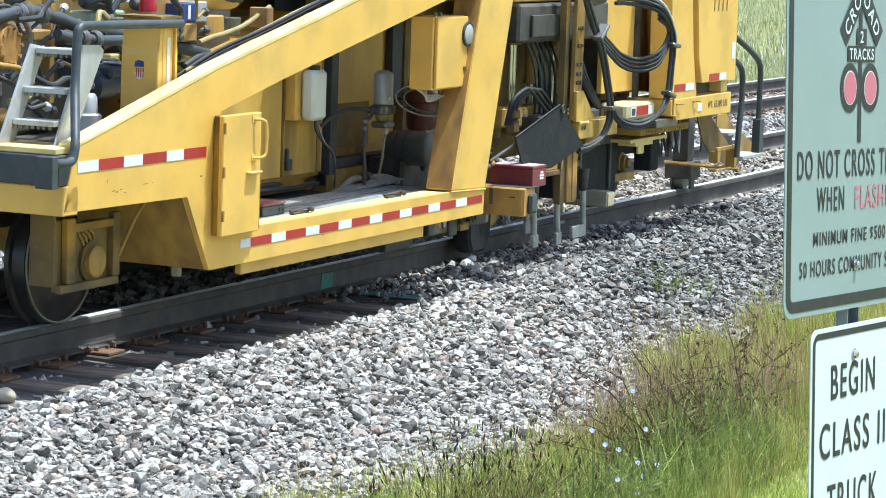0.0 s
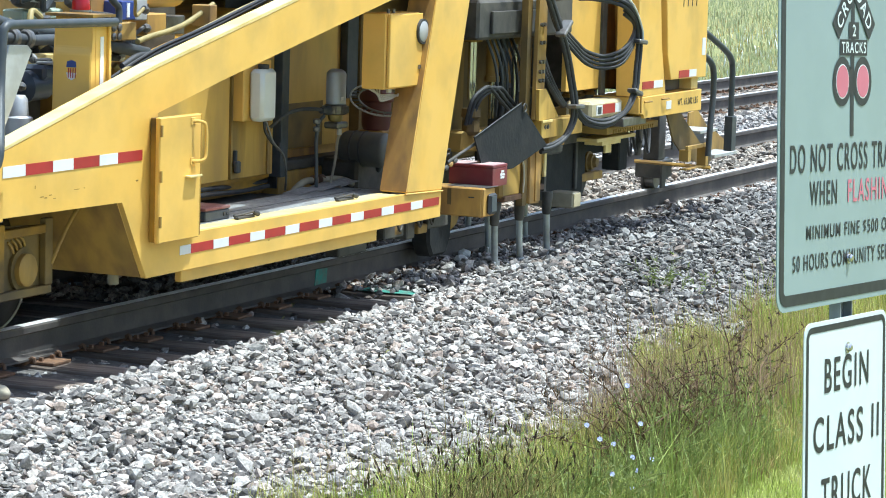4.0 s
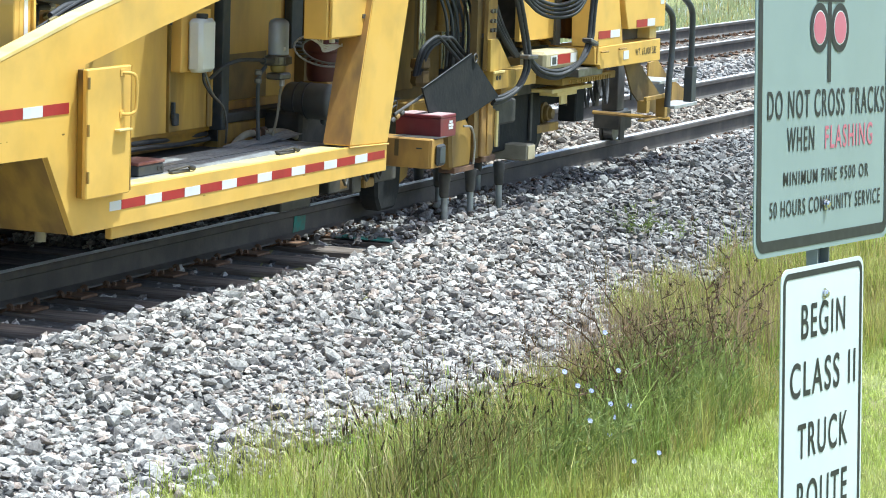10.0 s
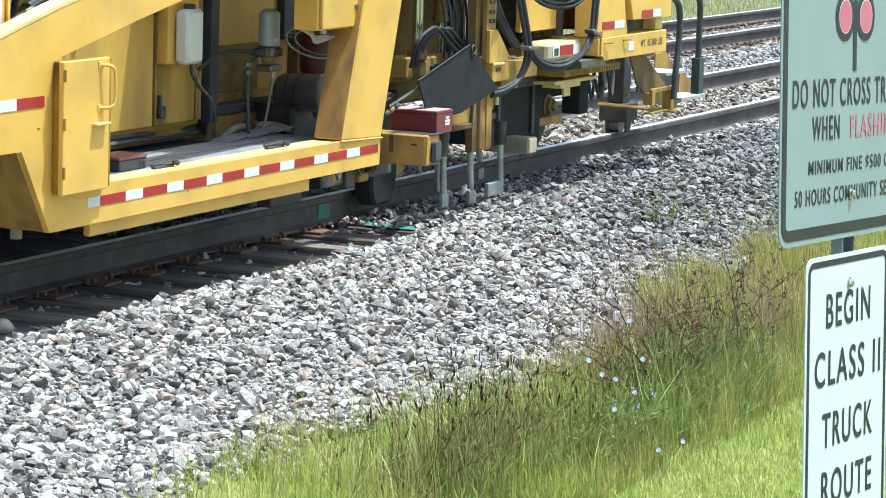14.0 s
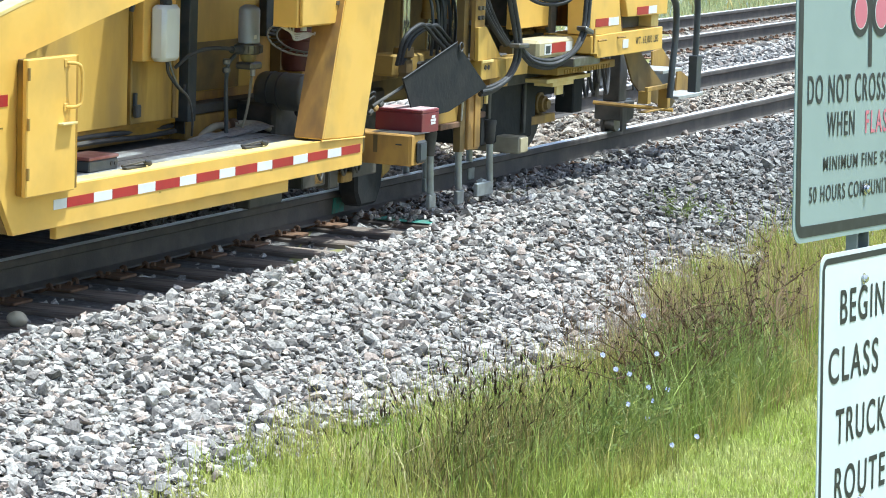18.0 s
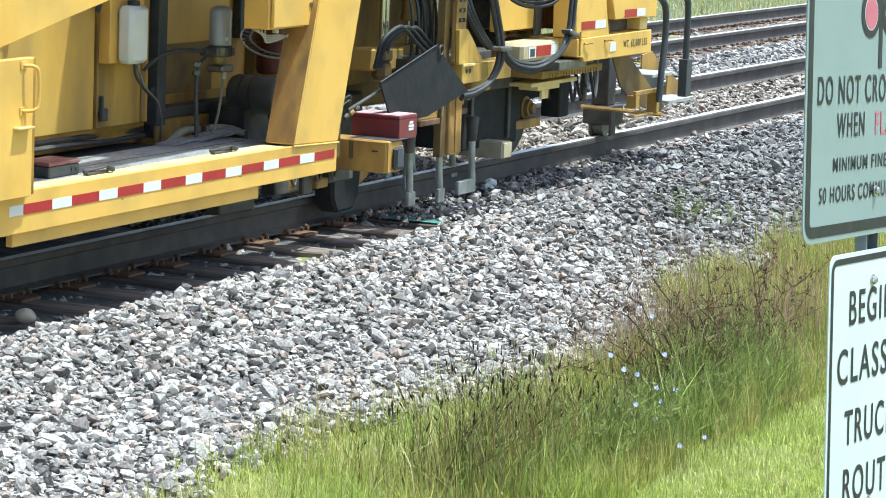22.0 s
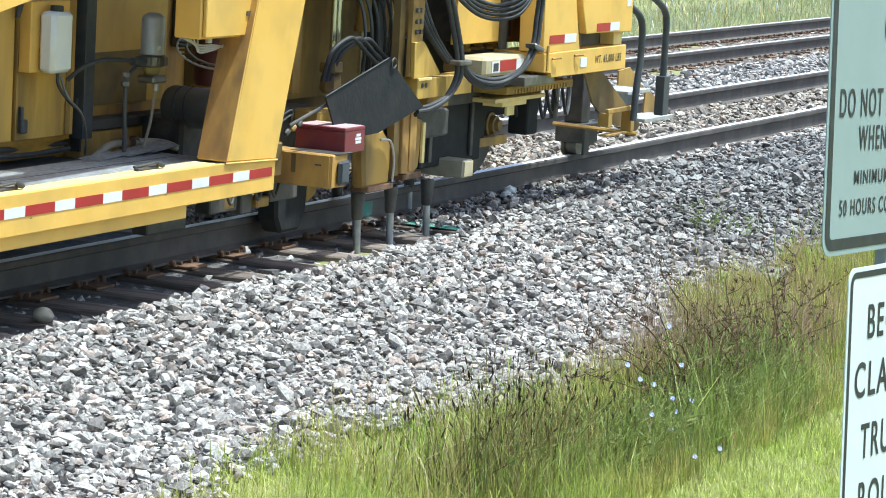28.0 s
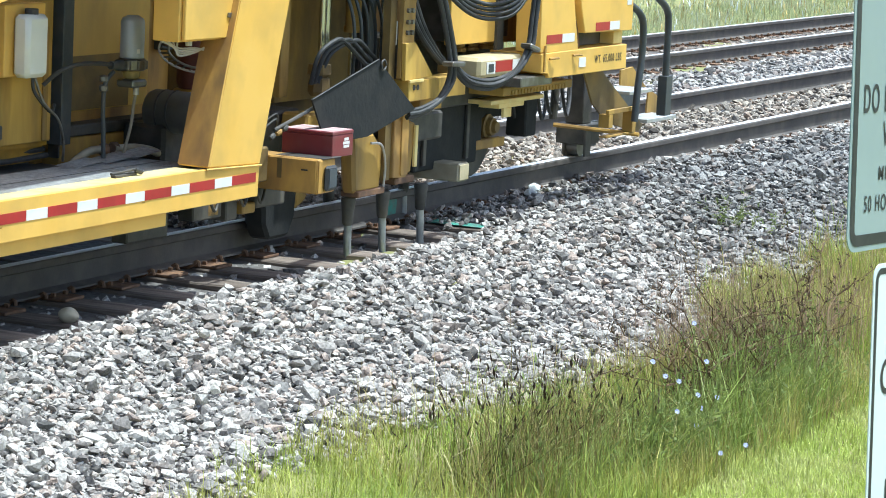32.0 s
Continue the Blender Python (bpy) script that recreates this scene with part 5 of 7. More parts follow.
    for y in (-0.14, -0.27):
        part("tank_foot", turned(B(), (0.11, y, 0.575), (0.11, y, 0.615), [(0, 0.010), (0.4, 0.022), (1, 0.022)], 10), "pipe", t, smooth=True)
    for k in range(4):
        part("tank_wire", tube(B(), [(0.11, -0.335, 0.735), (0.10 + 0.02 * k, -0.37, 0.75 - 0.015 * k), (0.12, -0.40 - 0.01 * k, 0.73 - 0.03 * k), (0.13 + 0.02 * k, -0.41, 0.70 - 0.012 * k)], 0.004, 5), "clamp", t)
    m = part("pump_housing", turned(B(), (0.40, -0.10, 0.83), (0.40, -0.10, 1.16), [(0, 0.085), (0.1, 0.098), (0.55, 0.098), (0.6, 0.118), (0.72, 0.118), (0.8, 0.10), (1, 0.09)], 24),
             "maroon", machine, "dark red pump housing", smooth=True)
    part("housing_base", box(B(), 0.32, 0.50, -0.19, -0.01, 0.79, 0.83), "dirty", m, "", 0.01)
    e1 = Vector((0.40, -0.915, 0))
    for k in range(2):
        c, a1, a2 = Vector((0.17, -0.235 - 0.02 * k, 1.045)), 0.195 - 0.035 * k, 0.100 - 0.022 * k
        bm = tube(B(), [c + e1 * a1 * math.cos(q) + Vector((0, 0, a2 * math.sin(q) - 0.02 * math.cos(q))) for q in np.linspace(0, 6.2832, 33)], 0.0065, 6, 1)
        lp = part("cable_chain", bm, "alu" if k == 0 else "steel", machine, "looped grey cable chain", smooth=True)
    for k in range(26):
        q = 6.28318 * k / 26
        d1 = e1 * math.cos(q) + Vector((0, 0, -0.1 * math.cos(q)))
        p = Vector((0.17, -0.235, 1.045)) + d1 * 0.195 + Vector((0, 0, 0.100 * math.sin(q)))
        w = Vector((0.17, -0.255, 1.045)) + d1 * 0.160 + Vector((0, 0, 0.078 * math.sin(q)))
        part("chain_link", cyl(B(), p, w, 0.005, 5), "steel", lp)
    for k in range(4):
        bm = tube(B(), [(0.20 + 0.05 * k, -0.30, 1.16), (0.34 + 0.04 * k, -0.36, 1.12 - 0.02 * k), (0.46, -0.38, 1.02), (0.43 + 0.02 * k, -0.37, 0.88), (0.36 + 0.03 * k, -0.34, 0.76)], 0.010, 7)
        part("loose_cable", bm, "pipe" if k % 2 else "clamp", machine, "loose grey cable", smooth=True)
    for pts in ([(-0.86, -0.12, 0.45), (-0.77, -0.11, 0.515), (-0.62, -0.10, 0.556), (-0.47, -0.10, 0.556)], [(-0.42, -0.12, 0.556), (-0.20, -0.13, 0.545), (0.0, -0.13, 0.50), (0.13, -0.12, 0.43)]):
        part("floor_hose", tube(B(), pts, 0.022, 10), "clamp", machine, "dusty beige hose lying behind the deck", smooth=True)
    for x in (-0.50, -0.40):
        part("hose_clip", turned(B(), (x - 0.02, -0.105, 0.557), (x + 0.02, -0.11, 0.557), [(0, 0.027), (0.2, 0.034), (0.8, 0.034), (1, 0.027)], 12), "rust", machine, "rusty hose coupling", smooth=True)
    for k, (x, w) in enumerate(((-1.02, 0.34), (-0.72, 0.30), (-0.46, 0.24))):
        ob = part("floor_scrap", prism(B(), [(0, 0), (w, 0.0), (w * 0.96, 0.003), (0.02, 0.003)], -0.07, 0.05), "deck", machine, "bent grey sheet metal offcut")
        ob.matrix_basis = pose(x, -0.21, 0.516 + 0.006 * k, 3 + 2 * k, -2 - 2 * k, 6 - 5 * k)
    e = part("electrical_box", box(B(), -0.800, -0.312, -0.735, -0.575, 1.185, 1.655), "yellow", machine, "yellow steel electrical box", 0.006)
    part("box_door", box(B(), -0.783, -0.316, -0.760, -0.738, 1.195, 1.650), "yellow", e, "yellow door", 0.004)
    part("box_latch", box(B(), -0.375, -0.335, -0.768, -0.761, 1.30, 1.325), "steel", e, "small steel latch")
    part("latch_tab", box(B(), -0.318, -0.305, -0.772, -0.750, 1.305, 1.325), "steel", e)
    for x in (-0.70, -0.62):
        part("box_stud", cyl(B(), (x, -0.70, 1.655), (x, -0.70, 1.68), 0.010, 8), "steel", e)
    part("box_gland", cyl(B(), (-0.60, -0.67, 1.185), (-0.60, -0.67, 1.155), 0.018, 10), "alu", e)
    for k in range(4):
        bm = tube(B(), [(-0.78 + 0.05 * k, -0.62, 1.185), (-0.62, -0.62, 1.140 - 0.012 * k), (-0.48, -0.63, 1.135 - 0.008 * k), (-0.38, -0.64, 1.12 + 0.006 * k)], 0.006, 6)
        part("box_cable", bm, "alu", e, "thin pale cable", smooth=True)
    w = part("work_lamp", turned(B(), (-0.33, -0.715, 1.535), (-0.33, -0.775, 1.535), [(0, 0.05), (0.6, 0.082), (1, 0.08)], 20), "rubber", machine, "round black work lamp", smooth=True)
    part("lamp_glass", turned(B(), (-0.33, -0.7755, 1.535), (-0.33, -0.782, 1.535), [(0, 0.066), (1, 0.05)], 18), "alu", w, "milky lamp glass", smooth=True)
    part("back_closure", box(B(), 0.20, 1.3, 0.385, 1.9, 0.5, 2.1), "black", machine)


recess()


def left_end():
    """The post, the ladder, the grab rail, the wheel and the machinery above the low end."""
    p = part("lamp_post", prism(B(), [(-4.094, 1.20), (-3.940, 1.24), (-3.940, 1.70), (-4.070, 1.70), (-4.072, 1.545), (-4.088, 1.51)], -0.65, -0.42), "yellow", machine, "short yellow box post", 0.006)
    part("post_flange", prism(B(), [(-3.938, 1.22), (-3.915, 1.235), (-3.915, 1.52), (-3.925, 1.56), (-3.925, 1.70), (-3.938, 1.70)], -0.668, -0.42), "yellow", p, "", 0.002)
    part("post_face", box(B(), -4.045, -3.942, -0.6525, -0.6505, 1.25, 1.695), "yellow", p)
    part("white_strip", box(B(), -4.005, -3.972, -0.656, -0.6530, 1.315, 1.60), "white", p, "white reflective strip")
    part("post_cap", box(B(), -4.12, -3.90, -0.68, -0.39, 1.702, 1.716), "grimy", p)
    # plain shield of dark blue, white and red
    bm = B()
    bm.faces.new([bm.verts.new((-4.0885, y, z)) for y, z in ((-0.505, 1.475), (-0.535, 1.482), (-0.565, 1.475), (-0.572, 1.43), (-0.558, 1.385), (-0.535, 1.372), (-0.512, 1.385), (-0.498, 1.43))])
    for v in bm.verts:
        v.co.x = -4.094 + (v.co.z - 1.20) * 0.038 - 0.004
    sh = part("shield_decal", bm, "white", p, "small white, red and blue shield")
    bm = B()
    bm.faces.new([bm.verts.new((-4.094 + (z - 1.2) * 0.038 - 0.006, y, z)) for y, z in ((-0.508, 1.470), (-0.535, 1.477), (-0.562, 1.470), (-0.566, 1.440), (-0.504, 1.440))])
    part("shield_top", bm, "blue", sh)
    for k in range(4):
        y = -0.515 - 0.014 * k
        bm = B()
        bm.faces.new([bm.verts.new((-4.094 + (z - 1.2) * 0.038 - 0.006, yy, z)) for yy, z in ((y, 1.436), (y - 0.006, 1.436), (y - 0.006, 1.385), (y, 1.385))])
        part("shield_stripe", bm, "red", sh)
    b = part("beacon", turned(B(), (-3.87, -0.45, 1.725), (-3.87, -0.45, 1.84), [(0, 0.05), (0.1, 0.05), (0.3, 0.048), (0.8, 0.042), (1, 0.02)], 18), "lens", machine, "red beacon lamp", smooth=True)
    part("beacon_base", cyl(B(), (-3.87, -0.45, 1.717), (-3.87, -0.45, 1.728), 0.06, 16), "steel", b)
    g = part("grab_rail", tube(B(), [(-3.90, -0.68, 1.675), (-4.20, -0.68, 1.678), (-4.60, -0.68, 1.682), (-4.86, -0.68, 1.684), (-4.925, -0.68, 1.672), (-4.945, -0.68, 1.62),
                                     (-4.99, -0.70, 1.40), (-5.08, -0.76, 1.25), (-5.17, -0.82, 1.12), (-5.195, -0.83, 1.06), (-5.22, -0.83, 1.025), (-5.30, -0.83, 1.018), (-5.40, -0.82, 1.03)], 0.024, 10, 4),
             "pipe", machine, "dark grey bent tube grab rail", smooth=True)
    part("rail_clip", box(B(), -5.44, -5.385, -0.86, -0.76, 0.90, 1.06), "pipe", g, "", 0.004)
    lad = part("ladder", prism(B(), [(-5.16, 0.98), (-5.02, 0.98), (-4.66, 1.55), (-4.70, 1.58), (-4.86, 1.585)], -0.665, -0.650), "alu", machine, "aluminium step ladder", 0.002)
    part("stringer", prism(B(), [(-5.29, 0.96), (-5.15, 0.96), (-4.80, 1.56), (-4.93, 1.58)], -0.40, -0.385), "alu", lad, "", 0.002)
    for z in (1.045, 1.205, 1.365, 1.56):
        x = -5.24 + (z - 0.96) * 0.565
        st = part("step", box(B(), x, x + 0.15, -0.649, -0.401, z - 0.028, z), "alu", lad, "", 0.003)
        bm = B()
        for k in range(7):
            y = -0.63 + k * 0.034
            box(bm, x + 0.004, x + 0.015, y, y + 0.018, z - 0.045, z - 0.029)
        part("step_teeth", bm, "steel", st)
    # wheel and axle box
    w = part("front_wheel", turned(B(), (-4.06, 0.08, 0.355), (-4.06, -0.05, 0.355), [(0, 0.30), (0.06, 0.385), (0.28, 0.385), (0.34, 0.362), (0.9, 0.355), (0.93, 0.345), (0.94, 0.29), (0.97, 0.285), (1, 0.10)], 40),
             "wheel", machine, "dark steel flanged wheel with a worn tread", smooth=True)
    # beige ring imitates light catching the wheel's rim
    part("rim_edge", tube(B(), [(-4.06 + 0.345 * math.cos(q), -0.046, 0.355 + 0.345 * math.sin(q)) for q in np.linspace(0, 6.2832, 49)], 0.006, 6, 1), "clamp", w, "pale ring drawn as the rim's highlight", smooth=True)
    part("wheel_disc", turned(B(), (-4.06, -0.045, 0.355), (-4.06, -0.09, 0.355), [(0, 0.17), (0.5, 0.13), (1, 0.10)], 24), "black", w, smooth=True)
    a = part("axle_box", prism(B(), [(-4.72, 0.272), (-4.15, 0.285), (-4.13, 0.62), (-4.70, 0.655)], -0.425, -0.40), "grime", machine, "oily yellow axle box frame", 0.008)
    for x0, x1, z0, z1 in ((-4.72, -4.14, 0.268, 0.312), (-4.20, -4.13, 0.314, 0.66), (-4.66, -4.58, 0.314, 0.66), (-4.58, -4.20, 0.585, 0.63)):
        part("frame_bar", box(B(), x0, x1, -0.465, -0.426, z0, z1), "grimy" if z0 > 0.3 and x0 < -4.3 else "grime", a, "", 0.004)
    part("pedestal_plate", prism(B(), [(-4.725, 0.30), (-4.705, 0.30), (-4.70, 0.70), (-4.72, 0.70)], -0.42, -0.27), "grime", a, "oil-stained pedestal plate", 0.003)
    h = part("bearing_housing", turned(B(), (-4.375, -0.40, 0.41), (-4.375, -0.445, 0.41), [(0, 0.14), (0.3, 0.14), (0.4, 0.115), (1, 0.115)], 26), "grime", a, smooth=True)
    part("bearing_cap", turned(B(), (-4.375, -0.445, 0.41), (-4.375, -0.485, 0.41), [(0, 0.085), (0.7, 0.085), (1, 0.07)], 24), "dirty", h, "yellow bearing cap", smooth=True)
    for k in range(4):
        x = -4.50 + 0.035 * k
        part("spring_leaf", tube(B(), [(x, -0.43, 0.56 + 0.008 * k), (x + 0.03, -0.435, 0.53 + 0.01 * k), (x + 0.045, -0.435, 0.50 + 0.01 * k)], 0.007, 6), "dirty", a)
    part("brace_rod", tube(B(), [(-4.14, -0.46, 0.42), (-4.06, -0.50, 0.60), (-3.98, -0.55, 0.75)], 0.011, 8, 2), "dirty", machine, "slanting brace rod", smooth=True)
    part("drain_pipe", cyl(B(), (-3.62, -0.52, 0.26), (-3.62, -0.52, 0.34), 0.03, 14), "clamp", machine)


left_end()


def engine_bay():
    """Hoses, pumps and housings above the low end of the frame."""
    g = random.Random(11)
    # hidden pan, added to block sun from the wheel and axle box
    part("floor_pan", box(B(), -5.2, -3.75, -0.76, 2.0, 0.80, 0.86), "black", machine, "hidden pan added to shade the wheel")
    part("bay_floor", box(B(), -5.2, -3.56, -0.30, 2.0, 0.90, 1.00), "black", machine)
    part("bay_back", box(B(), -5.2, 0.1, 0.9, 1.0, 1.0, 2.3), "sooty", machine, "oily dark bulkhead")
    eng = part("engine_block", box(B(), -4.6, -2.4, 0.35, 0.85, 1.0, 1.60), "black", machine, "oily black engine block", 0.03)
    kinds = ("black", "pipe", "dirty", "steel", "black", "alu", "pipe")
    for k in range(40):
        x, z = g.uniform(-4.9, -2.2), g.uniform(1.12, 1.80)
        sx, sy, sz = g.uniform(0.05, 0.22), g.uniform(0.05, 0.15), g.uniform(0.04, 0.13)
        y = g.uniform(-0.02, 0.33)
        if g.random() < 0.5:
            bm = box(B(), x, x + sx, y, y + sy, z, z + sz)
        else:
            bm = turned(B(), (x, y, z), (x + sx, y - 0.03, z + g.uniform(-0.03, 0.03)), [(0, sz * 0.4), (0.2, sz * 0.55), (0.6, sz * 0.55), (0.65, sz * 0.4), (1, sz * 0.4)], 12)
        part("engine_part", bm, g.choice(kinds), eng, "", 0.008)
    gh = part("gear_housing", turned(B(), (-4.72, 0.12, 1.55), (-4.70, -0.12, 1.55), [(0, 0.10), (0.3, 0.11), (0.5, 0.085), (0.8, 0.09), (0.84, 0.115), (1, 0.11)], 26), "orange", machine, "oily orange-yellow gear housing", smooth=True)
    for k in range(10):
        q = k * 0.628
        p = Vector((-4.70 + 0.095 * math.cos(q), -0.12, 1.55 + 0.095 * math.sin(q)))
        part("flange_bolt", cyl(B(), p, p + Vector((0, -0.015, 0)), 0.010, 6), "orange", gh)
    mo = part("hydraulic_motor", turned(B(), (-3.72, 0.02, 1.29), (-3.42, -0.02, 1.32), [(0, 0.05), (0.1, 0.085), (0.6, 0.09), (0.65, 0.075), (1, 0.075)], 20), "navy", machine, "dark blue-black hydraulic motor", smooth=True)
    part("motor_head", box(B(), -3.66, -3.44, -0.10, 0.06, 1.33, 1.41), "navy", mo, "", 0.02)
    part("motor_plate", box(B(), -3.60, -3.48, -0.11, 0.0, 1.412, 1.425), "alu", mo, "", 0.004)
    part("breather_cap", turned(B(), (-4.22, -0.30, 1.08), (-4.22, -0.30, 1.29), [(0, 0.075), (0.45, 0.075), (0.5, 0.055), (0.9, 0.05), (1, 0.035)], 16), "alu", machine, "grey domed breather cap", smooth=True)
    for pts, r, m, lb in (([(-4.95, -0.1, 1.68), (-4.78, -0.1, 1.70), (-4.57, -0.1, 1.725), (-4.39, -0.1, 1.71), (-4.21, -0.1, 1.68), (-4.04, -0.1, 1.64), (-3.83, -0.1, 1.61), (-3.53, -0.1, 1.58), (-3.13, -0.1, 1.52), (-2.60, -0.1, 1.44)], 0.036, "pipe", "thick dark grey suction hose"),
                          ([(-4.30, -0.15, 1.60), (-4.19, -0.15, 1.58), (-4.03, -0.15, 1.57), (-3.86, -0.15, 1.555), (-3.61, -0.15, 1.55), (-3.3, -0.12, 1.52)], 0.030, "pipe", "thick dark grey hose"),
                          ([(-4.76, -0.2, 1.73), (-4.70, -0.2, 1.68), (-4.65, -0.2, 1.62), (-4.64, -0.2, 1.53)], 0.016, "steel", "grey hose"),
                          ([(-5.05, -0.25, 1.47), (-4.92, -0.25, 1.455), (-4.82, -0.25, 1.44), (-4.77, -0.25, 1.40)], 0.017, "dirty", "brown hose"),
                          ([(-3.04, -0.3, 1.53), (-2.90, -0.3, 1.555), (-2.70, -0.3, 1.58), (-2.50, -0.3, 1.62), (-2.2, -0.3, 1.72)], 0.016, "brass", "yellowish hose"),
                          ([(-3.20, -0.3, 1.40), (-3.03, -0.3, 1.45), (-2.84, -0.3, 1.455), (-2.6, -0.3, 1.50)], 0.018, "rubber", "black hose"),
                          ([(-3.20, -0.2, 1.80), (-3.14, -0.2, 1.75), (-3.08, -0.2, 1.71), (-3.08, -0.2, 1.63)], 0.020, "pipe", "grey hose")):
        part("hydraulic_hose", tube(B(), pts, r, 10), m, machine, lb, smooth=True)
    for x, z in ((-4.56, 1.725), (-4.40, 1.71), (-4.08, 1.575), (-3.95, 1.565), (-4.62, 1.72)):
        part("hose_coupling", turned(B(), (x, -0.1 if z > 1.65 else -0.15, z), (x + 0.05, -0.1 if z > 1.65 else -0.15, z - 0.005), [(0, 0.04), (0.2, 0.052), (0.8, 0.052), (1, 0.04)], 14), "steel", machine, "steel hose coupling", smooth=True)
    for k in range(46):
        x, z, y = g.uniform(-5.1, -2.5), g.uniform(1.12, 1.85), g.uniform(-0.22, 0.25)
        d = Vector((g.uniform(0.15, 0.55), g.uniform(-0.1, 0.12), g.uniform(-0.28, 0.28)))
        p = Vector((x, y, z))
        bm = tube(B(), [p, p + d * 0.35 + Vector((0, -0.05, g.uniform(-0.08, 0.1))), p + d * 0.7 + Vector((0, 0, g.uniform(-0.08, 0.05))), p + d], g.uniform(0.008, 0.02), 8)
        h = part("hydraulic_hose", bm, g.choice(("rubber", "rubber", "pipe", "brass", "black")), machine, smooth=True)
        q = p + d
        part("hose_fitting", turned(B(), q, q + d.normalized() * 0.05, [(0, 0.018), (0.3, 0.026), (0.7, 0.026), (1, 0.018)], 8), g.choice(("steel", "alu")), h)
    for k in range(2):
        bm = tube(B(), [(-3.55, -0.40, 1.30 + 0.03 * k), (-3.2, -0.50, 1.475 + 0.02 * k), (-2.7, -0.55, 1.60 + 0.018 * k), (-1.9, -0.58, 1.80 + 0.012 * k), (-1.2, -0.58, 1.97)], 0.010, 8)
        part("hydraulic_hose", bm, "rubber", machine, "black hose along the beam", smooth=True)
    vb = part("valve_block", box(B(), -3.09, -2.80, -0.15, 0.0, 1.525, 1.625), "dirty", machine, "oily yellow valve block", 0.006)
    for k in range(4):
        part("valve_port", turned(B(), (-3.05 + 0.06 * (k % 2), -0.15, 1.55 + 0.05 * (k // 2)), (-3.05 + 0.06 * (k % 2), -0.165, 1.55 + 0.05 * (k // 2)), [(0, 0.022), (0.6, 0.022), (1, 0.012)], 12), "steel", vb)
    ob = part("oil_canister", box(B(), -2.88, -2.73, -0.10, 0.04, 1.635, 1.74), "blue", machine, "blue oil container with a white bar", 0.004)
    part("label_bar", box(B(), -2.83, -2.80, -0.104, -0.1005, 1.65, 1.73), "white", ob)
    part("canister_case", box(B(), -2.725, -2.60, -0.10, 0.04, 1.63, 1.75), "alu", ob, "", 0.006)
    part("cream_tray", box(B(), -3.43, -3.12, 0.1, 0.3, 1.735, 1.77), "jug", machine, "pale cover", 0.01)
    part("green_case", box(B(), -3.42, -2.90, 0.2, 0.34, 1.63, 1.69), "mint", machine, "pale green case", 0.01)
    part("grey_case", box(B(), -2.22, -2.0, 0.0, 0.2, 1.53, 1.64), "steel", machine, "grey junction case", 0.006)
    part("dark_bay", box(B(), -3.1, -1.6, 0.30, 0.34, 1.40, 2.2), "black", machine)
    part("yellow_case", box(B(), -3.02, -2.62, 0.02, 0.25, 1.535, 1.80), "stained", machine, "worn yellow steel case", 0.006)
    part("slot_case", box(B(), -2.52, -2.30, -0.05, 0.2, 1.54, 1.66), "stained", machine, "small yellow case", 0.006)
    part("hose_bracket", box(B(), -2.34, -2.26, -0.36, -0.24, 1.60, 1.72), "stained", machine, "yellow hose bracket", 0.004)
    for k in range(2):
        bm = tube(B(), [(-3.45, -0.45, 1.36 + 0.03 * k), (-3.0, -0.48, 1.50 + 0.02 * k), (-2.6, -0.50, 1.60 + 0.02 * k), (-2.2, -0.52, 1.70 + 0.02 * k), (-1.7, -0.54, 1.82)], 0.010, 8)
        part("hydraulic_hose", bm, "brass" if k else "pipe", machine, "dusty hose along the beam", smooth=True)
    part("top_tank", cyl(B(), (-2.55, 0.15, 1.78), (-1.9, 0.15, 1.78), 0.10, 18), "yellow", machine, "yellow round tank", smooth=True)
    part("frame_bar", box(B(), -3.98, -3.93, 0.1, 0.16, 1.2, 2.0), "dirty", machine, "", 0.004)
    part("frame_bar", box(B(), -3.4, -2.2, 0.2, 0.3, 1.37, 1.44), "pale", machine, "", 0.006)


engine_bay()


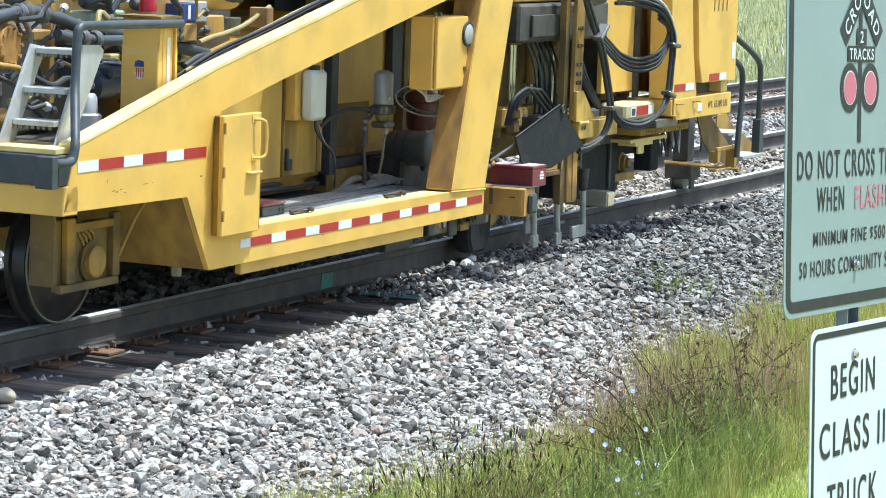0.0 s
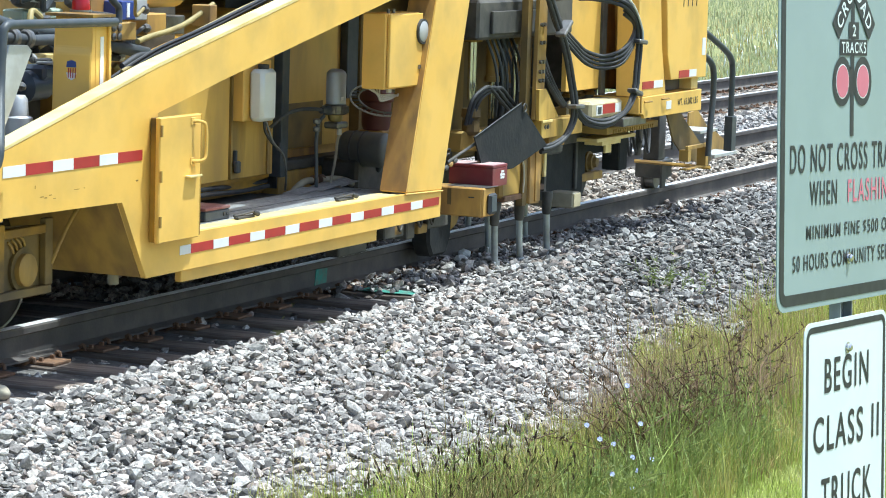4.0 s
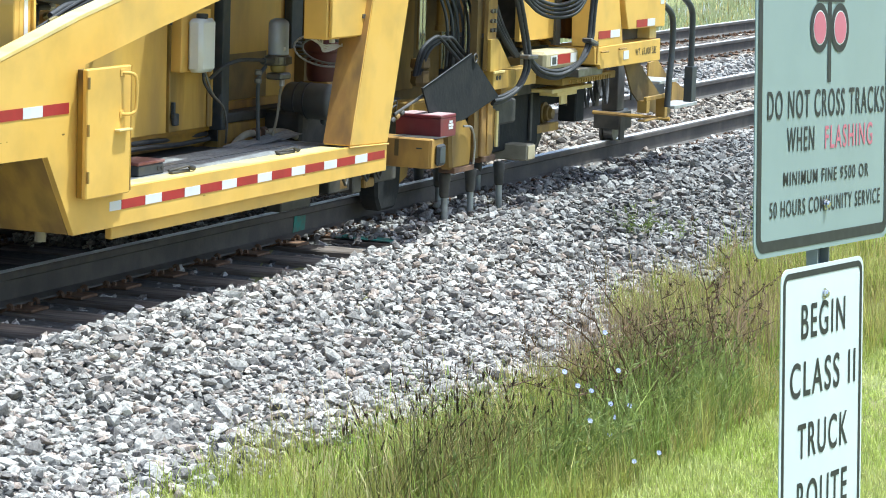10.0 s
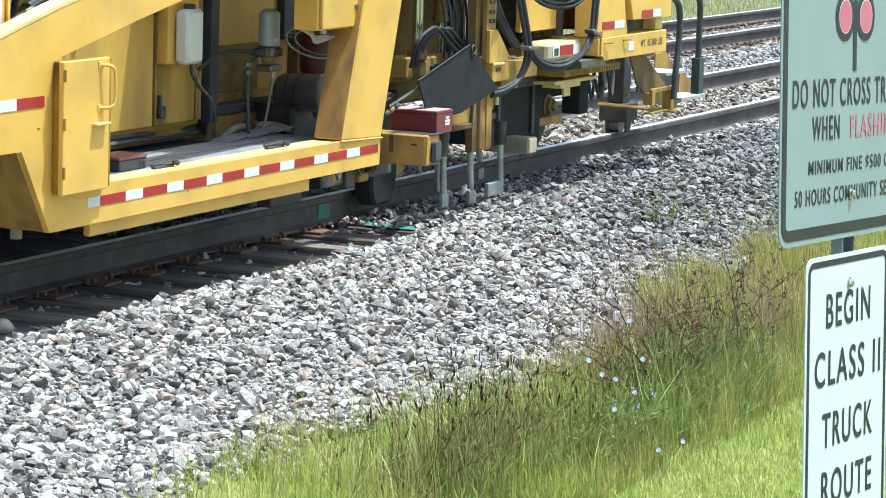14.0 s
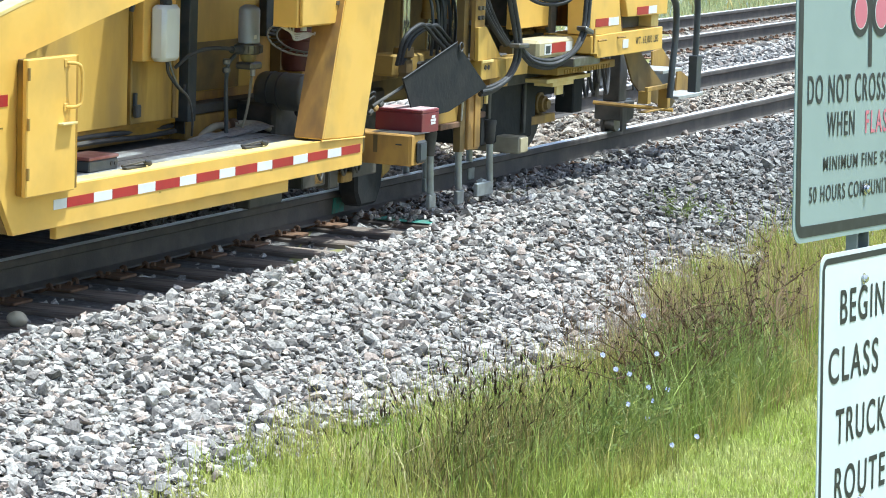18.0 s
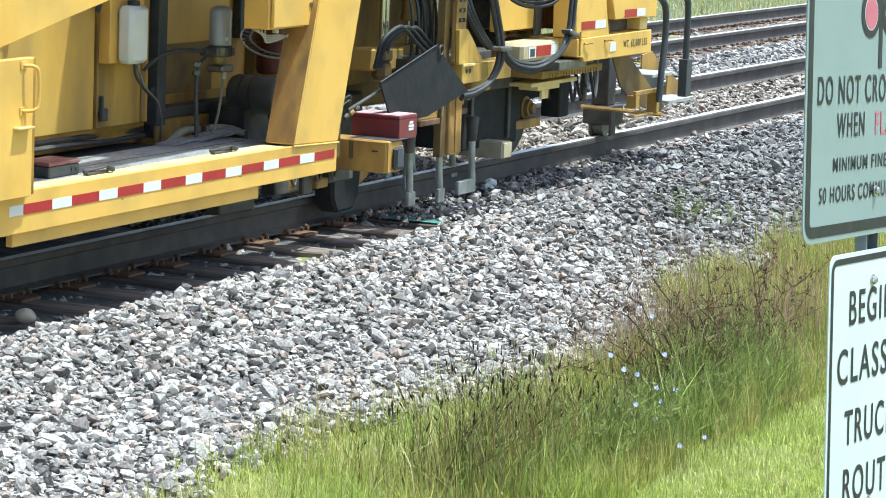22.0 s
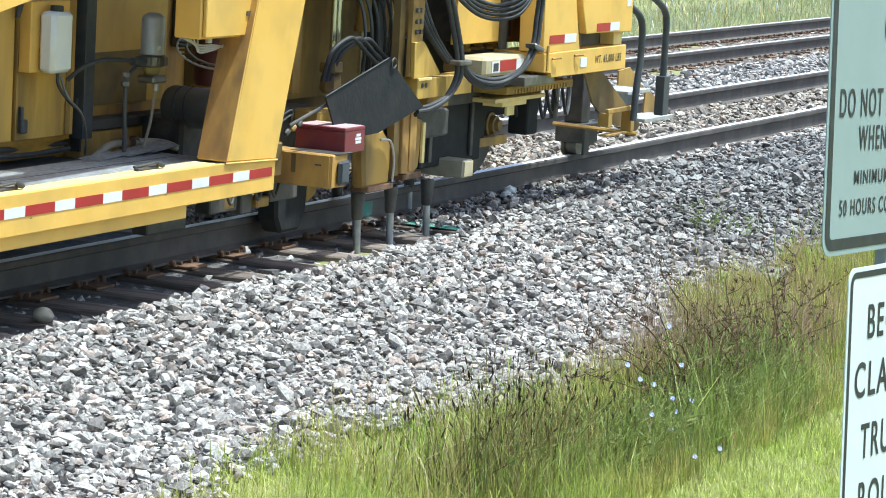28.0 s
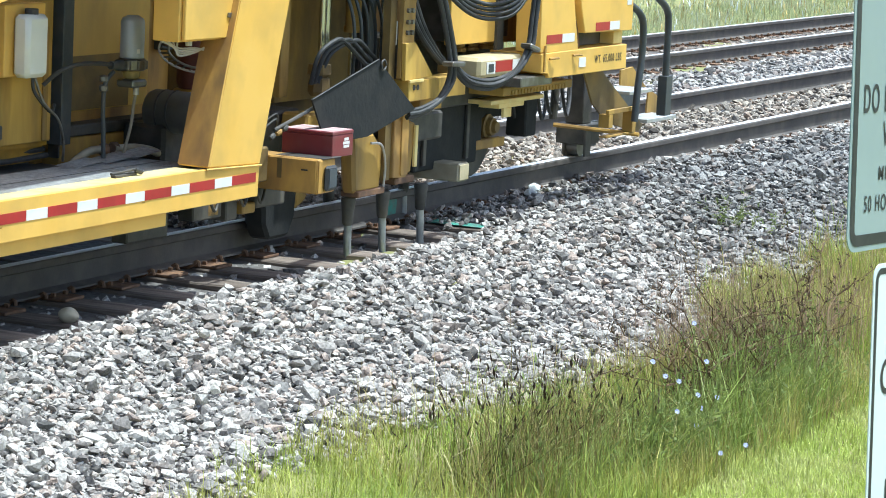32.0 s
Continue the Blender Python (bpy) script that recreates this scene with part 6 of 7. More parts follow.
def lift_unit():
    """The lamp box, the columns, the black flap and the dark frame between pillar and cab."""
    b = lamp_box = part("lamp_box", box(B(), 0.855, 1.045, -0.70, -0.22, 0.255, 0.452), "stained", machine, "yellow steel box with an oily face", 0.006)
    part("end_plate", box(B(), 0.858, 1.042, -0.706, -0.701, 0.262, 0.446), "stained", b, "", 0.002)
    part("side_plate", box(B(), 0.848, 0.854, -0.69, -0.24, 0.262, 0.446), "stained", b, "rust-streaked side plate", 0.002)
    lm = part("lamp_shell", box(B(), 0.905, 1.030, -0.735, -0.707, 0.270, 0.415), "rubber", b, "black square work lamp", 0.02)
    part("lamp_lens", box(B(), 0.925, 1.010, -0.739, -0.7355, 0.292, 0.395), "navy", lm, "dark glass", 0.001)
    part("drip_stain", box(B(), 0.8465, 0.8478, -0.47, -0.44, 0.33, 0.44), "grime", b, "dark drip stain")
    part("box_latch", box(B(), 0.840, 0.847, -0.64, -0.60, 0.385, 0.393), "black", b)
    part("tray", box(B(), 0.90, 1.10, -0.715, -0.40, 0.4525, 0.4545), "black", b, "black steel tray", 0.003)
    # black backing added to keep the gap by the pillar in shade
    part("under_mass", box(B(), 0.35, 1.9, 0.0, 0.28, 0.12, 0.62), "black", machine, "black backing box under the tamping unit", 0.02)
    part("mount_arm", box(B(), 0.60, 0.86, -0.38, -0.24, 0.30, 0.50), "grime", machine, "", 0.01)
    for k in range(2):
        part("valve_hose", tube(B(), [(0.55, -0.5 + 0.04 * k, 0.62), (0.68, -0.52, 0.68 + 0.03 * k), (0.80, -0.46, 0.62), (0.92, -0.40, 0.58)], 0.006, 7), "black", machine, smooth=True)
    for k in range(3):
        part("pipe_fitting", turned(B(), (0.66 + 0.07 * k, -0.50, 0.57 + 0.02 * k), (0.70 + 0.07 * k, -0.50, 0.59 + 0.02 * k), [(0, 0.012), (0.3, 0.019), (0.7, 0.019), (1, 0.012)], 8), "dirty" if k == 1 else "black", machine, "oily pipe fitting", smooth=True)
    # guide columns
    c = part("guide_column", prism(B(), [(2.29, 0.20), (2.47, 0.190), (2.46, 0.62), (2.28, 0.62)], -0.44, -0.39), "stained", machine, "worn yellow guide column", 0.005)
    part("column_face", prism(B(), [(2.375, 0.21), (2.465, 0.207), (2.455, 0.60), (2.365, 0.60)], -0.449, -0.4405), "stained", c, "", 0.003)
    part("column_plate", prism(B(), [(2.265, 0.815), (2.42, 0.815), (2.44, 1.45), (2.43, 1.95), (2.30, 1.95), (2.28, 1.45)], -0.47, -0.44), "dirty", c, "drilled yellow plate", 0.003)
    for z in (0.975, 1.095, 1.16, 1.23, 1.37, 1.50):
        for x in (2.32, 2.375):
            part("column_bolt", cyl(B(), (x, -0.471, z), (x, -0.488, z), 0.016, 6), "steel" if z not in (1.095,) else "black", c)
    part("gusset", prism(B(), [(2.275, 0.805), (2.655, 0.815), (2.41, 1.02), (2.39, 1.035), (2.265, 1.035)], -0.50, -0.472), "panel", c, "yellow corner gusset", 0.003)
    part("cross_arm", box(B(), 2.33, 3.12, -0.50, -0.38, 0.672, 0.803), "panel", c, "yellow arm with two slots", 0.005)
    part("arm_lip", box(B(), 2.315, 2.50, -0.515, -0.501, 0.79, 0.808), "pale", c, "", 0.002)
    for x in (2.395, 2.445):
        part("slot", cyl(B(), (x, -0.5005, 0.757), (x, -0.504, 0.757), 0.017, 12), "black", c)
    part("arm_foot", box(B(), 2.55, 2.85, -0.47, -0.40, 0.60, 0.67), "dirty", c, "", 0.004)
    part("dark_column", box(B(), 2.20, 2.28, -0.42, -0.37, 0.19, 1.9), "grime", machine, "oily yellow-brown column")
    fl = part("rubber_flap", prism(B(), [(1.06, 0.768), (1.85, 0.960), (2.36, 0.632), (1.76, 0.505), (1.25, 0.495)], -0.535, -0.523), "flap", machine, "black rubber flap hanging at a slant", 0.002)
    part("flap_edge", tube(B(), [(1.06, -0.54, 0.771), (1.46, -0.54, 0.868), (1.85, -0.54, 0.963)], 0.003, 6, 2), "steel", fl, "thin worn steel edge strip")
    part("flap_ring", tube(B(), [(1.90 + 0.03 * math.cos(q), -0.545, 0.925 + 0.03 * math.sin(q)) for q in np.linspace(0, 6.0, 9)], 0.006, 6, 2), "black", fl, smooth=True)
    part("flap_rod", tube(B(), [(0.70, -0.50, 0.615), (0.95, -0.50, 0.67), (1.22, -0.51, 0.735)], 0.011, 8, 2), "black", machine, "dark push rod")
    bm = B()
    box(bm, 1.0, 3.2, 0.30, 1.3, 0.45, 2.1)
    part("work_frame", bm, "grime", machine, "oily brown frame of the tamping unit", 0.02)
    part("frame_panel", box(B(), 2.02, 2.62, 0.26, 0.298, 0.62, 1.38), "dirty", machine, "oil-brown panel", 0.004)
    part("frame_panel", box(B(), 1.55, 1.90, 0.26, 0.298, 0.66, 1.30), "dirty", machine, "oil-brown panel", 0.004)
    part("top_beam", box(B(), 1.55, 3.3, -0.32, 0.2, 1.40, 1.68), "black", machine, "black painted cross beam", 0.02)
    part("beam_plate", box(B(), 1.75, 2.6, -0.345, -0.322, 1.44, 1.60), "black", machine, "", 0.004)
    part("upper_beam", box(B(), 1.3, 3.4, -0.25, 0.2, 1.69, 2.1), "dirty", machine, "", 0.01)
    part("pump", turned(B(), (2.55, -0.40, 1.72), (2.95, -0.40, 1.74), [(0, 0.05), (0.2, 0.06), (0.5, 0.06), (0.55, 0.075), (0.85, 0.075), (1, 0.06)], 16), "steel", machine, "grey hydraulic pump", smooth=True)
    for x, z0, z1 in ((1.93, 0.96, 1.40), (1.99, 0.96, 1.40), (2.32, 0.80, 1.10), (2.72, 0.80, 1.36)):
        cy = part("lift_cylinder", cyl(B(), (x, -0.1, z1), (x, -0.1, z1 + 0.36), 0.048, 14), "dirty", machine, "oily yellow cylinder", smooth=True)
        part("rod", cyl(B(), (x, -0.1, z0), (x, -0.1, z1), 0.020, 12), "chrome", cy, "chromed rod", smooth=True)
        part("gland", cyl(B(), (x, -0.1, z1 - 0.03), (x, -0.1, z1 + 0.01), 0.056, 14), "dirty", cy, smooth=True)
    part("damper", cyl(B(), (2.87, -0.1, 0.97), (2.87, -0.1, 1.12), 0.022, 12), "alu", machine, "small silver damper", smooth=True)
    part("side_post", box(B(), 2.60, 2.70, -0.06, 0.05, 0.5, 1.5), "pipe", machine, "", 0.004)
    part("side_post", box(B(), 1.62, 1.72, 0.0, 0.1, 0.7, 1.5), "dirty", machine, "", 0.004)
    part("valve_lump", turned(B(), (1.74, -0.2, 0.72), (1.74, -0.2, 0.91), [(0, 0.05), (0.15, 0.07), (0.55, 0.065), (0.6, 0.05), (0.7, 0.075), (1, 0.07)], 8), "grime", machine, "oily orange-yellow casting")
    for k in range(3):
        o = 0.09 * k
        bm = tube(B(), [(1.60 + o * 0.5, -0.22, 0.80), (1.60 + o * 0.8, -0.27, 0.98), (1.74 + o, -0.31, 1.065 - 0.01 * k), (1.85 + o, -0.31, 1.04), (1.98 + o, -0.32, 0.96), (2.16 + o, -0.33, 0.86)], 0.014, 8)
        part("hydraulic_hose", bm, "rubber", machine, "black hydraulic hose", smooth=True)
    for k in range(6):
        x = 2.0 + 0.09 * k
        bm = tube(B(), [(x - 0.05, -0.2, 1.42), (x, -0.26, 1.22), (x + 0.03, -0.27, 1.05), (x + 0.06, -0.25, 0.84)], 0.011, 7)
        part("hydraulic_hose", bm, "pipe", machine, "thin grey hose", smooth=True)
    for k in range(3):
        bm = tube(B(), [(2.50 + 0.05 * k, -0.36, 1.32), (2.58 + 0.05 * k, -0.40, 1.12), (2.74 + 0.04 * k, -0.42, 0.97), (2.9 + 0.03 * k, -0.42, 0.88)], 0.018, 8)
        part("hydraulic_hose", bm, "rubber", machine, "black hydraulic hose", smooth=True)
    # looms of thick black hose hanging in front
    for k in range(3):
        o, y = 0.036 * k - 0.036, -0.57 - 0.012 * (k % 2)
        bm = tube(B(), [(2.02 + o, y, 1.92), (2.20 + o, y, 1.73), (2.43 + o, y, 1.48), (2.58 + o, y, 1.30), (2.69 + o, y, 1.10), (2.755 + o, y - 0.01, 0.90), (2.745 + o * 0.9, y, 0.77),
                        (2.60 + o * 0.7, y + 0.01, 0.665 + 0.4 * o), (2.42 + o * 0.3, y + 0.03, 0.612 + 0.5 * o), (2.30, y + 0.06, 0.60 + 0.5 * o)], 0.0165, 9)
        part("hose_loom", bm, "rubber", machine, "thick black hydraulic hose", smooth=True)
    for k in range(3):
        o, y = 0.034 * k - 0.034, -0.61 - 0.012 * (k % 2)
        bm = tube(B(), [(2.7, y, 1.72 + o), (2.93, y, 1.715 + o), (3.14, y - 0.07, 1.692 + o), (3.245 + o * 0.6, y - 0.16, 1.637 + o * 0.6), (3.455 + o, y - 0.17, 1.507), (3.515 + o, y - 0.17, 1.347), (3.49 + o, y - 0.17, 1.147), (3.45 + o, y - 0.17, 0.977),
                        (3.285 + o * 0.7, y - 0.16, 0.837 + 0.3 * o), (3.10, y - 0.09, 0.757 + 0.7 * o), (2.90, y - 0.03, 0.775 + 0.7 * o), (2.82, y + 0.02, 0.84 + 0.5 * o), (2.75, y + 0.03, 0.92)], 0.016, 9)
        part("hose_loom", bm, "rubber", machine, "thick black hydraulic hose", smooth=True)
    for k in range(4):
        o = 0.030 * k - 0.03
        bm = tube(B(), [(2.20 + o, -0.55, 1.78), (2.44 + o, -0.55, 1.50 + o * 0.3), (2.74 + o, -0.56, 1.33 + o * 0.5), (3.0, -0.57, 1.225 + o), (3.13, -0.66, 1.195 + o), (3.265, -0.75, 1.242 + o * 1.1),
                        (3.465 - o * 0.5, -0.76, 1.387 + o * 0.4), (3.465 - o * 0.5, -0.76, 1.497), (3.26, -0.75, 1.625 - o)], 0.0145, 9)
        part("hose_loom", bm, "rubber", machine, "thick black hydraulic hose", smooth=True)
    for x, z, w, t in ((2.73, 0.895, 0.17, 2), (3.455, 0.978, 0.15, 14), (3.505, 1.357, 0.17, 6), (2.45, 1.475, 0.18, -35)):
        ob = part("hose_clamp", box(B(), -w / 2, w / 2, -0.04, 0.04, -0.016, 0.016), "steel", machine, "aluminium hose clamp", 0.008)
        ob.matrix_basis = pose(x, -0.60 if x < 3 else -0.785, z, 0, t, 0)
    part("white_cable", tube(B(), [(2.90, -0.70, 1.80), (3.22, -0.80, 1.68), (3.47, -0.81, 1.48), (3.52, -0.81, 1.34)], 0.008, 7), "jug", machine, "thin white cable", smooth=True)
    return lamp_box


known = set(machine.children_recursive)
lamp_box = lift_unit()
own = {lamp_box, *lamp_box.children_recursive}
step_back([ob for ob in machine.children_recursive if ob not in known and ob not in own], 0.98, 0.0)
step_back(own, 0.982, 0.0)


def cab():
    c = part("cab_body", prism(B(), [(3.67, 0.925), (4.285, 0.91), (4.16, 1.30), (4.00, 2.3), (3.60, 2.3)], -0.72, -0.54), "yellow", machine, "yellow cab side plate", 0.004)
    part("cab_panel", prism(B(), [(4.335, 1.03), (5.15, 1.02), (5.13, 2.3), (4.08, 2.3), (4.245, 1.22)], -0.742, -0.30), "yellow", c, "yellow cab side panel", 0.005)
    part("panel_gap", prism(B(), [(4.29, 0.93), (4.37, 0.94), (4.25, 1.4), (4.10, 2.3), (4.005, 2.3), (4.165, 1.3)], -0.69, -0.54), "rust", c, "rust-brown gap strip")
    part("mount_block", box(B(), 4.93, 5.08, -0.70, -0.45, 0.927, 1.018), "pale", c, "", 0.004)
    part("dark_gap", box(B(), 4.40, 4.92, -0.60, 0.2, 0.927, 1.03), "black", c)
    part("cab_back", box(B(), 3.62, 5.10, -0.30, 2.0, 0.95, 2.3), "stained", c)
    b = part("rear_beam", prism(B(), [(3.69, 0.79), (3.80, 0.79), (3.82, 0.752), (5.12, 0.752), (5.11, 0.924), (3.68, 0.920)], -0.725, -0.35), "yellow", machine, "yellow end beam with a weight mark", 0.005)
    lettering("WT. 65,000 LBS", 0.47, 0.064, "sign_black", b, (4.785, -0.727, 0.838), "black stencilled letters")
    part("reflector", box(B(), 4.29, 4.40, -0.729, -0.7255, 0.80, 0.865), "white", b, "white reflector")
    for x, z in ((3.80, 0.88), (4.18, 0.885)):
        part("hook", tube(B(), [(x, -0.73, z), (x + 0.05, -0.75, z + 0.004), (x + 0.10, -0.75, z + 0.002)], 0.008, 6, 2), "dirty", b)
    part("latch_bar", box(B(), 3.715, 3.735, -0.735, -0.726, 0.80, 0.97), "dirty", b)
    tape_strip(3.755, 1.008, 0.058, [("red", 0.25), ("white", 0.20)], -0.720)
    tape_strip(4.505, 1.066, 0.058, [("red", 0.24), ("white", 0.17)], -0.742)
    # the model mark is drawn as plain strokes
    for k in range(4):
        part("mark_stroke", prism(B(), [(4.55 + 0.10 * k, 1.60), (4.565 + 0.10 * k, 1.60), (4.565 + 0.10 * k, 1.76), (4.55 + 0.10 * k, 1.76)], -0.745, -0.743), "sign_black", c, "dark painted stroke")
    part("decal", box(B(), 5.03, 5.11, -0.745, -0.7425, 1.20, 1.34), "white", c, "small white decal")
    h = part("hood", box(B(), 3.02, 3.675, -0.60, -0.38, 0.780, 0.910), "cream", machine, "dusty cream hood", 0.022)
    part("hood_tape", box(B(), 3.12, 3.245, -0.604, -0.6005, 0.805, 0.880), "white", h, "white label")
    part("hood_mark", box(B(), 3.145, 3.22, -0.606, -0.6045, 0.815, 0.868), "pipe", h)
    part("hood_tape", box(B(), 3.25, 3.50, -0.604, -0.6005, 0.812, 0.882), "red", h, "red reflective tape")
    part("hood_tape", box(B(), 3.505, 3.62, -0.604, -0.6005, 0.812, 0.882), "white", h, "white reflective tape")
    part("hood_bracket", box(B(), 3.02, 3.30, -0.46, -0.30, 0.80, 0.86), "dirty", machine, "", 0.006)
    part("inner_panel", box(B(), 2.90, 3.64, -0.44, -0.40, 0.985, 2.2), "yellow", machine, "yellow panel behind the hoses", 0.004)
    part("inner_post", box(B(), 3.55, 3.645, -0.46, -0.441, 0.93, 2.2), "black", machine, "dark upright post")
    # black filler added so the gap behind the hoses reads as shade
    part("inner_back", box(B(), 3.15, 4.05, -0.30, -0.05, 0.99, 2.25), "black", machine, "black filler box behind the hoses")
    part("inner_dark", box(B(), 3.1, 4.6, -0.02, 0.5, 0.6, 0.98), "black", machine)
    for x, z, s in ((3.42, 0.91, 0.05), (3.62, 0.91, 0.045), (3.84, 0.91, 0.045)):
        part("valve", turned(B(), (x, -0.25, z), (x, -0.25, z + s), [(0, 0.05), (0.4, 0.055), (0.6, 0.04), (1, 0.045)], 8), "dirty", machine, "dusty valve")
    part("lamp_case", box(B(), 3.44, 3.93, -0.70, -0.55, 0.708, 0.772), "steel", machine, "grey metal case", 0.006)
    rp = part("foot_plate", box(B(), 3.50, 4.60, -0.55, -0.25, 0.635, 0.690), "sooty", machine, "rusty toothed foot plate", 0.004)
    for k in range(18):
        part("tooth", box(B(), 3.62 + 0.05 * k, 3.645 + 0.05 * k, -0.558, -0.5505, 0.637, 0.668), "sooty", rp)
    part("sub_frame", box(B(), 3.0, 4.5, -0.30, 0.3, 0.56, 0.70), "black", machine, "", 0.01)
    le = part("yellow_ledge", box(B(), 3.50, 4.32, -0.47, -0.22, 0.570, 0.598), "pale", machine, "cream painted ledge", 0.003)
    part("ledge_step", box(B(), 3.66, 4.05, -0.45, -0.30, 0.535, 0.569), "pale", le, "", 0.003)
    part("ledge_drop", box(B(), 3.76, 3.88, -0.44, -0.42, 0.47, 0.534), "pale", le, "", 0.003)
    w = part("rear_wheel", turned(B(), (4.08, 0.08, 0.355), (4.08, -0.05, 0.355), [(0, 0.30), (0.06, 0.385), (0.28, 0.385), (0.34, 0.362), (0.93, 0.352), (0.94, 0.29), (1, 0.10)], 36), "black", machine, "black oily steel wheel", smooth=True)
    part("axle_end", turned(B(), (4.10, -0.14, 0.365), (4.10, -0.24, 0.365), [(0, 0.085), (0.35, 0.085), (0.4, 0.065), (0.7, 0.06), (0.75, 0.045), (1, 0.038)], 22), "grime", w, "oily yellow axle end", smooth=True)
    part("axle_plate", turned(B(), (3.92, -0.12, 0.36), (3.92, -0.15, 0.36), [(0, 0.15), (0.6, 0.15), (1, 0.12)], 20), "black", w, smooth=True)
    part("brake_beam", box(B(), 3.69, 4.25, -0.23, -0.18, 0.228, 0.292), "dirty", w, "oily brake beam", 0.006)
    bm = B()
    box(bm, 2.9, 4.5, -0.16, 0.0, 0.42, 0.60)
    box(bm, 4.42, 4.60, -0.30, -0.15, 0.28, 0.60)
    box(bm, 2.85, 3.75, -0.26, 0.2, 0.16, 0.70)
    box(bm, 3.72, 3.9, -0.22, 0.2, 0.25, 0.62)
    bf = part("bogie_frame", bm, "flap", machine, "black bogie frame", 0.01)
    for k in range(2):
        part("frame_rib", box(B(), 2.92 + 0.62 * k, 2.96 + 0.62 * k, -0.285, -0.262, 0.20, 0.66), "black", bf, "", 0.004)
    for k in range(5):
        part("frame_bolt", cyl(B(), (2.99 + 0.14 * k, -0.262, 0.60), (2.99 + 0.14 * k, -0.28, 0.60), 0.016, 6), "rust", bf)
    for k in range(7):
        x = 4.35 + 0.14 * k
        bm = tube(B(), [(x, -0.2, 0.66), (x + 0.02, -0.22, 0.50), (x + 0.14, -0.2, 0.36 + 0.03 * (k % 3)), (x + 0.30, -0.15, 0.46), (x + 0.36, -0.12, 0.66)], 0.013, 7)
        part("brake_hose", bm, "rubber", machine, "thin black brake hose", smooth=True)
    part("air_strut", cyl(B(), (5.10, -0.2, 0.35), (5.13, -0.2, 0.70), 0.03, 10), "black", machine)
    # the measuring buggy on the rail
    bg = part("rail_buggy", box(B(), 5.84, 6.10, -0.14, 0.10, 0.10, 0.25), "black", machine, "dark measuring buggy riding on the rail", 0.008)
    part("buggy_wheel", turned(B(), (5.97, 0.06, 0.076), (5.97, -0.05, 0.076), [(0, 0.095), (0.2, 0.095), (0.25, 0.076), (1, 0.075)], 20), "steel", bg, "worn steel wheel", smooth=True)
    part("buggy_guard", box(B(), 5.80, 5.90, -0.16, -0.14, 0.02, 0.25), "black", bg, "", 0.004)
    part("buggy_guard", box(B(), 6.08, 6.26, -0.05, -0.03, 0.06, 0.25), "pipe", bg, "", 0.004)
    part("buggy_post", box(B(), 5.86, 6.02, -0.10, 0.04, 0.251, 0.74), "black", bg, "dark square post", 0.006)
    part("buggy_arm", tube(B(), [(5.62, 0.02, 0.255), (5.60, -0.30, 0.25), (5.585, -0.66, 0.245)], 0.017, 6, 2), "dirty", bg, "oily steel cross bar")
    # the steps at the cab's end
    s1 = part("step_bracket", prism(B(), [(4.76, 0.745), (5.06, 0.745), (5.20, 0.66), (5.90, 0.285), (5.82, 0.24), (5.24, 0.34), (4.95, 0.50)], -0.56, -0.545), "grime", machine, "yellow-brown step bracket", 0.002)
    s2 = part("step_bracket", prism(B(), [(6.25, 0.52), (6.25, 0.64), (6.47, 0.655), (6.76, 0.485)], -0.22, -0.205), "dirty", machine, "yellow-brown step bracket", 0.002)
    part("bracket_toe", prism(B(), [(6.47, 0.50), (6.88, 0.36), (6.88, 0.295), (6.45, 0.31)], -0.36, -0.345), "dirty", s2, "", 0.002)
    part("tread", box(B(), 5.76, 6.20, -0.50, -0.23, 0.505, 0.530), "alu", s1, "worn metal tread", 0.003)
    part("riser", box(B(), 5.76, 6.55, -0.26, -0.245, 0.36, 0.50), "pipe", s1)
    part("tread", box(B(), 5.98, 6.55, -0.56, -0.34, 0.290, 0.318), "alu", s1, "worn metal tread", 0.003)
    fr = part("corner_frame", box(B(), 4.97, 5.48, -0.68, -0.655, 0.43, 0.462), "dirty", machine, "small yellow welded frame", 0.003)
    part("frame_leg", box(B(), 4.98, 5.05, -0.68, -0.60, 0.335, 0.429), "dirty", fr, "", 0.003)
    part("frame_leg", box(B(), 5.41, 5.47, -0.68, -0.60, 0.275, 0.429), "dirty", fr, "", 0.003)
    part("frame_foot", box(B(), 5.0, 5.50, -0.66, -0.60, 0.262, 0.274), "dirty", fr, "", 0.002)
    part("hand_rail", tube(B(), [(5.06, -0.70, 1.225), (5.20, -0.71, 1.185), (5.34, -0.72, 1.12), (5.405, -0.72, 1.03), (5.41, -0.72, 0.82), (5.37, -0.72, 0.60), (5.345, -0.72, 0.36)], 0.026, 10), "pipe", machine, "dark bent tube hand rail", smooth=True)
    hr = part("hand_rail", tube(B(), [(5.10, -0.70, 1.41), (5.35, -0.71, 1.33), (5.68, -0.72, 1.215), (5.83, -0.72, 1.14), (5.875, -0.72, 1.05), (5.88, -0.72, 0.85), (5.88, -0.72, 0.66)], 0.026, 10), "pipe", machine, "dark bent tube hand rail", smooth=True)
    part("rail_socket", box(B(), 5.84, 5.95, -0.75, -0.68, 0.37, 0.66), "pipe", hr, "dark square socket", 0.004)


cab()


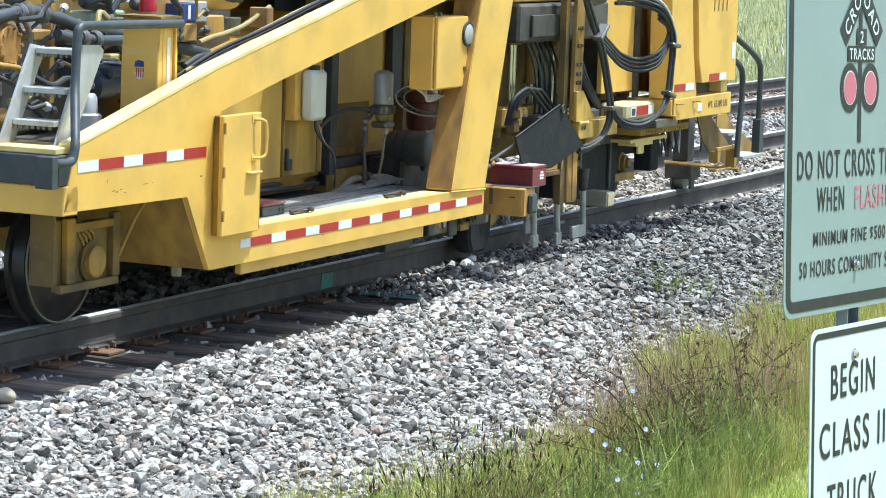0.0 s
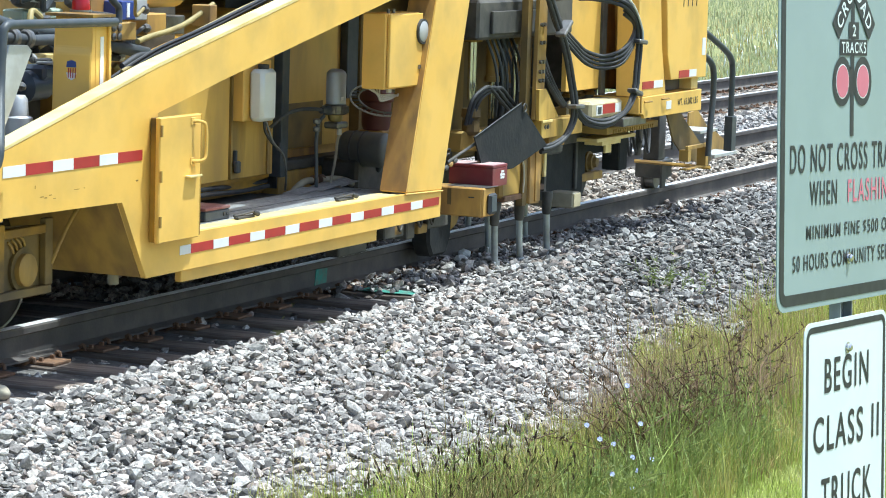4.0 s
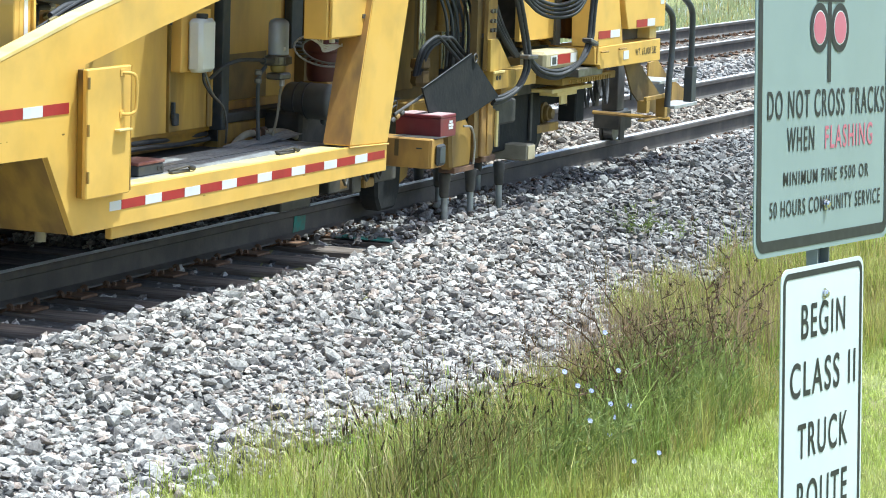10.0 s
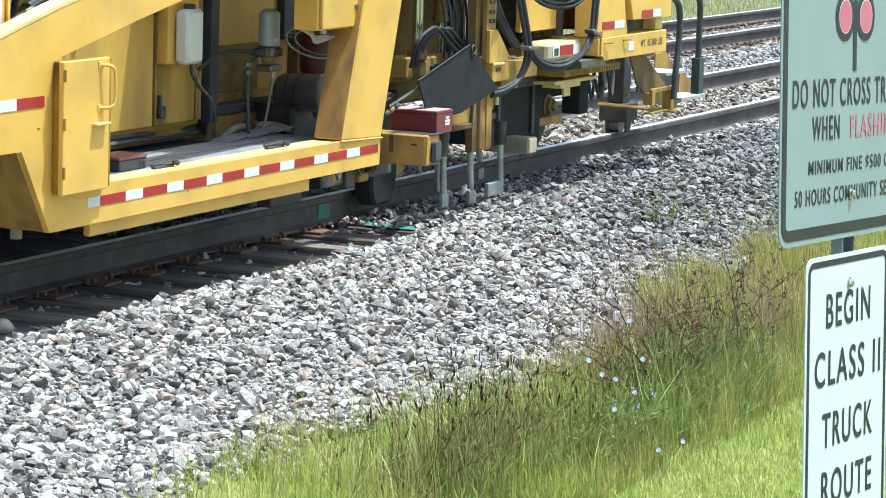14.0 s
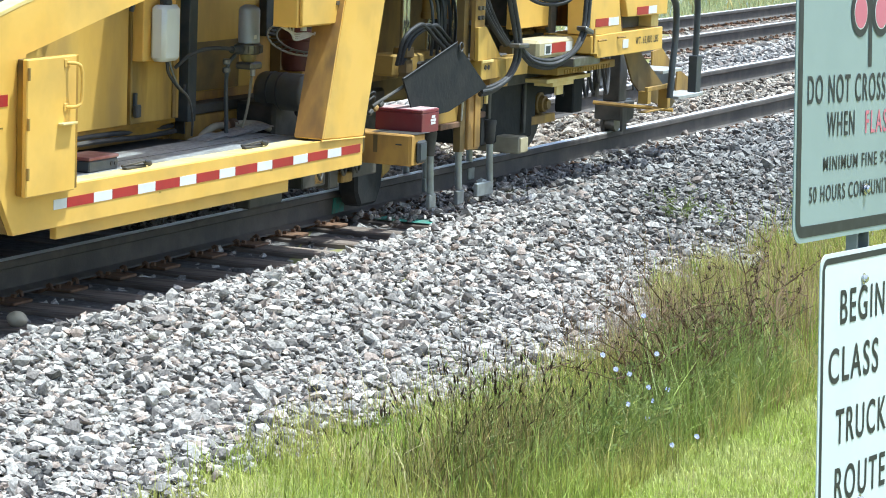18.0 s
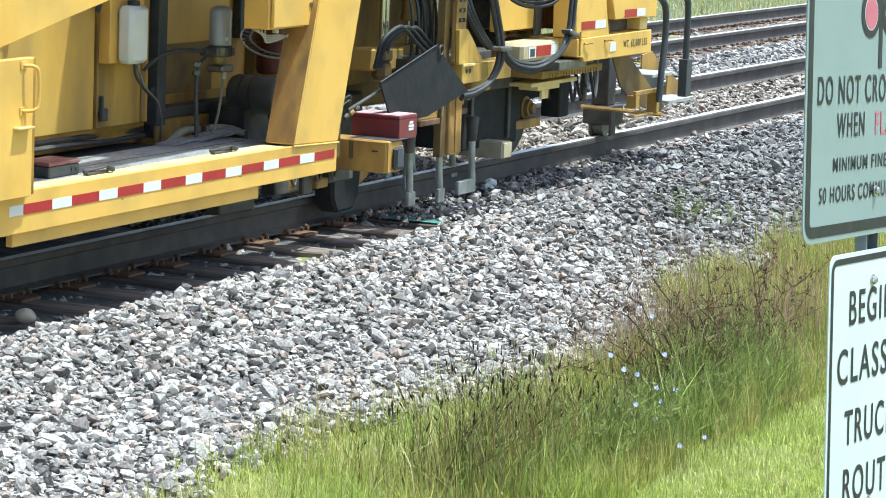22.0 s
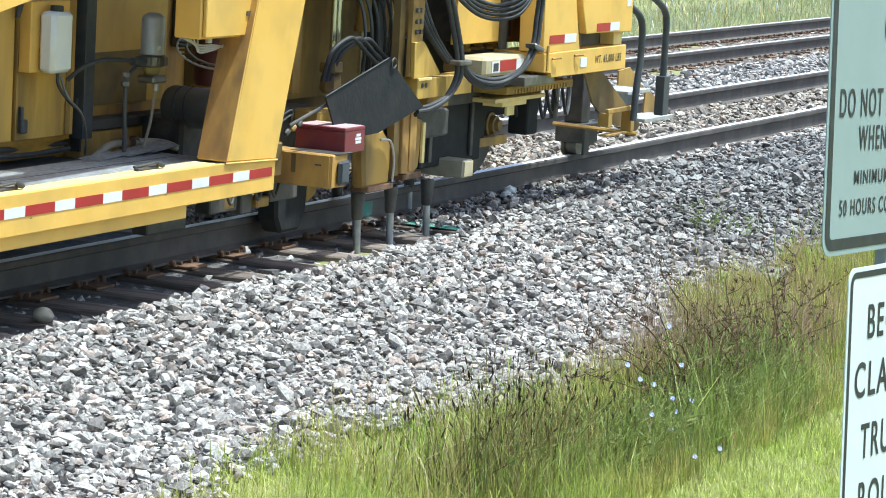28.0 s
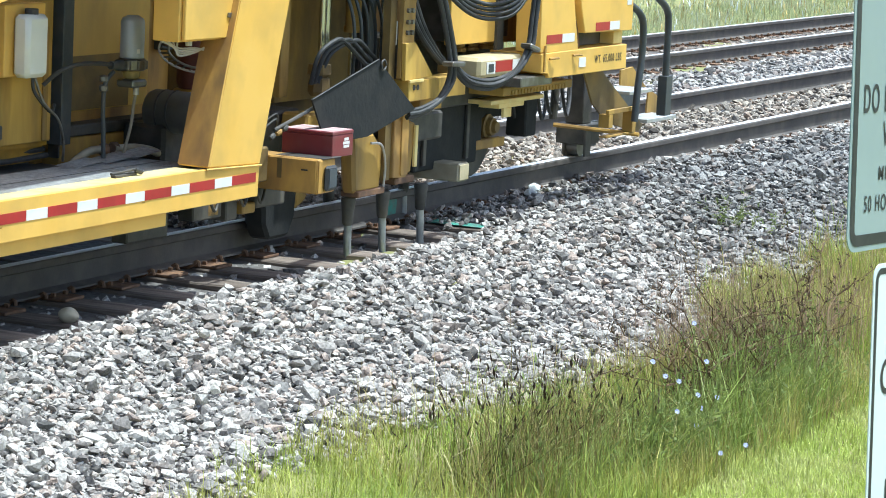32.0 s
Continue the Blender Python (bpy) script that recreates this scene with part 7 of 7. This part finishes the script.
def tamping_unit():
    """The head that goes down between the ties: arms with cranked steel tines."""
    u = part("tamping_head", box(B(), 1.95, 3.15, -0.34, -0.14, 0.74, 0.92), "black", machine, "oily black tamping head", 0.015)
    part("head_casting", prism(B(), [(1.60, 0.84), (2.08, 0.82), (2.10, 0.97), (1.62, 0.985)], -0.20, -0.02), "sooty", u, "soot-stained casting", 0.015)
    part("head_block", box(B(), 2.11, 2.42, -0.16, -0.02, 0.85, 0.97), "sooty", u, "", 0.01)
    arm = part("tine_arm", prism(B(), [(1.83, 0.86), (1.88, 0.50), (2.20, 0.50), (2.24, 0.74), (2.10, 0.86)], -0.40, -0.30), "dirty", u, "brown oily tine arm", 0.02)
    part("arm_band", box(B(), 1.90, 2.24, -0.415, -0.29, 0.475, 0.515), "rust", arm, "", 0.006)
    part("arm_pipe", tube(B(), [(2.02, -0.42, 0.80), (2.14, -0.43, 0.78), (2.20, -0.43, 0.66), (2.21, -0.42, 0.52)], 0.008, 6), "alu", arm, smooth=True)
    arm = part("tine_arm", prism(B(), [(2.50, 0.92), (2.70, 0.87), (2.65, 0.56), (2.51, 0.55)], -0.38, -0.30), "dirty", u, "brown oily tine arm", 0.015)
    part("arm_foot", box(B(), 2.42, 2.68, -0.39, -0.28, 0.505, 0.548), "rust", arm, "", 0.006)
    part("arm_lip", box(B(), 2.655, 2.69, -0.40, -0.381, 0.60, 0.86), "pale", arm, "", 0.003)
    for x, y, side, low in ((1.99, -0.30, 1, 0.0), (2.44, -0.30, 1, -0.02), (2.96, -0.30, -1, 0.0), (2.55, 0.0, 1, 0.03), (3.62, 0.16, 1, 0.0), (2.75, 0.25, 1, 0.0), (3.15, 0.25, 1, 0.0)):
        t = part("tine", tube(B(), [(x, y, 0.42), (x + 0.005, y, 0.30), (x + 0.015, y, 0.14), (x + 0.03, y, 0.02)], 0.024, 10), "tine", u, "dusty polished steel tine", smooth=True)
        part("tine_collar", turned(B(), (x, y, 0.29), (x, y, 0.46), [(0, 0.026), (0.08, 0.034), (0.5, 0.038), (0.9, 0.046), (1, 0.042)], 12), "black", t, "", 0, True)
        x0, x1 = (x - 0.01, x + 0.09) if side > 0 else (x - 0.21, x + 0.06)
        part("tine_foot", box(B(), x0, x1, y - 0.016, y + 0.016, -0.065 + low, 0.03 + low), "tine", t, "worn paddle foot", 0.006)
    return u


head = tamping_unit()
step_back([head, *head.children_recursive], 0.98, 0.0)
cb = part("clamp_block", box(B(), 3.12, 3.27, -0.44, -0.08, 0.095, 0.215), "clamp", machine, "dusty beige steel bar end", 0.01)
part("block_face", box(B(), 3.13, 3.26, -0.446, -0.4405, 0.105, 0.205), "cream", cb, "", 0.002)
sh = part("rail_shoe", prism(B(), [(1.02, 0.22), (1.42, 0.22), (1.40, 0.02), (1.33, -0.09), (1.10, -0.09), (1.04, 0.0)], -0.22, -0.08), "flap", machine, "worn black rubber rail shoe", 0.02)
part("shoe_bracket", prism(B(), [(1.42, 0.24), (1.62, 0.24), (1.55, 0.10), (1.44, 0.06)], -0.20, -0.10), "dirty", sh, "", 0.01)
for x0, x1, z0, z1, m in ((-0.05, 0.25, 0.15, 0.30, "black"), (0.10, 0.22, 0.16, 0.24, "dirty"), (0.30, 0.42, 0.12, 0.30, "black"), (0.48, 0.62, 0.14, 0.20, "dirty"), (0.62, 0.95, 0.16, 0.34, "black"), (-0.7, -0.3, 0.10, 0.30, "black")):
    part("under_bracket", box(B(), x0, x1, -0.40, -0.30, z0, z1), m, machine, "", 0.008)
for x in (0.05, 0.36, 0.55):
    part("under_hose", tube(B(), [(x, -0.42, 0.32), (x + 0.02, -0.44, 0.24), (x + 0.08, -0.43, 0.20), (x + 0.14, -0.42, 0.28)], 0.009, 7), "black", machine, smooth=True)

# a tool chest riding on the lamp box, and a small case on the deck
chest = new("tool_chest")
chest.matrix_basis = machine.matrix_basis.copy()
part("chest_body", box(B(), 0.955, 1.200, -0.72, -0.39, 0.455, 0.580), "toolbox", chest, "", 0.004)
part("lid", box(B(), 0.954, 1.201, -0.721, -0.389, 0.581, 0.602), "toolbox", chest, "dark red lid", 0.004)
part("lid_dust", box(B(), 0.962, 1.193, -0.713, -0.397, 0.6022, 0.6040), "dust", chest, "layer of pale dust on the lid")
for z, w in ((0.553, 0.05), (0.532, 0.075), (0.512, 0.065)):
    part("chest_label", box(B(), 1.115 - w / 2, 1.115 + w / 2, -0.7225, -0.7205, z - 0.008, z + 0.008), "white", chest, "white label bar")
step_back(chest.children_recursive, 0.987, 0.0)
tagged(chest, "dark red steel tool chest with a dusty lid", "tool chest")
case = new("tool_case")
case.matrix_basis = machine.matrix_basis.copy()
part("case_body", box(B(), -2.70, -2.42, -0.56, -0.38, 0.513, 0.572), "pipe", case, "", 0.006)
part("lid", box(B(), -2.703, -2.417, -0.563, -0.377, 0.574, 0.592), "dull_red", case, "dull red lid", 0.004)
for x in (-2.49, -2.45):
    part("case_latch", cyl(B(), (x, -0.561, 0.545), (x, -0.566, 0.545), 0.012, 12), "black", case)
tagged(case, "small dark grey tool case with a red lid, on the deck", "tool case")


for thing in (machine, chest, case):
    settle(thing, on_track(17.178))


# ---------------------------------------------------------------- the stones nearest to the road, one by one
def single_stones():
    """Three hundred loose stones lying on top of the shoulder, as pieces of the track bed."""
    g = np.random.default_rng(77)
    shapes = []
    for k in range(14):
        bm = B()
        bmesh.ops.create_icosphere(bm, subdivisions=1, radius=0.5)
        for v in bm.verts:
            v.co *= g.uniform(0.66, 1.18)
        sx, sy, sz = g.uniform(0.9, 1.35), g.uniform(0.7, 1.05), g.uniform(0.36, 0.62)
        for v in bm.verts:
            v.co = Vector((v.co.x * sx, v.co.y * sy, v.co.z * sz))
        me = bpy.data.meshes.new("stone")
        bm.to_mesh(me)
        bm.free()
        me.materials.append(M["ballast_single"])
        shapes.append(me)
    bed = bpy.data.objects["ballast_bed"]
    for k in range(300):
        x, y = g.uniform(10.2, 13.2), g.uniform(6.5, 7.55)
        ob = new("stone", shapes[k % 14])
        s = 0.046 * math.exp(g.normal(0, 0.25))
        ob.parent = bed
        ob.matrix_basis = pose(*set_out((x, y, float(ground_z(y)) + 0.026 + 0.2 * s)), g.normal(0, 16), g.normal(0, 16), g.uniform(0, 360)) @ Matrix.Diagonal((s, s, s, 1))


single_stones()
# ---------------------------------------------------------------- what moves
def motions():
    """The machine creeps back tie by tie; between two moves the tamping head works in the stones."""
    track = [
        (0, 0.000), (0.5, -0.108), (1, -0.095), (1.5, -0.100), (2, -0.097), (2.5, -0.099), (3, -0.154), (3.5, -0.370),
        (4.1, -0.640), (5.5, -0.645), (6, -0.645), (6.5, -0.650), (7, -0.729), (7.5, -0.970), (8, -1.155), (8.5, -1.130),
        (9, -1.138), (9.5, -1.136), (10, -1.145), (10.5, -1.164), (11, -1.330), (11.5, -1.595), (12, -1.600), (12.5, -1.616),
        (13, -1.617), (13.5, -1.619), (14, -1.617), (14.5, -1.693), (15.3, -2.030), (16.5, -2.072), (17, -2.079), (17.5, -2.079),
        (18, -2.081), (18.5, -2.118), (19, -2.342), (19.5, -2.540), (20, -2.533), (20.5, -2.540), (21, -2.537), (21.5, -2.540),
        (22, -2.557), (22.5, -2.700), (23, -2.985), (23.5, -3.108), (24, -3.090), (24.5, -3.091), (25, -3.089), (25.5, -3.097),
        (25.9, -3.180), (26.6, -3.520), (27.5, -3.578), (28, -3.592), (28.5, -3.590), (29, -3.594), (29.5, -3.600), (30, -3.724),
        (30.5, -3.973), (31, -4.055), (31.5, -4.051), (32, -4.054),
    ]
    work = [(0, 0), (0.15, 0), (0.5, 1), (2.4, 1), (2.75, 0), (3.8, 0), (4.15, 1), (6.3, 1), (6.65, 0), (7.8, 0), (8.15, 1), (10.15, 1),
            (10.5, 0), (11.5, 0), (11.85, 1), (13.75, 1), (14.1, 0), (15.2, 0), (15.55, 1), (17.75, 1), (18.1, 0), (19.45, 0), (19.8, 1),
            (21.6, 1), (21.95, 0), (23.4, 0), (23.75, 1), (25.2, 1), (25.55, 0), (26.6, 0), (26.95, 1), (29.2, 1), (29.55, 0), (30.85, 0),
            (31.2, 1), (32, 1)]
    for thing in (machine, case):
        walk(thing, [(t, on_track(17.178, dx)) for t, dx in track])
    # the lamp box and the chest on it sink a little while the machine rolls on
    times = sorted({t for t, _ in track} | {t for t, _ in work})
    sink = np.interp(times, [t for t, _ in work], [0.025 * d - 0.025 for _, d in work])
    along = np.interp(times, [t for t, _ in track], [dx for _, dx in track])
    walk(lamp_box, [(t, pose(0, 0, z)) for t, z in zip(times, sink)])
    walk(chest, [(t, on_track(17.178, dx, z)) for t, dx, z in zip(times, along, sink)])
    walk(head, [(t, pose(0, 0, -0.06 - 0.30 * d)) for t, d in work])


motions()
